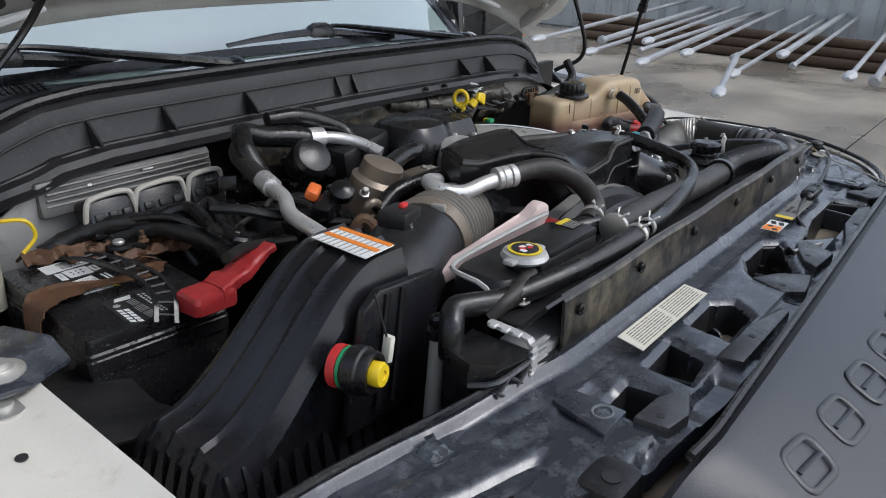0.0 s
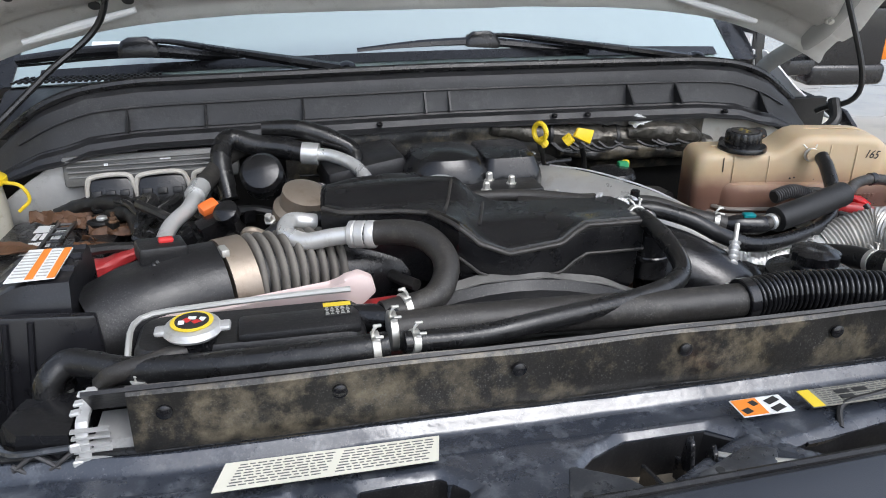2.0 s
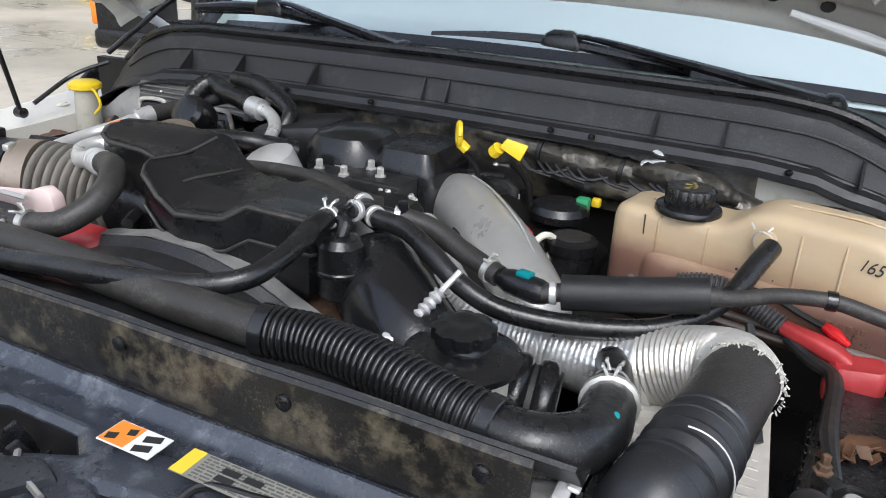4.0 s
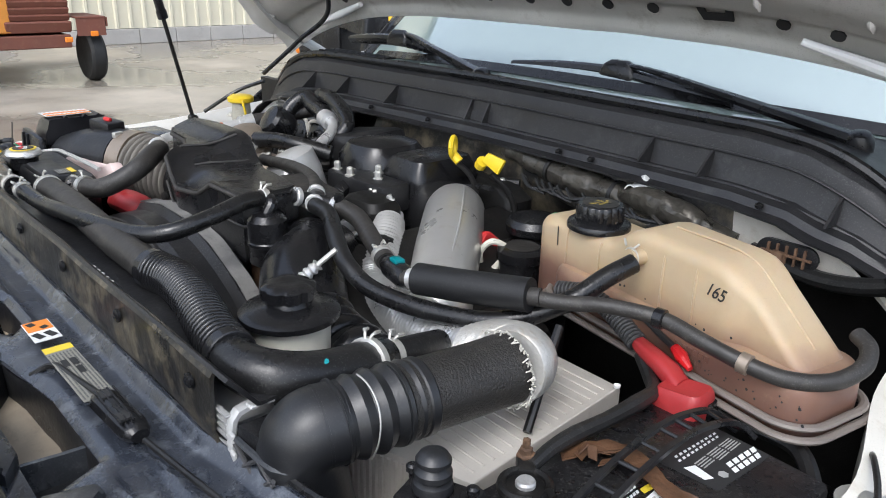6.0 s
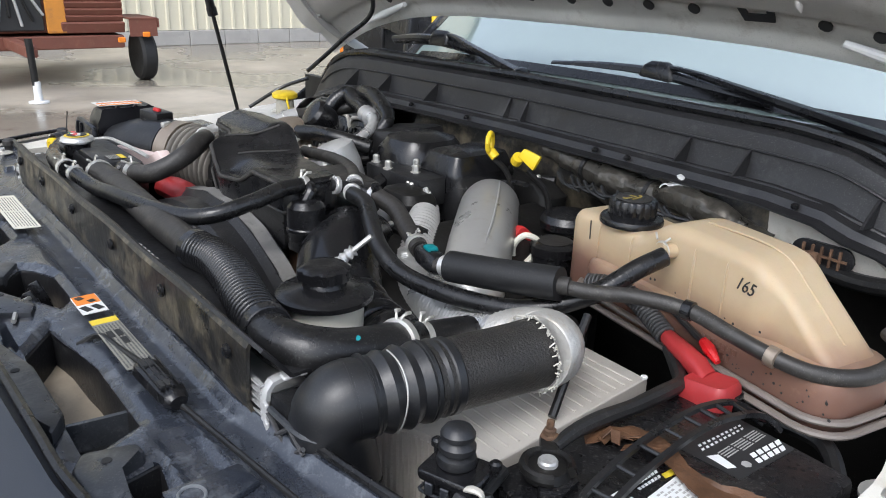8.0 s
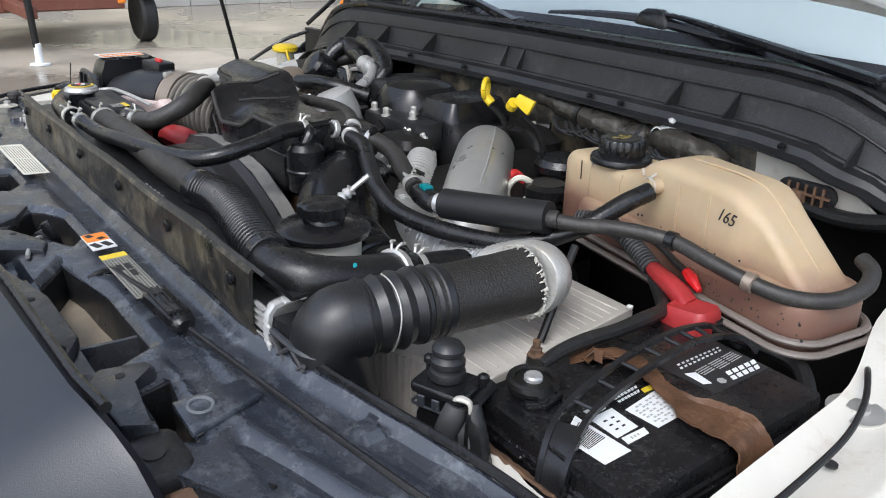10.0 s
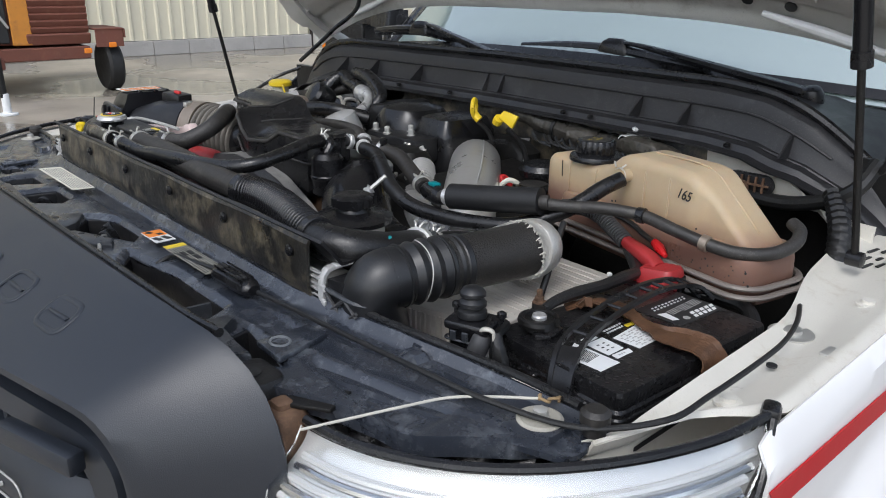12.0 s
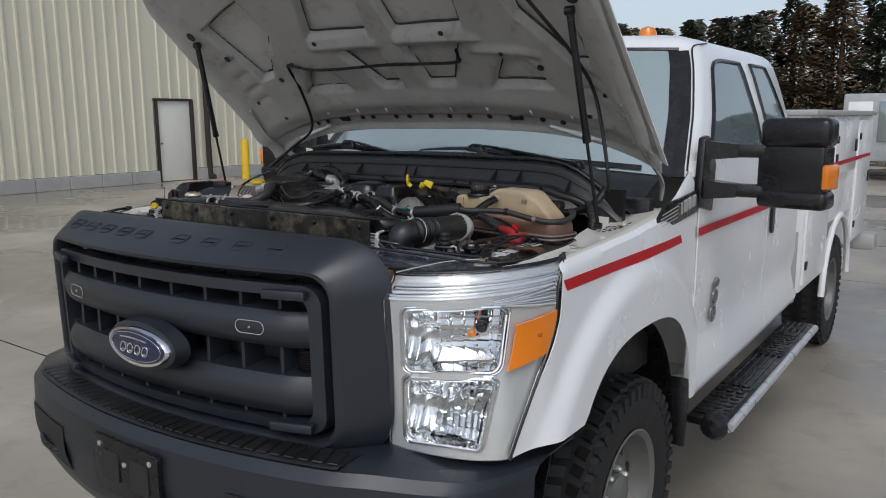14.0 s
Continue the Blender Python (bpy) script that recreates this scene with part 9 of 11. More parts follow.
tc = thing("quick_coupling", (0.365, 0.711, 1.345), "black quick coupling with a teal locking tab", "hose coupling")
bm = bmesh.new()
tube(bm, [(0.335, 0.718, 1.362), (0.352, 0.714, 1.361), (0.385, 0.706, 1.361), (0.40, 0.703, 1.362)], [0.010, 0.015, 0.015, 0.010], 14, 4)
part("coupling", bm, M_BLACK, tc)
bm = bmesh.new()
box(bm, (0.368, 0.710, 1.376), (0.018, 0.014, 0.006), turned(0, 0, -12), bev=0.002)
part("locking_tab", bm, M_TEAL, tc)
fs = hose("foam_sleeved_hose", [(0.392, 0.7025, 1.362), (0.41, 0.706, 1.366), (0.48, 0.724, 1.374), (0.55, 0.745, 1.381), (0.565, 0.752, 1.382)], 0.0105, M_RUBBER_DUSTY, "thick foam-sleeved black hose", n=14)
bm = bmesh.new()
tube(bm, [(0.412, 0.7065, 1.3665), (0.48, 0.724, 1.374), (0.555, 0.7475, 1.3825)], 0.0195, 22, 5)
part("foam_sleeve", bm, M_FOAM, fs, "matt black foam sleeve")
bm = bmesh.new()
lathe(bm, [(0.0112, -0.004), (0.0126, -0.003), (0.0126, 0.003), (0.0112, 0.004)], (0.403, 0.7045, 1.3645), (0.95, 0.25, 0.1), 16)
part("clamp", bm, M_ALLOY, fs)
hose("tank_hose", [(0.55, 0.745, 1.380), (0.585, 0.768, 1.378), (0.62, 0.798, 1.378), (0.672, 0.822, 1.375), (0.72, 0.826, 1.366), (0.765, 0.832, 1.357), (0.803, 0.845, 1.351), (0.834, 0.872, 1.352), (0.848, 0.905, 1.361), (0.842, 0.932, 1.371), (0.825, 0.945, 1.376)], 0.0088, M_RUBBER_DUSTY, "dusty brown-black hose round the tank")
for q, d in (((0.672, 0.822, 1.375), (1, 0.1, 0)), ((0.765, 0.832, 1.357), (1, 0.05, -0.1))):
    bm = bmesh.new()
    lathe(bm, [(0.0088, -0.006), (0.0110, -0.005), (0.0110, 0.005), (0.0088, 0.006)], q, d, 16)
    solo("hose_clip", bm, M_BLACK if d[1] > 0.07 else M_HEATED, "small band clipped round the tank hose", "clip")

# ---- coolant tank ----
tk = thing("coolant_tank", (0.64, 0.93, 1.20), "yellowed translucent coolant tank, stained reddish below, with black screw cap", "coolant tank")
tm = Matrix.Translation((0.42, 0.920, 0)) @ turned(0, 0, -11)


def tank_at(x, y, z):
    return tm @ Vector((x, y, z))


def tank_top(x):
    return curve1(x, [(0.0, 1.405), (0.118, 1.406), (0.128, 1.409), (0.140, 1.417), (0.152, 1.427), (0.164, 1.433), (0.18, 1.436), (0.280, 1.435), (0.296, 1.432), (0.308, 1.425), (0.388, 1.358), (0.398, 1.349), (0.413, 1.341)])


def tank_section(x, inset, low, y0, y1, r, top):
    """One upright slice of the tank, a rounded rectangle drawn in by inset."""
    hw, zt = (y1 - y0) / 2 - inset, top - inset
    zb = low + inset
    mid = (zt + zb) / 2
    return [tank_at(x, (y0 + y1) / 2 + a, mid + b) for a, b in rounded(2 * hw, zt - zb, min(r, hw * 0.9, (zt - zb) * 0.45), 5)]


bm = bmesh.new()
rings = []
for x, inset in ((-0.014, 0.030), (-0.017, 0.016), (-0.015, 0.008), (-0.009, 0.003), (0.002, 0.0)):
    rings.append(tank_section(x, inset, 1.275, 0.006, 0.098, 0.016, tank_top(x)))
for i in range(1, 46):
    x = 0.002 + (0.410 - 0.002) * i / 46
    # the slanting end narrows towards its foot
    k = smooth01((x - 0.300) / 0.03)
    side = 0.004 * math.sin(x * 42) if 0.03 < x < 0.29 else 0.0
    rings.append(tank_section(x, 0.0, 1.275, 0.006 + 0.012 * k - 0.10 * max(0, x - 0.33) * 0.2, 0.098 - 0.004 * k, 0.016 - 0.003 * k, tank_top(x) + 0.12 * side * 0.2))
rings.append(tank_section(0.413, 0.006, 1.275, 0.014, 0.094, 0.012, 1.340))
loft(bm, rings)
ub = part("upper_tank", bm, M_TANK, tk, sharp=0.75)
# lower half with its rounded shoulders and welded flange
bm = bmesh.new()
loft(bm, [[tank_at(0.220 + px * k, 0.052 + py * kk, z) for px, py in rounded(0.394, 0.120, 0.032, 6)] for k, kk, z in ((0.90, 0.80, 1.278), (0.96, 0.92, 1.284), (0.985, 0.965, 1.292), (0.99, 0.97, 1.312), (0.985, 0.96, 1.334), (0.975, 0.94, 1.343), (0.955, 0.88, 1.350), (0.90, 0.76, 1.353))])
part("lower_tank", bm, M_TANK, tk, "lower half stained reddish brown")
bm = bmesh.new()
flg = None
for dz, w in ((1.309, 0.012), (1.299, 0.022)):
    bm = bmesh.new()
    ring = [tank_at(0.220 + px, 0.052 + py, dz) for px, py in rounded(0.394 + w, 0.120 + w, 0.040, 6)]
    tube(bm, ring + ring[:1], 0.0050, 8, 1, flat=0.75)
    flg = part("flange", bm, M_FLANGE, flg or tk, "grey welded flange")

for x, zz in ((0.048, 1.398), (0.110, 1.398), (0.215, 1.420), (0.262, 1.420)):
    bm = bmesh.new()
    tube(bm, [tank_at(x, 0.0058, 1.352), tank_at(x, 0.0058, zz - 0.010), tank_at(x, 0.0085, zz + 0.002)], 0.0016, 6, 4)
    part("mould_seam", bm, M_TANK, ub)
bm = bmesh.new()
tube(bm, [tank_at(0.020, 0.050, 1.407), tank_at(0.10, 0.050, 1.407)], 0.0015, 6, 3)
tube(bm, [tank_at(0.185, 0.055, 1.4365), tank_at(0.285, 0.055, 1.4345), tank_at(0.335, 0.055, 1.4022), tank_at(0.38, 0.055, 1.3645)], 0.0015, 6, 6)
part("mould_seam", bm, M_TANK, ub)
bm = bmesh.new()
tube(bm, [tank_at(0.030, 0.0052, 1.372), tank_at(0.029, 0.0052, 1.398)], 0.0009, 6, 2)
part("level_stroke", bm, M_INK_SHADE, tk)
for i in range(34):
    bm = bmesh.new()
    s_ = 1 if i % 3 else 0
    at = tank_at(0.29 + 0.13 * rnd.random(), -0.0064, 1.314 + 0.020 * rnd.random()) if s_ else tank_at(0.06 + 0.32 * rnd.random(), 0.0052, 1.345 + 0.02 * rnd.random())
    lathe(bm, [(rnd.uniform(0.0006, 0.0020), 0), (0.0006, 0.0006)], at, (-0.19, -1, 0.05), 6)
    part("fleck", bm, M_INK_SHADE, tk)
# raised marks that cannot be read, in two rows
for i in range(13):
    bm = bmesh.new()
    row = i % 2
    box(bm, tank_at(0.255 + 0.0075 * (i // 2), -0.0064, 1.331 - 0.011 * row), (0.0052, 0.0015, 0.0075), turned(0, 0, -11), bev=0.0006, seg=1)
    part("raised_mark", bm, M_TANK, tk)
cp = Vector((0.497, 0.943, 1.403))
bm = bmesh.new()
lathe(bm, [(0.037, 0.0), (0.0415, 0.002), (0.0415, 0.007), (0.040, 0.010), (0.033, 0.012)], cp, n=36)
cpp = part("cap_seat", bm, M_BLACK, tk)
bm = bmesh.new()
lathe(bm, [(0.0300, 0.010), (0.0312, 0.013), (0.0312, 0.031), (0.0295, 0.034), (0.0205, 0.0350), (0.0195, 0.0335)], cp, n=48, wob=(3, -0.07))
cap = part("screw_cap", bm, M_BLACK, tk, "ribbed black screw cap with worn print")
bm = bmesh.new()
lathe(bm, [(0.0235, 0.0345), (0.0235, 0.0353)], cp, n=32)
part("dusty_top", bm, M_RUBBER_DUSTY, cap)
for i in range(9):
    bm = bmesh.new()
    a = 0.7 * i
    box(bm, cp + Vector((0.012 * math.cos(a) * (0.4 + 0.6 * (i % 2)), 0.012 * math.sin(a), 0.0356)), (0.004, 0.013 - 0.004 * (i % 3), 0.0006), turned(0, 0, 25 * i))
    part("worn_print", bm, M_INK_SHADE if i % 2 else M_WORNYELLOW, cap)
words("handwritten_number", "165", 0.021, Matrix.Translation(tank_at(0.290, 0.0052, 1.402)) @ turned(90, 0, -11) @ turned(0, 0, -6) @ Matrix(((0.8, 0.22, 0, 0), (0, 1, 0, 0), (0, 0, 1, 0), (0, 0, 0, 1))), M_INK_SHADE, tk, 0.0004)
bm = bmesh.new()
lathe(bm, [(0.0095, -0.004), (0.0095, 0.012), (0.011, 0.014), (0.011, 0.018)], tank_at(0.180, 0.006, 1.406), (-0.35, -1, 0), 16)
sp_ = part("hose_spout", bm, M_TANK, tk)
bm = bmesh.new()
lathe(bm, [(0.0118, -0.002), (0.0124, -0.0015), (0.0124, 0.0015), (0.0118, 0.002)], tank_at(0.176, -0.006, 1.406), (-0.35, -1, -0.1), 18)
tube(bm, [tank_at(0.166, -0.007, 1.418), tank_at(0.160, -0.004, 1.424)], 0.0014, 6, 2)
tube(bm, [tank_at(0.180, -0.008, 1.419), tank_at(0.184, -0.004, 1.424)], 0.0014, 6, 2)
part("spring_clip", bm, M_ZINC, tk)

# ---- master cylinder and small caps beside the tank ----
mc = thing("brake_reservoir", (0.337, 0.968, 1.25), "black round brake fluid reservoir with printed cap", "reservoir")
bm = bmesh.new()
lathe(bm, [(0.030, 0), (0.034, 0.02), (0.034, 0.06), (0.038, 0.062), (0.038, 0.076), (0.032, 0.080)], (0.345, 0.968, 1.248), n=26)
part("pot", bm, M_BLACK, mc)
bm = bmesh.new()
lathe(bm, [(0.026, 0), (0.026, 0.001)], (0.345, 0.968, 1.3285), n=24)
part("printed_disc", bm, M_RUBBER_DUSTY, mc)
bm = bmesh.new()
lathe(bm, [(0.044, 0), (0.046, 0.012), (0.040, 0.022), (0.020, 0.026), (0.002, 0.026)], (0.300, 1.045, 1.325), n=26)
fl = part("fuel_filter_cap", bm, M_BLACK, mc)
bm = bmesh.new()
box(bm, (0.330, 1.065, 1.345), (0.020, 0.016, 0.022), bev=0.003)
part("green_clip", bm, M_GREENINK, mc)
bm = bmesh.new()
box(bm, (0.345, 1.085, 1.345), (0.014, 0.012, 0.014), bev=0.003)
part("yellow_clip", bm, M_YELLOW, mc)
hose("white_loop_tube", [(0.295, 0.935, 1.28), (0.300, 0.925, 1.315), (0.315, 0.935, 1.335), (0.325, 0.955, 1.32), (0.315, 0.94, 1.29), (0.29, 0.92, 1.275)], 0.005, M_LABEL_CREAM, "dirty white looped vacuum tube", "tube", n=8)
hose("red_tag_cable", [(0.275, 0.985, 1.31), (0.27, 0.965, 1.325), (0.275, 0.945, 1.31)], 0.008, M_REDINK, "short cable with a red collar", "cable", n=8)
bm = bmesh.new()
sheet(bm, lambda u, v: Vector((0.42 + 0.062 * (u - 0.5), 1.150 + 0.030 * v, 1.405 + 0.010 * v - 0.018 * (u - 0.4) ** 2 * 4 + 0.004 * math.sin(11 * u + 5 * v))), 10, 6, 0.0015)
solo("white_tag", bm, M_LABEL, "crumpled white tag on the bulkhead loom", "tag")
fl_ = thing("foil_loom", (0.34, 1.168, 1.34), "bulkhead loom in grimy creased foil wrapping", "wiring")
for k, (pts, r_) in enumerate(([[(0.10, 1.185, 1.402), (0.20, 1.182, 1.388), (0.30, 1.178, 1.378), (0.40, 1.176, 1.372), (0.50, 1.172, 1.358), (0.57, 1.175, 1.345)], [0.012, 0.020, 0.024, 0.020, 0.026, 0.020]],
                               [[(0.24, 1.172, 1.352), (0.33, 1.168, 1.345), (0.43, 1.165, 1.345), (0.52, 1.165, 1.335)], [0.010, 0.016, 0.018, 0.012]],
                               [[(0.38, 1.160, 1.385), (0.44, 1.150, 1.388), (0.50, 1.150, 1.378), (0.54, 1.16, 1.365)], [0.010, 0.020, 0.022, 0.012]])):
    bm = bmesh.new()
    tube(bm, pts, r_, 26, 14)
    crumple(bm, 0.0035, 40, k)
    part("wrapping", bm, M_TAPE if k != 1 else M_GRIME, fl_, sharp=0.35)
for q, r_ in (((0.22, 1.181, 1.386), 0.023), ((0.36, 1.177, 1.374), 0.024), ((0.47, 1.173, 1.362), 0.026)):
    bm = bmesh.new()
    lathe(bm, [(r_, -0.004), (r_ + 0.001, -0.003), (r_ + 0.001, 0.003), (r_, 0.004)], q, (1, -0.08, -0.08), 18)
    part("tape_band", bm, M_WIRE, fl_)
for i in range(12):
    x = 0.2 + 0.36 * rnd.random()
    bm = bmesh.new()
    tube(bm, [(x, 1.12, 1.385 - 0.03 * (x - 0.2)), (x + 0.02, 1.113, 1.37), (x + 0.05, 1.118, 1.36 + 0.02 * rnd.random())], 0.003, 6, 3)
    part("wire", bm, rnd.choice((M_WIRE, M_RUBBER, M_RUBBER_DUSTY)), loom)
hose("driver_side_loom", [(0.60, 1.17, 1.35), (0.70, 1.16, 1.34), (0.78, 1.14, 1.36), (0.83, 1.13, 1.39), (0.845, 1.16, 1.43)], 0.012, M_WIRE, "taped loom climbing to the cowl corner", "wiring", n=10)
hose("driver_side_lower_loom", [(0.80, 1.13, 1.38), (0.84, 1.08, 1.33), (0.85, 1.04, 1.26), (0.86, 1.0, 1.20)], [0.014, 0.018, 0.018, 0.014], M_WIRE, "thick taped loom in the bay corner", "wiring", rib=(20, 0.002), n=10)

# ---- batteries ----
BATT_C = Vector((0.774, 0.669, 1.105))


def build_battery(label):
    """A battery about its base centre at the origin, labels towards -y, with strap and terminal."""
    th = thing("battery", (0, 0, 0), label, "battery", "truck batteries")
    W, L = 0.188, 0.276
    turn = radians(3)

    def loc(x, y):
        """A place over the driver's battery, in the battery's own axes."""
        dx, dy = x - BATT_C.x, y - BATT_C.y
        return (dx * math.cos(turn) - dy * math.sin(turn), dx * math.sin(turn) + dy * math.cos(turn))
    bm = bmesh.new()
    box(bm, (0, 0, 0.072), (W, L, 0.144), bev=0.006)
    part("case", bm, M_BATT, th)
    bm = bmesh.new()
    loft(bm, [[Vector((x * k + 0, y * kk, z)) for x, y in rounded(W + 0.008, L + 0.008, 0.009, 4)] for k, kk, z in ((1.0, 1.0, 0.138), (1.0, 1.0, 0.156), (0.985, 0.99, 0.158), (0.985, 0.99, 0.163), (0.962, 0.975, 0.166), (0.960, 0.973, 0.181), (0.950, 0.966, 0.185), (0.90, 0.93, 0.1855))])
    lid = part("lid", bm, M_BATT, th, sharp=0.3)
    for i in range(17):
        bm = bmesh.new()
        box(bm, (-W / 2 - 0.004, -L / 2 + 0.012 + 0.0157 * i, 0.128), (0.006, 0.009, 0.018), bev=0.0015, seg=1)
        part("grip_rib", bm, M_BATT, th)
    for i in range(10):
        bm = bmesh.new()
        box(bm, (-W / 2 + 0.014 + 0.0178 * i, -L / 2 - 0.003, 0.130), (0.010, 0.005, 0.016), bev=0.0015, seg=1)
        part("grip_rib", bm, M_BATT, th)
    for x in (-0.03, 0.045):
        bm = bmesh.new()
        box(bm, (x, -L / 2 - 0.004, 0.160), (0.026, 0.008, 0.006), bev=0.002, seg=1)
        part("lid_catch", bm, M_BATT, lid)
    Z = 0.1858

    def quad(corners, mat, name, parent=lid, lift=0.0, label=""):
        b = bmesh.new()
        pts = [loc(*c) for c in corners]
        area = sum(a[0] * c[1] - c[0] * a[1] for a, c in zip(pts, pts[1:] + pts[:1]))
        prism(b, pts if area > 0 else pts[::-1], 0.0005, Matrix.Translation((0, 0, Z + lift)))
        return part(name, b, mat, parent, label)

    def grid(corners, nu, nv, fill, mat, name, parent, lift=0.0006, skip=None):
        """Rows of small bars inside a four-cornered field; fill: the share of a cell that is inked."""
        a, b_, c, d = [Vector((*loc(*q), 0)) for q in corners]
        bm_ = bmesh.new()
        for i in range(nu):
            for j in range(nv):
                if skip and skip(i, j):
                    continue
                q = []
                for u, v in ((0, 0), (1, 0), (1, 1), (0, 1)):
                    uu = (i + 0.5 + (u - 0.5) * fill[0]) / nu
                    vv = (j + 0.5 + (v - 0.5) * fill[1]) / nv
                    w = a.lerp(b_, uu).lerp(d.lerp(c, uu), vv)
                    q.append(bm_.verts.new((w.x, w.y, Z + lift)))
                bm_.faces.new(q)
        for f in bm_.faces:
            f.normal_update()
            if f.normal.z < 0:
                f.normal_flip()
        bmesh.ops.solidify(bm_, geom=bm_.faces[:], thickness=0.0002)
        return part(name, bm_, mat, parent)
    code = [(0.757, 0.582), (0.819, 0.583), (0.818, 0.551), (0.773, 0.550)]
    lab = quad(code, M_LABEL, "barcode_label", label="white barcode label")
    grid([(0.765, 0.578), (0.795, 0.579), (0.797, 0.555), (0.776, 0.554)], 15, 1, (0.55, 1.0), M_INK_SHADE, "bars", lab)
    sm_ = quad([(0.768, 0.589), (0.769, 0.618), (0.801, 0.615), (0.801, 0.587)], M_LABEL, "small_label")
    grid([(0.775, 0.593), (0.776, 0.612), (0.796, 0.610), (0.796, 0.592)], 2, 3, (0.45, 0.3), M_INK_SHADE, "print_marks", sm_)
    thin = quad([(0.803, 0.590), (0.805, 0.618), (0.813, 0.615), (0.812, 0.588)], M_LABEL, "thin_label")
    grid([(0.805, 0.596), (0.806, 0.608), (0.811, 0.607), (0.811, 0.595)], 3, 1, (0.6, 0.5), M_STEEL, "print_marks", thin)
    spec = quad([(0.778, 0.626), (0.774, 0.681), (0.814, 0.678), (0.813, 0.628)], M_LABEL, "data_label", label="white printed data label, scuffed")
    grid([(0.780, 0.630), (0.777, 0.678), (0.812, 0.675), (0.811, 0.632)], 9, 8, (0.72, 0.5), M_STEEL, "print_lines", spec, skip=lambda i, j: (i * 5 + j * 3) % 7 < 2)
    grid([(0.758, 0.630), (0.757, 0.668), (0.769, 0.660), (0.769, 0.630)], 7, 2, (0.75, 0.55), M_LABEL, "print_line", lid)
    quad([(0.765, 0.665), (0.766, 0.684), (0.773, 0.680), (0.771, 0.663)], M_LABEL_Y, "yellow_bar")
    quad([(0.757, 0.593), (0.757, 0.614), (0.766, 0.614), (0.767, 0.594)], M_LABEL, "recycling_mark")
    grid([(0.759, 0.596), (0.759, 0.611), (0.764, 0.611), (0.765, 0.597)], 3, 1, (0.5, 0.7), M_INK_SHADE, "print_marks", lid, 0.0007)
    dark = quad([(0.748, 0.712), (0.752, 0.806), (0.818, 0.802), (0.812, 0.716)], M_INK_SHADE, "dark_panel", lift=-0.0002)
    grid([(0.757, 0.730), (0.762, 0.799), (0.771, 0.793), (0.768, 0.724)], 10, 2, (0.55, 0.5), M_LABEL, "white_dots", dark)
    grid([(0.776, 0.733), (0.776, 0.800), (0.790, 0.801), (0.791, 0.735)], 3, 5, (0.86, 0.42), M_STEEL, "print_lines", dark, skip=lambda i, j: i == 0 and j > 3)
    grid([(0.795, 0.757), (0.799, 0.806), (0.814, 0.794), (0.810, 0.750)], 5, 2, (0.72, 0.74), M_LABEL, "brand_marks", dark)
    quad([(0.774, 0.722), (0.779, 0.733), (0.800, 0.729), (0.796, 0.721)], M_LABEL, "white_strip", lift=0.0003)
    lathe_at = loc(0.803, 0.741)
    bm = bmesh.new()
    lathe(bm, [(0.005, 0), (0.005, 0.0004)], (*lathe_at, Z + 0.0004), n=6)
    part("round_mark", bm, M_STEEL, dark)
    # moulded carrying strap: solid ends and a ladder arched over the lid
    arc = [(0.797, 0.510, 1.205), (0.793, 0.514, 1.255), (0.782, 0.534, 1.289), (0.764, 0.576, 1.302), (0.757, 0.645, 1.313), (0.754, 0.715, 1.317), (0.757, 0.762, 1.316), (0.768, 0.800, 1.310), (0.782, 0.822, 1.288)]
    sm = smooth_path([(*loc(x, y), z - BATT_C.z) for x, y, z in arc], 6)
    n_ = len(sm)

    def across(i):
        d = (sm[min(i + 1, n_ - 1)] - sm[max(i - 1, 0)]).normalized()
        side = Vector((1, 0, 0)) - d * d.x
        side.normalize()

        return side, d
    for off in (-0.0125, 0.0125):
        bm = bmesh.new()
        rings_ = []
        for i in range(n_):
            s_, d = across(i)
            up = s_.cross(d)
            rings_.append([sm[i] + s_ * (off + a) + up * b for a, b in ((-0.0028, -0.0025), (0.0028, -0.0025), (0.0028, 0.0025), (-0.0028, 0.0025))])
        loft(bm, rings_)
        part("strap_rail", bm, M_STRAP, th)
    bm = bmesh.new()
    k0 = int(n_ * 0.36)
    loft(bm, [[sm[i] + across(i)[0] * a + across(i)[0].cross(across(i)[1]) * b for a, b in ((-0.011, -0.0015), (0.011, -0.0015), (0.011, 0.001), (-0.011, 0.001))] for i in range(k0)])
    part("strap_end", bm, M_STRAP, th)
    for i in range(k0 + 2, n_ - 2, 3):
        s_, d = across(i)
        bm = bmesh.new()
        tube(bm, [sm[i] - s_ * 0.0115, sm[i] + s_ * 0.0115], 0.0022, 6, 1)
        part("strap_rung", bm, M_STRAP, th)
    # rusty hold-down: a bent strip with a broad end that turns down the side
    way = [(0.686, 0.652, 1.290), (0.700, 0.668, 1.296), (0.718, 0.690, 1.297), (0.744, 0.690, 1.298), (0.780, 0.676, 1.297), (0.815, 0.668, 1.295), (0.845, 0.668, 1.297), (0.866, 0.672, 1.295), (0.876, 0.673, 1.282), (0.879, 0.673, 1.250), (0.880, 0.673, 1.21)]
    hp = smooth_path([(*loc(x, y), z - BATT_C.z) for x, y, z in way], 6)
    m_ = len(hp)
    bm = bmesh.new()
    rings_ = []
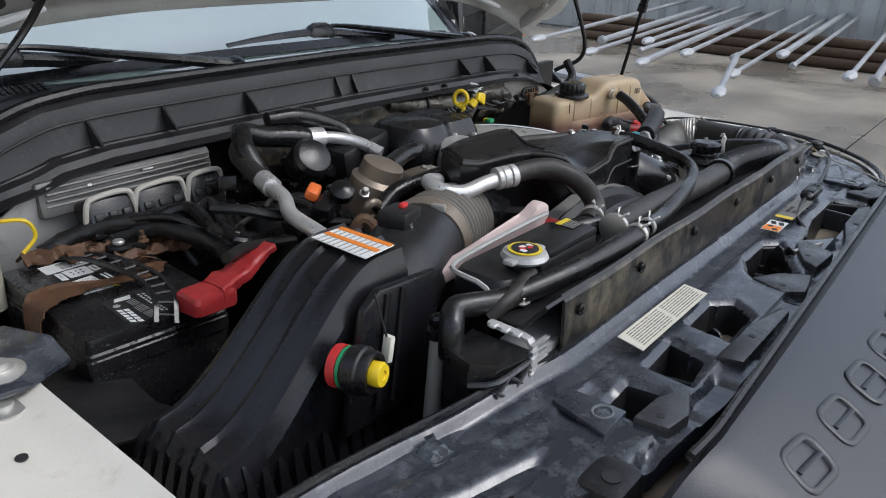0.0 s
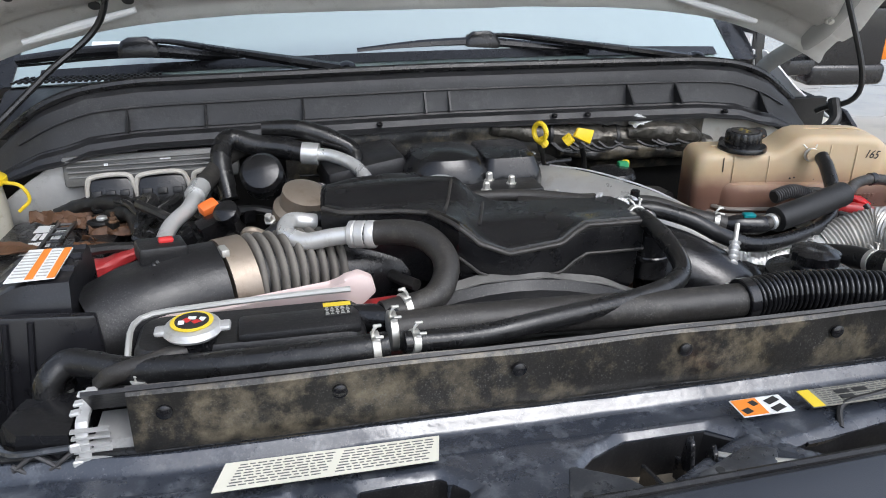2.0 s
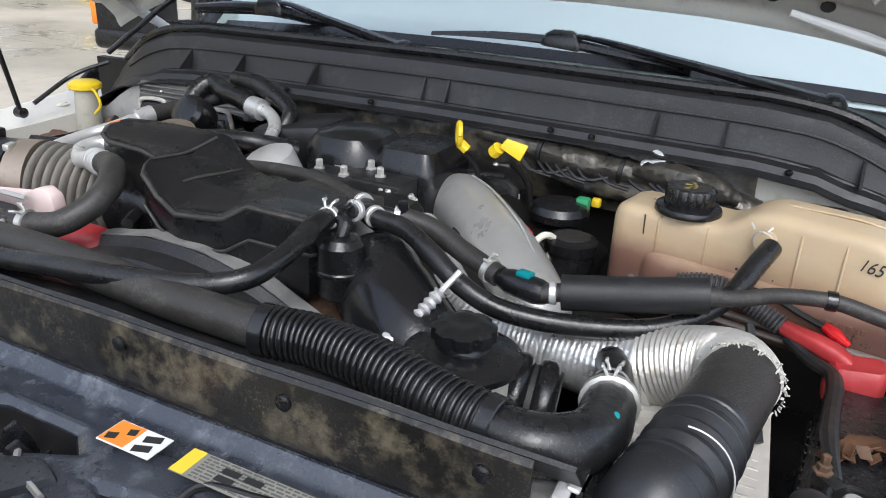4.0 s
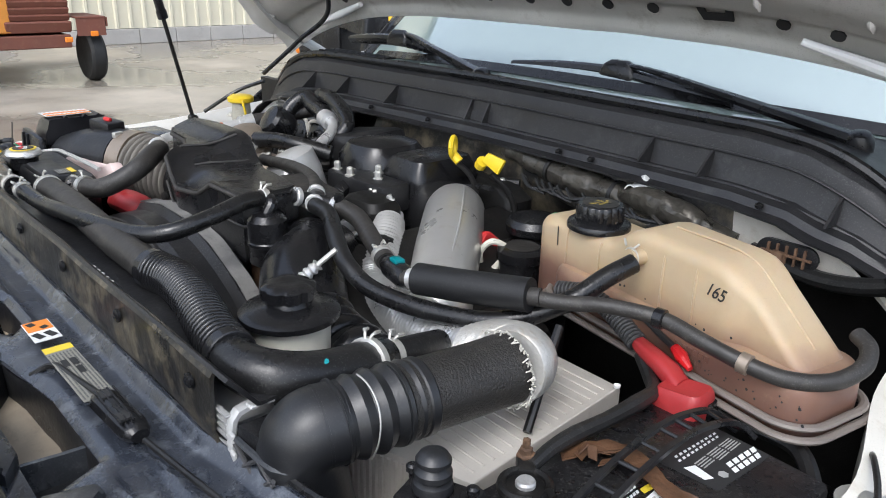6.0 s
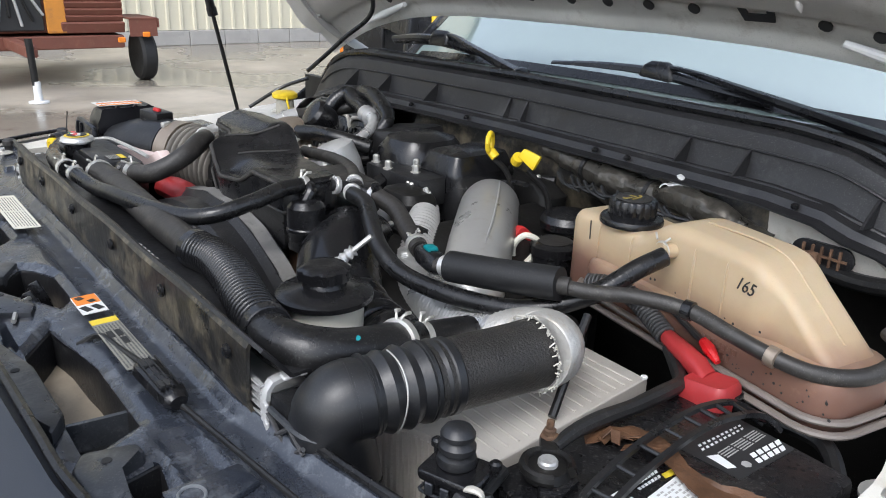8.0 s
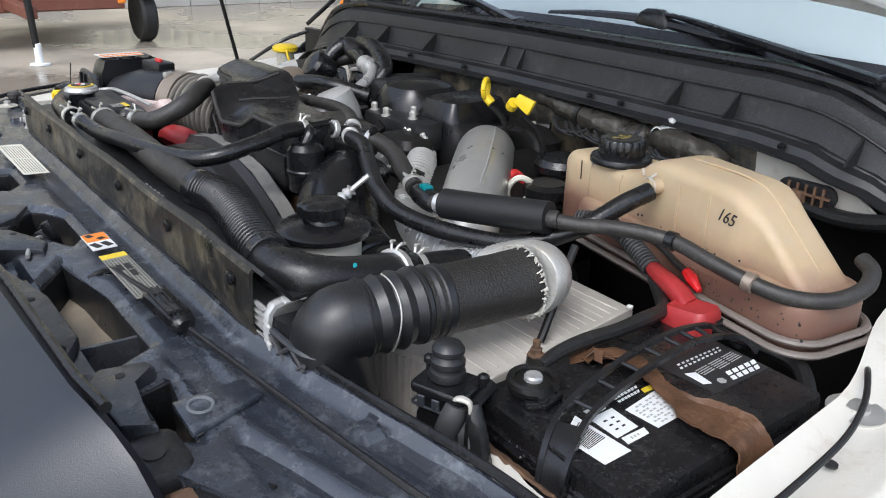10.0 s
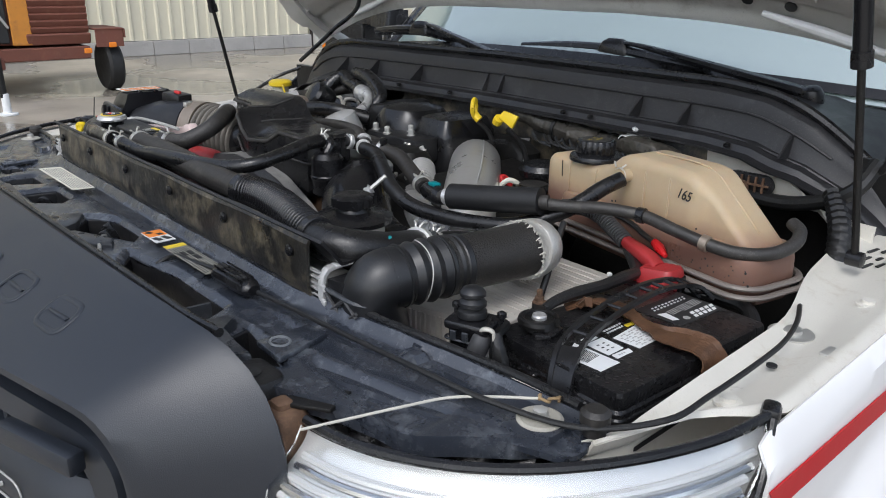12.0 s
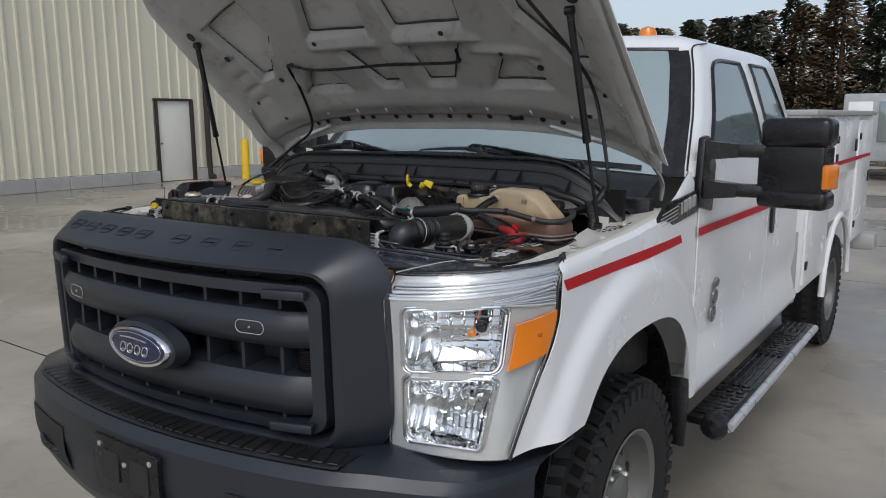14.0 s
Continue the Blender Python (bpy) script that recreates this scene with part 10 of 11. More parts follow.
    for i in range(m_):
        u = i / (m_ - 1)
        d = (hp[min(i + 1, m_ - 1)] - hp[max(i - 1, 0)]).normalized()
        s_ = Vector((-d.y, d.x, 0))
        s_ = s_.normalized() if s_.length > 0.35 else Vector((0, 1, 0))
        if s_.y < 0:
            s_.negate()
        up = d.cross(s_)
        if up.z < 0 and u < 0.7 or up.x < 0 and u >= 0.7:
            up.negate()
        w = (0.010 + 0.016 * smooth01((u - 0.42) / 0.15)) * (1 + 0.10 * noise.noise((u * 14, 3, 0)))
        t_ = 0.0016
        lip = 0.004 * smooth01((u - 0.4) / 0.1)
        jag = 0.003 * noise.noise((u * 30, 8, 1))
        rings_.append([hp[i] + s_ * a + up * b for a, b in ((-w - jag, lip), (-w - jag, lip + t_), (-w * 0.75, t_), (0, t_ + 0.001), (w * 0.75, t_), (w + jag, lip + t_), (w + jag, lip), (w * 0.7, 0), (-w * 0.7, 0))])
    loft(bm, rings_)
    part("hold_down", bm, M_RUSTFLAT, th, "rusty brown steel hold-down bracket")
    # negative post with its clamp and bolts
    cx_, cy_ = loc(0.708, 0.577)
    bm = bmesh.new()
    prism(bm, [loc(0.680, 0.582), loc(0.724, 0.552), loc(0.737, 0.566), loc(0.733, 0.592), loc(0.700, 0.606), loc(0.684, 0.600)], 0.007, Matrix.Translation((0, 0, Z)), bev=0.002)
    part("terminal_seat", bm, M_BATT, lid)
    bm = bmesh.new()
    ring_ = [Vector((cx_ + 0.021 * math.cos(a), cy_ + 0.021 * math.sin(a), Z + 0.013)) for a in [radians(30 + 10 * k) for k in range(31)]]
    tube(bm, ring_, 0.0045, 8, 1, flat=1.3)
    lathe(bm, [(0.021, 0.004), (0.0215, 0.006), (0.018, 0.0145), (0.008, 0.0155)], (cx_, cy_, Z), n=20)
    box(bm, (cx_ - 0.020, cy_ + 0.020, Z + 0.013), (0.026, 0.016, 0.013), turned(0, 0, -40), bev=0.003)
    tc_ = part("terminal_clamp", bm, M_DARK, th, "dark greasy battery clamp")
    bm = bmesh.new()
    lathe(bm, [(0.0095, 0), (0.0090, 0.0145), (0.0075, 0.0165), (0.002, 0.017)], (cx_, cy_, Z + 0.004), n=20)
    part("post", bm, M_ALLOY_DULL, th, "dull lead post")
    bm = bmesh.new()
    lathe(bm, [(0.009, 0.0), (0.009, 0.002), (0.0062, 0.003), (0.0062, 0.008), (0.0038, 0.009), (0.0038, 0.017)], (cx_ - 0.026, cy_ + 0.026, Z + 0.019), n=6)
    part("clamp_bolt", bm, M_RUST, tc_)
    # dry leaf litter caught beside the clamp
    bm = bmesh.new()
    for k in range(7):
        x_, y_ = loc(0.716 + 0.012 * math.sin(k * 2.1), 0.668 + 0.012 * math.cos(k * 1.7))
        prism(bm, [(-0.008, -0.004), (0.004, -0.006), (0.010, 0.002), (-0.002, 0.006)], 0.0012, Matrix.Translation((x_, y_, Z + 0.004 + 0.002 * k)) @ turned(14 * k - 30, 11 * k - 30, 55 * k))
    part("flaked_rust", bm, M_RUSTFLAT, th)
    tagged(th.children[-1], kind="stuff")
    return th


batt = build_battery("black truck battery with white labels, arched strap and rusty hold-down")
batt.matrix_basis = Matrix.Translation(BATT_C) @ turned(0, 0, -3)
copy_thing(batt, Matrix.Translation((-0.683, 0.985, 1.110)) @ turned(0, 0, 176))

# battery trays
for x, y in ((0.774, 0.669), (-0.683, 0.985)):
    bm = bmesh.new()
    box(bm, (x, y, 0.92), (0.22, 0.34, 0.372), bev=0.01)
    part("battery_tray", bm, M_DARK, truck)

# red terminal covers
rb = thing("red_terminal_cover", (0.70, 0.825, 1.27), "red rubber battery terminal cover and sheathed cable", "terminal cover")
bm = bmesh.new()
loft(bm, [[Vector((0.712 + px * k + sx, 0.818 + py * k, z + 0.10 * px)) for px, py in rounded(0.058, 0.046, 0.011, 4)] for k, sx, z in ((0.92, 0, 1.268), (1.0, 0, 1.276), (1.02, 0, 1.296), (0.94, 0.001, 1.308), (0.80, 0.002, 1.313), (0.72, 0.002, 1.3125))])
part("cover", bm, M_REDPL, rb)
bm = bmesh.new()
loft(bm, [[Vector((x, y + a, z + b)) for a, b in rounded(w, h, min(w, h) * 0.4, 4)] for x, y, z, w, h in ((0.706, 0.826, 1.302, 0.030, 0.024), (0.690, 0.832, 1.310, 0.027, 0.024), (0.668, 0.839, 1.315, 0.024, 0.022), (0.645, 0.846, 1.318, 0.021, 0.020), (0.630, 0.851, 1.321, 0.017, 0.017))])
part("cable_boot", bm, M_REDPL, rb)
bm = bmesh.new()
tube(bm, [(0.702, 0.846, 1.318), (0.686, 0.853, 1.325), (0.674, 0.858, 1.329)], [0.0035, 0.0075, 0.0055], 10, 4)
part("red_tab", bm, M_REDBRIGHT, rb, "bright red fusible tab")
bm = bmesh.new()
box(bm, (0.738, 0.828, 1.292), (0.014, 0.020, 0.022), turned(0, 0, 12), bev=0.003)
part("black_lug", bm, M_BLACK, rb)
hose("tab_wire", [(0.676, 0.857, 1.328), (0.65, 0.866, 1.333), (0.62, 0.874, 1.342), (0.59, 0.882, 1.344)], 0.004, M_WIRE, "thin taped wire behind the red tab", "cable", n=8)
rc = thing("ribbed_battery_cable", (0.58, 0.865, 1.32), "battery cable in dusty ribbed conduit", "cable")
ribbed("conduit", [(0.632, 0.850, 1.320), (0.605, 0.858, 1.330), (0.575, 0.862, 1.343), (0.545, 0.858, 1.350), (0.51, 0.85, 1.345)], 0.0125, 0.0026, 26, M_INK_SHADE, M_CONDUIT_DUSTY, rc, n=14, flatness=0.36)
hose("battery_earth_cable", [(0.694, 0.600, 1.306), (0.690, 0.63, 1.308), (0.688, 0.67, 1.306), (0.690, 0.72, 1.303), (0.692, 0.765, 1.304), (0.688, 0.80, 1.302), (0.668, 0.825, 1.300), (0.640, 0.845, 1.31)], [0.006, 0.007, 0.0085, 0.008, 0.009, 0.008, 0.008, 0.007], M_WIRE, "taped black battery cable", "cable", n=10)
hose("short_hanging_cable", [(0.600, 0.745, 1.362), (0.612, 0.715, 1.335), (0.622, 0.690, 1.305), (0.632, 0.665, 1.281)], 0.0048, M_WIRE, "thin printed black cable over the shield", "cable", n=8)
hose("side_cable", [(0.745, 0.835, 1.285), (0.79, 0.85, 1.283), (0.83, 0.845, 1.280), (0.865, 0.80, 1.265), (0.872, 0.77, 1.235)], 0.009, M_WIRE, "black cable along the battery edge", "cable", n=8)
hose("battery_side_wire", [(0.685, 0.545, 1.30), (0.700, 0.50, 1.29), (0.715, 0.485, 1.25), (0.725, 0.475, 1.19)], 0.007, M_WIRE, "taped wire beside the battery", "cable", n=8)
rl = thing("red_battery_boot", (-0.63, 0.83, 1.29), "folded red rubber boot on the battery post", "terminal cover")
bm = bmesh.new()
loft(bm, [[Vector((-0.634 + px * k, 0.828 + py * k, z)) for px, py in rounded(0.066, 0.050, 0.010, 5)] for k, z in ((0.96, 1.296), (1.0, 1.301), (1.0, 1.307), (1.0, 1.313), (0.97, 1.318), (0.88, 1.322), (0.6, 1.323))])
crumple(bm, 0.0035, 55, 2)
part("boot", bm, M_REDPL, rl, sharp=0.4)
bm = bmesh.new()
loft(bm, [[Vector((-0.625 + 0.11 * t, 0.826 + 0.026 * t + px, 1.314 + 0.024 * t + 0.002 * math.sin(9 * t) + pz)) for px, pz in rounded(0.046 - 0.014 * t, 0.022 - 0.008 * t, 0.006, 4)] for t in [k / 14 for k in range(15)]])
crumple(bm, 0.004, 60, 5)
part("boot_arm", bm, M_REDPL, rl, sharp=0.4)

for i in range(7):
    z = 1.30 + 0.02 * rnd.random()
    hose("passenger_side_cable", [(-0.60 + 0.02 * i, 1.10 - 0.02 * i, z + 0.02), (-0.56 + 0.02 * i, 1.03, z + 0.035), (-0.53, 0.98 - 0.02 * i, z + 0.02), (-0.50 + 0.015 * i, 0.92, z)], 0.006 + 0.002 * (i % 3), M_WIRE if i % 2 else M_RUBBER, "black taped cable behind the battery", "cable", n=8)
# black brace plate on the wing's ledge
bm = bmesh.new()
prism(bm, [(-0.935, 0.935), (-0.838, 0.945), (-0.812, 0.880), (-0.822, 0.815), (-0.88, 0.792), (-0.935, 0.800)][::-1], 0.008, Matrix.Translation((0, 0, 1.300)), bev=0.003)
br = solo("brace_plate", bm, M_BLACK_WET, "black brace plate bolted to the white ledge", "bracket")
bm = bmesh.new()
lathe(bm, [(0.026, 0), (0.026, 0.003), (0.017, 0.006), (0.016, 0.007), (0.010, 0.007), (0.010, 0.013), (0.004, 0.014)], (-0.888, 0.838, 1.308), n=20)
part("bolt", bm, M_ZINC, br, "dull plated bolt and washer")

# flaking rusty tray edge and taped cables behind the passenger's battery
gr = random.Random(5)
for k, (x, y, w, d, yaw) in enumerate(((-0.66, 1.125, 0.16, 0.035, 6), (-0.61, 1.085, 0.15, 0.030, -8), (-0.575, 1.045, 0.12, 0.026, -14))):
    bm = bmesh.new()
    sheet(bm, lambda u, v: Matrix.Translation((x, y, 1.303 - 0.004 * k)) @ turned(0, 0, yaw) @ Vector(((u - 0.5) * w, (v - 0.5) * d + 0.008 * noise.noise((u * 6, k, 0)), 0.008 * noise.noise((u * 9, v * 3, k)) + 0.012 * math.sin(math.pi * v))), 30, 8, 0.004)
    crumple(bm, 0.004, 90, k)
    solo("rusty_clamp_bar", bm, M_RUSTFLAT, "flaking rusty clamp bar behind the battery", "bracket", sharp=0.4)
for k, (pts, r_) in enumerate(([[(-0.70, 1.14, 1.30), (-0.64, 1.12, 1.325), (-0.58, 1.08, 1.335), (-0.53, 1.03, 1.330), (-0.49, 0.98, 1.315), (-0.47, 0.93, 1.29)], 0.014], [[(-0.60, 1.10, 1.31), (-0.56, 1.05, 1.328), (-0.54, 0.99, 1.325), (-0.53, 0.93, 1.315), (-0.55, 0.87, 1.31)], 0.016], [[(-0.50, 1.10, 1.31), (-0.48, 1.05, 1.34), (-0.49, 1.0, 1.345), (-0.52, 0.95, 1.33)], 0.010])):
    bm = bmesh.new()
    tube(bm, pts, r_, 14, 8)
    crumple(bm, 0.0025, 70, k)
    solo("battery_cable", bm, M_WIRE, "thick taped black battery cable", "cable")

# washer bottle with yellow cap in the far corner
wb = thing("washer_bottle", (-0.79, 1.115, 1.25), "cloudy washer bottle neck with yellow snap cap", "washer bottle")
bm = bmesh.new()
lathe(bm, [(0.026, 0), (0.026, 0.08), (0.024, 0.105), (0.023, 0.12)], (-0.795, 1.115, 1.255), n=20)
part("neck", bm, M_CLOUDY, wb)
bm = bmesh.new()
lathe(bm, [(0.030, 0), (0.034, 0.003), (0.034, 0.012), (0.026, 0.018), (0.006, 0.020)], (-0.795, 1.115, 1.372), n=24)
part("cap", bm, M_YELLOW, wb)
bm = bmesh.new()
tube(bm, [(-0.765, 1.105, 1.378), (-0.735, 1.09, 1.375), (-0.725, 1.09, 1.35), (-0.745, 1.09, 1.33)], 0.003, 6, 5)
part("cap_strap", bm, M_YELLOW, wb)

# relay plug on its bracket in front of the battery
rp = thing("relay_plug", (0.676, 0.500, 1.23), "black stepped rubber plug on a bracketed relay block", "relay")
bm = bmesh.new()
lathe(bm, [(0.0165, 0.0), (0.0175, 0.003), (0.0165, 0.008), (0.0125, 0.0105), (0.0125, 0.0115), (0.0160, 0.0135), (0.0160, 0.018), (0.0115, 0.0225), (0.0115, 0.0235), (0.0150, 0.0255), (0.0150, 0.029), (0.0115, 0.034), (0.006, 0.0365), (0.002, 0.037)], (0.672, 0.503, 1.318), (-0.05, 0.05, 1), n=28)
part("boot", bm, M_SATIN, rp)
RT = turned(0, 0, 20)
bm = bmesh.new()
loft(bm, [[Vector((0.676, 0.500, z)) + RT @ Vector((x * k, y * k, 0)) for x, y in rounded(0.054, 0.042, 0.006, 3)] for k, z in ((1.0, 1.309), (1.03, 1.311), (1.03, 1.316), (0.97, 1.318))])
part("top_plate", bm, M_BLACK, rp)
bm = bmesh.new()
loft(bm, [[Vector((0.676, 0.500, z)) + RT @ Vector((x * k, y * k, 0)) for x, y in rounded(0.046, 0.036, 0.005, 3)] for k, z in ((0.9, 1.235), (1.0, 1.24), (1.0, 1.285), (0.94, 1.288), (0.94, 1.294), (1.0, 1.297), (1.0, 1.312))])
bk = part("block", bm, M_BLACK, rp)
for k in range(3):
    bm = bmesh.new()
    box(bm, Vector((0.676, 0.500, 1.302)) + RT @ Vector((-0.015 + 0.015 * k, -0.0195, 0)), (0.008, 0.004, 0.012), RT, bev=0.001, seg=1)
    part("latch_tooth", bm, M_BLACK_SCUFFED, bk)
for k in range(2):
    bm = bmesh.new()
    tube(bm, [Vector((0.676, 0.500, 1.296 - 0.024 * k)) + RT @ Vector((x, y, 0)) for x, y in ((-0.026, -0.010), (-0.024, -0.0185), (0.0, -0.0195), (0.024, -0.0185))], 0.0016, 6, 3)
    part("moulded_lip", bm, M_BLACK_SCUFFED, bk)
for dx, dy in ((0.030, 0.012), (-0.028, 0.014)):
    bm = bmesh.new()
    lathe(bm, [(0.003, 0), (0.003, 0.006), (0.0055, 0.007), (0.0055, 0.012), (0.003, 0.014)], Vector((0.676, 0.500, 1.314)) + RT @ Vector((dx, dy, 0)), n=10)
    part("stud", bm, M_BLACK, rp)
bm = bmesh.new()
tube(bm, [(0.700, 0.492, 1.308), (0.699, 0.488, 1.296), (0.694, 0.484, 1.275), (0.690, 0.480, 1.24)], [0.010, 0.0115, 0.0115, 0.010], 12, 4)
part("grey_sleeve", bm, M_CONDUIT_DUSTY, rp, "grey rubber cable sleeve")
bm = bmesh.new()
tube(bm, [(0.698, 0.489, 1.313), (0.706, 0.490, 1.318), (0.714, 0.494, 1.316), (0.715, 0.494, 1.305)], [0.003, 0.0042, 0.0035, 0.002], 8, 4, flat=0.7)
part("cream_clip", bm, M_ROD, rp, "cream plastic clip")
bm = bmesh.new()
tube(bm, [(0.712, 0.500, 1.312), (0.720, 0.498, 1.295), (0.728, 0.497, 1.27), (0.738, 0.494, 1.245), (0.742, 0.49, 1.20)], [0.006, 0.008, 0.009, 0.008, 0.008], 10, 5)
crumple(bm, 0.0012, 160, 4)
part("taped_wire", bm, M_WIRE, rp)
# painted rail with a rusted edge beside the battery tray
bm = bmesh.new()
sheet(bm, lambda u, v: Vector((0.690 + 0.115 * u, 0.512 - 0.030 * v + 0.004 * math.sin(5 * u), 1.262 - 0.020 * v + 0.002 * noise.noise((u * 9, v * 3, 1)))), 16, 6, -0.004)
part("inner_rail", bm, M_WHITE_DIRTY, truck, "stained white inner rail")
bm = bmesh.new()
sheet(bm, lambda u, v: Vector((0.700 + 0.110 * u, 0.521 - 0.010 * v + 0.003 * noise.noise((u * 14, 2, 0)), 1.258 + 0.006 * v)), 20, 3, -0.003)
part("rusted_edge", bm, M_RUST, truck, "rusted seam edge")

# bonnet prop post and grey bolt beside the passenger side end tank
pp = thing("hold_down_bolt", (-0.545, 0.515, 1.22), "black hex bolt on a grey stand-off tube", "bolt")
bm = bmesh.new()
tube(bm, [(-0.556, 0.513, 1.22), (-0.548, 0.512, 1.335)], 0.010, 14, 2)
part("stand_off", bm, M_STEEL, pp)
bm = bmesh.new()
lathe(bm, [(0.014, 0), (0.014, 0.010)], (-0.548, 0.512, 1.333), n=18)
lathe(bm, [(0.011, 0.010), (0.011, 0.024), (0.008, 0.027)], (-0.548, 0.512, 1.333), n=6)
part("hex_head", bm, M_BLACK, pp)

# rows of unreadable stamped marks on the driver's ledge


def ledge_z(x, y):
    xo = fender_x(y, 1.3) - 0.012
    xi = min(curve1(y, [(0.62, 0.866), (0.8, 0.864), (1.1, 0.83), (1.45, 0.78)]) + 0.026 * smooth01((1.0 - y) / 0.2), xo - 0.014)
    v = max(0, (x - xo) / (xi - xo)) / 1.25
    return fender_top(y) - 0.002 - 0.006 * smooth01((v - 0.12) / 0.1) + 0.006 * math.sin(v * 9)


for i in range(3):
    for j in range(5):
        x, y = 0.872 + 0.014 * j + 0.004 * (i % 2), 1.06 + 0.034 * i + 0.010 * j
        bm = bmesh.new()
        box(bm, (x, y, ledge_z(x, y) + 0.001), (0.0045, 0.016 + 0.006 * ((i + 2 * j) % 3), 0.002), turned(0, 0, -8))
        part("stamped_mark", bm, M_INK_SHADE, truck)

# fittings on the fender ledges
for s in (-1, 1):
    for y, x in ((0.60, 0.935), (0.93, 0.94), (1.15, 0.92)):
        bm = bmesh.new()
        lathe(bm, [(0.014, 0), (0.014, 0.003), (0.008, 0.004), (0.008, 0.008)], (s * x, y, fender_top(y) - 0.008), n=18)
        part("ledge_bolt", bm, M_WHITE_DIRTY, truck)
    bm = bmesh.new()
    prism(bm, rounded(0.014, 0.028, 0.006), 0.002, Matrix.Translation((s * 0.982, 0.804, fender_top(0.8) - 0.004)))
    part("ledge_slot", bm, M_INK_SHADE, truck)
    bm = bmesh.new()
    lathe(bm, [(0.006, 0), (0.006, 0.002)], (s * 0.93, 0.70, fender_top(0.7) - 0.008), n=10)
    part("ledge_hole", bm, M_INK_SHADE, truck)
    bm = bmesh.new()
    box(bm, (s * 0.966, 0.765, fender_top(0.76) - 0.003), (0.020, 0.026, 0.006), bev=0.002)
    part("spring_nut", bm, M_ZINC, truck)
    bm = bmesh.new()
    lathe(bm, [(0.026, 0), (0.026, 0.003), (0.012, 0.004), (0.012, 0.008), (0.004, 0.009)], (s * 0.905, 0.80, 1.288), n=20)
    part("mount_disc", bm, M_ZINC, truck)
for i in range(5):
    bm = bmesh.new()
    for j in range(4):
        box(bm, (0.905 + 0.006 * i, 1.08 + 0.028 * j + 0.004 * i, fender_top(1.12) - 0.0075), (0.003, 0.018, 0.0005), turned(0, 0, 6))
    part("ink_line", bm, M_STEEL, truck)
# rubber shield between the passenger battery and the wing
bm = bmesh.new()
sheet(bm, lambda u, v: Vector((-0.90 + 0.16 * u, 0.70 + 0.20 * v + 0.02 * u, 1.272 - 0.05 * u + 0.006 * math.sin(12 * v))), 8, 8, 0.004)
part("rubber_shield", bm, M_BLACK_DUSTY, truck)
bm = bmesh.new()
sheet(bm, lambda u, v: Vector((0.868 + 0.03 * u, 0.50 + 0.62 * v, 1.262 - 0.02 * (1 - u))), 4, 12, 0.004)
part("rubber_shield", bm, M_BLACK_DUSTY, truck)

# ---- surroundings ----
M_ORANGEM = material("faded_orange_machine_paint", (0.55, 0.22, 0.03), 0.55, dirt=(0.22, 0.10, 0.05), amount=0.2, bump=0.1, blotch=3)
M_RUSTRED = material("rust_red_machine_paint", (0.16, 0.055, 0.035), 0.65, dirt=(0.24, 0.12, 0.07), amount=0.2, bump=0.2, blotch=4)
M_GALV = material("galvanised_pole", (0.40, 0.41, 0.42), 0.45, 0.5, dirt=(0.34, 0.34, 0.33), amount=0.15, bump=0.1, blotch=2)
M_LAMPGREY = material("grey_lamp_head", (0.45, 0.46, 0.47), 0.5, 0.1, dirt=(0.25, 0.25, 0.25), amount=0.12, bump=0.1)
M_CONE = material("orange_cone", (0.80, 0.14, 0.03), 0.5, bump=0.0)


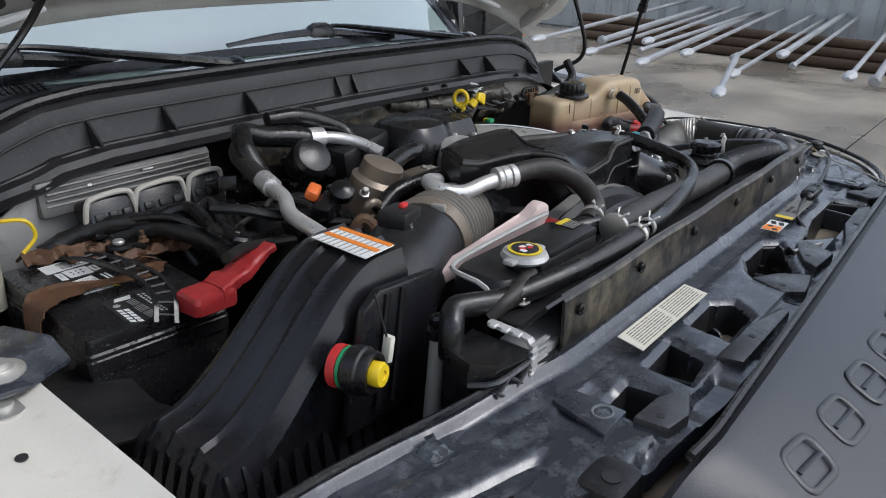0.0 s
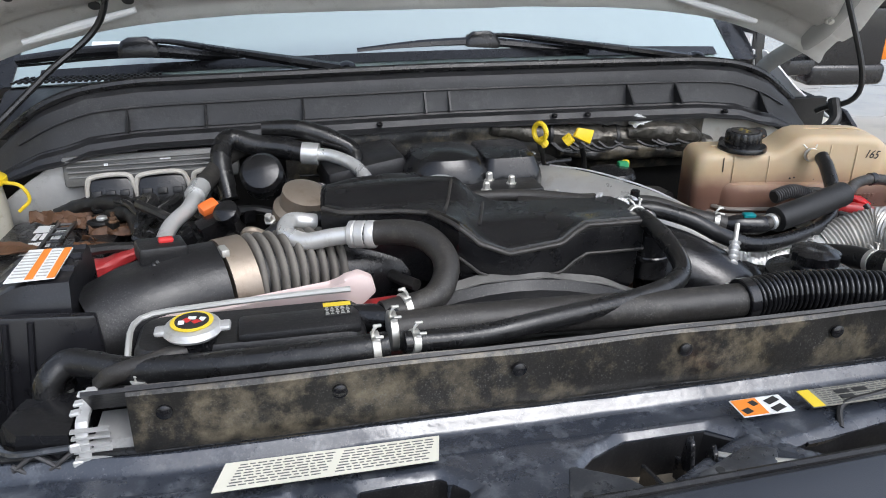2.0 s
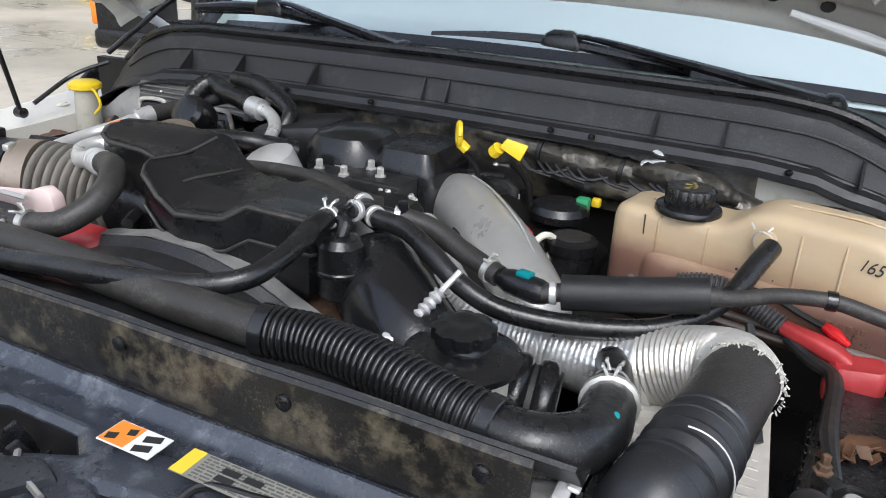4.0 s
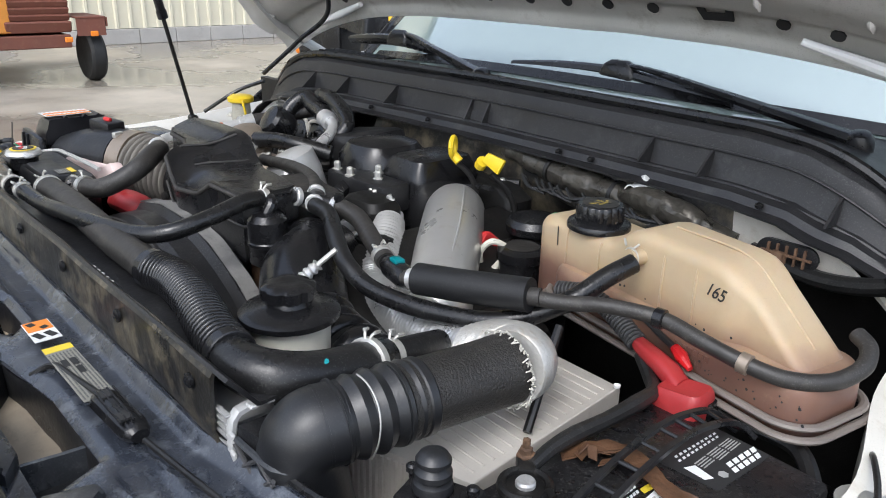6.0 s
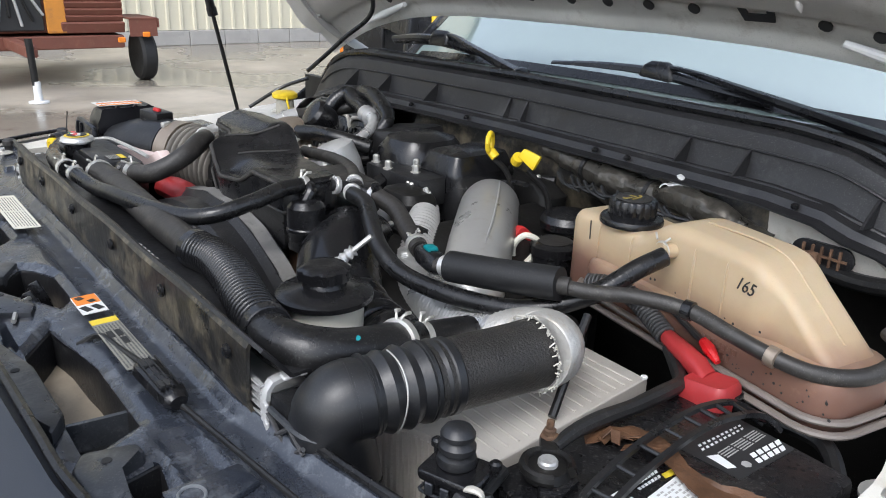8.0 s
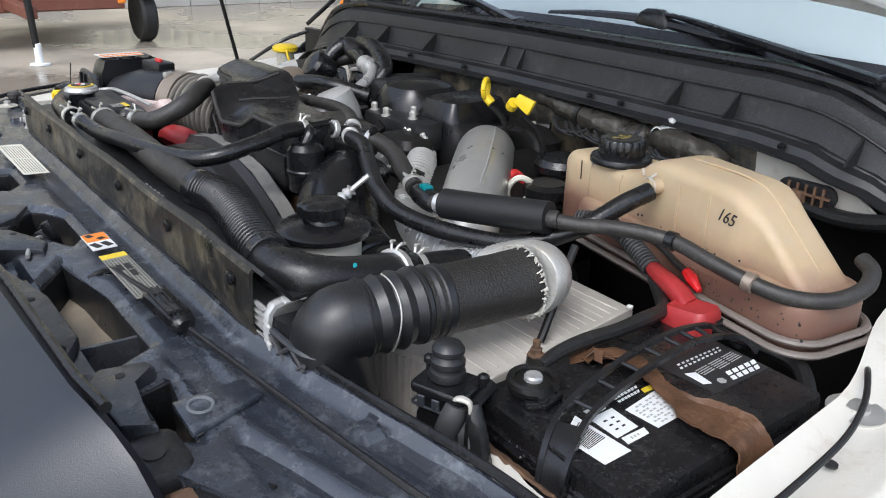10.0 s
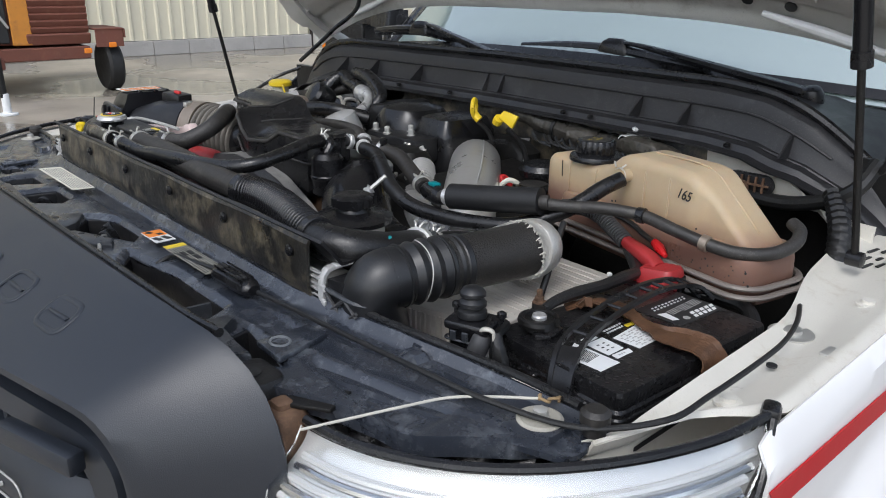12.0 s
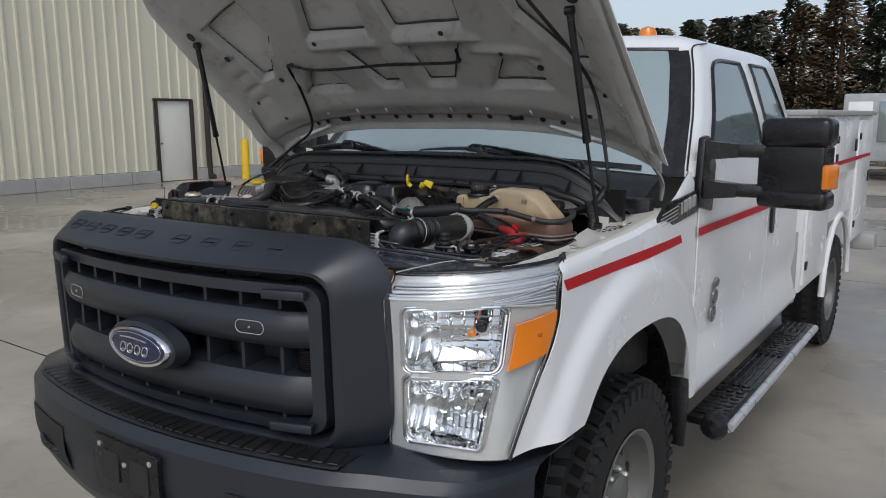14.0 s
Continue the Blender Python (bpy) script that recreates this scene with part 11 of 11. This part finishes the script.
def build_trailer_machine():
    th = thing("trailer_compressor", (-12.0, 3.0, 0), "rusty orange towed machine with louvred end and jack leg", "trailer")
    X = -10.84

    def put(name, c, size, mat, parent=th, bev=0.015, rot=None, label=""):
        bm = bmesh.new()
        box(bm, c, size, rot, bev=bev, seg=1)
        return part(name, bm, mat, parent, label)
    put("chassis", (X - 1.3, 2.75, 0.60), (2.7, 1.96, 0.18), M_RUSTRED)
    body = put("cowl", (X - 1.25, 2.72, 1.16), (2.4, 2.06, 0.86), M_RUSTRED)
    put("orange_top", (X - 1.24, 2.72, 1.69), (2.44, 2.12, 0.22), M_ORANGEM)
    put("sill", (X + 0.01, 3.33, 0.80), (0.05, 0.86, 0.16), M_RUSTRED, body, rot=turned(0, 18, 0))
    for k in range(7):
        put("louvre", (X - 0.01, 3.36, 0.93 + 0.093 * k), (0.06, 0.78, 0.082), M_RUSTRED, body, 0.006, turned(0, 28, 0))
    put("orange_post", (X + 0.0, 2.85, 1.2), (0.04, 0.26, 0.95), M_ORANGEM, body)
    # black plate painted in for the shade inside the engine opening
    put("engine_opening", (X + 0.0, 2.30, 1.12), (0.03, 0.78, 0.72), M_INK_SHADE, body)
    for k in range(6):
        put("engine_pipe", (X + 0.03, 2.05 + 0.11 * k, 1.0 + 0.06 * (k % 3)), (0.05, 0.035, 0.36), M_STEEL if k % 2 else M_DARK, body, 0.01, turned(10 * k - 20))
    put("maker_mark", (X - 0.015, 3.45, 1.70), (0.012, 0.34, 0.055), M_INK_SHADE, th, 0.004)
    for s in (1, -1):
        y = 2.75 + s * 1.30
        put("mudguard", (X - 0.28, y - s * 0.06, 0.925), (0.86, 0.42, 0.025), M_RUSTRED, th, 0.006)
        put("guard_front", (X + 0.13, y - s * 0.06, 0.80), (0.02, 0.40, 0.26), M_RUSTRED, th, 0.004)
        put("guard_lip", (X - 0.28, y + s * 0.16, 0.86), (0.86, 0.02, 0.13), M_RUSTRED, th, 0.004)
        bm = bmesh.new()
        lathe(bm, [(0.22, -0.10), (0.34, -0.11), (0.372, -0.07), (0.372, 0.07), (0.34, 0.11), (0.22, 0.10)], (X - 0.25, y + s * 0.02, 0.372), (0, s, 0), 36)
        w = part("tyre", bm, M_TYRE, th)
        bm = bmesh.new()
        lathe(bm, [(0.225, 0.085), (0.215, 0.10), (0.19, 0.06), (0.10, 0.05), (0.05, 0.09), (0.01, 0.09)], (X - 0.25, y + s * 0.02, 0.372), (0, s, 0), 24)
        part("rim", bm, M_ORANGEM, w)
    for y, z in ((3.66, 0.63), (4.02, 0.70)):
        put("marker_lamp", (X + 0.15, y, z), (0.03, 0.11, 0.075), M_AMBER, th, 0.012)
    put("draw_bar", (X + 0.6, 2.22, 0.62), (1.5, 0.14, 0.14), M_RUSTRED)
    bm = bmesh.new()
    tube(bm, [(-9.50, 2.20, 0.78), (-9.49, 2.21, 0.22)], [0.045, 0.04], 12, 2)
    part("jack_leg", bm, M_DARK, th)
    bm = bmesh.new()
    lathe(bm, [(0.12, 0.0), (0.12, 0.02), (0.05, 0.03), (0.045, 0.26), (0.03, 0.27)], (-9.49, 2.22, 0.005), n=14)
    part("jack_foot", bm, M_LABEL, th, "pale scuffed jack foot")


build_trailer_machine()


def build_cone(x, y):
    th = thing("traffic_cone", (x, y, 0), "orange traffic cone with a white band", "traffic cone")
    bm = bmesh.new()
    box(bm, (x, y, 0.02), (0.36, 0.36, 0.04), bev=0.01)
    part("foot", bm, M_INK_SHADE, th)
    bm = bmesh.new()
    lathe(bm, [(0.135, 0.04), (0.04, 0.62), (0.03, 0.70)], (x, y, 0), n=20)
    part("cone", bm, M_CONE, th)
    bm = bmesh.new()
    lathe(bm, [(0.101, 0.26), (0.075, 0.42)], (x, y, 0), n=20)
    part("band", bm, M_LABEL, th)


build_cone(7.6, 7.55)

# racks of lamp poles beside the yard


def build_pole(a, b, r, head):
    """A galvanised pole from its near end a to its far end b, with a lamp head at the near end."""
    a, b = Vector(a), Vector(b)
    th = thing("lamp_pole", a, "galvanised street lamp pole lying on a rack", "lamp pole", "stacked lamp poles")
    bm = bmesh.new()
    tube(bm, [a, b], [r, r * 1.25], 10, 3)
    part("pole", bm, M_GALV, th)
    d = (a - b).normalized()
    bm = bmesh.new()
    if head:
        tube(bm, [a - d * 0.02, a + d * 0.05, a + d * 0.20, a + d * 0.34], [r, 0.060, 0.068, 0.025], 12, 4, flat=0.75)
        part("lamp_head", bm, M_LAMPGREY, th, "grey lamp head")
    else:
        lathe(bm, [(r * 1.1, 0), (r * 1.5, 0.01), (r * 1.5, 0.05), (r * 0.9, 0.07)], a - d * 0.01, d, 12)
        part("end_collar", bm, M_GALV, th)


rr = random.Random(5)
for i in range(18):
    y = 0.2 + 0.29 * i + rr.uniform(-0.08, 0.08)
    x = 7.9 + rr.uniform(-0.6, 0.6)
    z = 0.50 + 0.06 * (i % 3) + rr.uniform(-0.01, 0.02)
    if i == 6:
        build_pole((5.9, 2.38, 0.55), (8.0, 2.95, 0.60), 0.030, True)
        continue
    build_pole((x, y, z), (x + 7.5, y + 0.9 + rr.uniform(-0.2, 0.2), z + 0.12 + rr.uniform(0, 0.03)), 0.026 + 0.014 * (i % 4 == 0), i % 3 != 1)
bm = bmesh.new()
box(bm, (8.3, 5.0, 0.03), (0.25, 1.3, 0.06), turned(0, 0, -12), bev=0.005, seg=1)
solo("plank", bm, M_LAMPGREY, "weathered grey plank lying on the wet concrete", "plank")

M_RUSTPIPE = material("dark_rusted_pipe", (0.10, 0.065, 0.042), 0.7, 0.2, dirt=(0.05, 0.035, 0.025), amount=0.25, bump=0.3, grain=60, blotch=3, vary=0.3)
for i, (x0, z) in enumerate(((12.36, 0.085), (12.70, 0.085), (12.53, 0.085), (12.44, 0.235), (12.62, 0.235), (12.53, 0.385))):
    bm = bmesh.new()
    tube(bm, [(x0, -1.0 + 0.1 * (i % 3), z), (x0 + 0.3, 7.4 + 0.2 * (i % 2), z)], 0.085, 14, 1)
    solo("rusty_pipe", bm, M_RUSTPIPE, "dark rusted steel pipe under the lamp poles", "pipe", "pipes under the pole rack")
bm = bmesh.new()
box(bm, (15.5, 4.0, 1.5), (2.4, 16.0, 3.0), bev=0.05)
tr = thing("equipment_trailer", (15.5, 4.0, 0), "pale grey ribbed equipment container behind the pole racks", "container")
part("box", bm, material("pale_grey_container", (0.58, 0.61, 0.61), 0.6, dirt=(0.2, 0.2, 0.2), amount=0.15, bump=0.1, blotch=1.0), tr)
for i in range(40):
    bm = bmesh.new()
    box(bm, (14.28, -3.8 + 0.4 * i, 1.5), (0.06, 0.12, 2.8), bev=0.01, seg=1)
    part("rib", bm, M_LAMPGREY, tr)

# ---- conifers behind the yard ----
M_NEEDLE = material("conifer_needles", (0.050, 0.060, 0.034), 0.8, dirt=(0.095, 0.066, 0.036), amount=0.30, bump=0.0, blotch=0.9, vary=0.4)
M_NEEDLE_BROWN = material("browned_needles", (0.125, 0.082, 0.045), 0.85, dirt=(0.06, 0.06, 0.032), amount=0.25, bump=0.0, blotch=1.0, vary=0.4)
M_BARK = material("bark", (0.09, 0.065, 0.045), 0.9, bump=0.5, grain=20)


def build_tree(x, y, h, seed, brown):
    r = random.Random(seed)
    th = thing("conifer", (x, y, 0), "tall dark conifer, partly browned" if brown else "tall dark green conifer", "tree", "row of conifers")
    bm = bmesh.new()
    tube(bm, [(x, y, 0), (x + r.uniform(-0.1, 0.1), y, h * 0.5), (x, y, h * 0.97)], [0.22, 0.13, 0.03], 8, 3)
    part("trunk", bm, M_BARK, th)
    verts, faces = [], []
    for i in range(2400):
        z = h * (0.05 + 0.95 * r.random() ** 1.15)
        k = 1 - z / h
        R = 0.22 + h * 0.27 * k ** 0.7 * (0.75 + 0.35 * math.sin(z * 5 + seed))
        a = r.uniform(0, 2 * math.pi)
        d = R * r.random() ** 0.4
        c = Vector((x + d * math.cos(a), y + d * math.sin(a), z - 0.18 * d))
        out = Vector((math.cos(a), math.sin(a), -0.25 + r.uniform(-0.3, 0.4))).normalized()
        side = Vector((-math.sin(a), math.cos(a), r.uniform(-0.5, 0.5))).normalized()
        L, W = r.uniform(0.18, 0.42), r.uniform(0.05, 0.13)
        n = len(verts)
        verts += [c - side * W, c + out * L * 0.6 + side * W * 0.6 + Vector((0, 0, 0.05)), c + out * L, c + side * W]
        faces += [(n, n + 1, n + 2), (n, n + 3, n + 1)]
    me = bpy.data.meshes.new("crown")
    me.from_pydata([v - ORIGIN[th] for v in verts], [], faces)
    me.materials.append(M_NEEDLE_BROWN if brown else M_NEEDLE)
    ob = new("crown", me)
    ob.parent = th


for i in range(60):
    x = -26 + 0.80 * i + rr.uniform(-0.4, 0.4)
    build_tree(x, 34.5 + (2.2 if i % 2 else 0) + rr.uniform(-0.8, 0.8), 5.6 + 0.9 * smooth01((x + 18) / 14) + rr.uniform(-0.7, 0.6), 40 + i, i % 5 in (1, 3))
bm = bmesh.new()
box(bm, (0, 44, 1.2), (90, 0.4, 2.4))
solo("hedge_backdrop", bm, M_NEEDLE, "dark hedge line behind the conifers", "hedge", kind="structure")

# glasshouse-like trailer beyond the truck
gh = thing("white_trailer", (-0.6, 22, 0), "pale parked trailer with glazed side far behind the truck", "trailer")
bm = bmesh.new()
box(bm, (1.8, 22, 1.35), (6.4, 2.0, 1.7), bev=0.05)
part("body", bm, M_LAMPGREY, gh)
for i in range(9):
    bm = bmesh.new()
    box(bm, (-1.0 + 0.7 * i, 20.98, 1.5), (0.56, 0.03, 1.0), bev=0.01)
    part("panel", bm, M_WINDOW if i % 2 else M_WHITE, gh)
for x in (0.2, 3.4):
    bm = bmesh.new()
    lathe(bm, [(0.2, -0.12), (0.42, -0.12), (0.45, 0), (0.42, 0.12), (0.2, 0.12)], (x, 21.1, 0.45), (0, 1, 0), 24)
    part("wheel", bm, M_TYRE, gh)
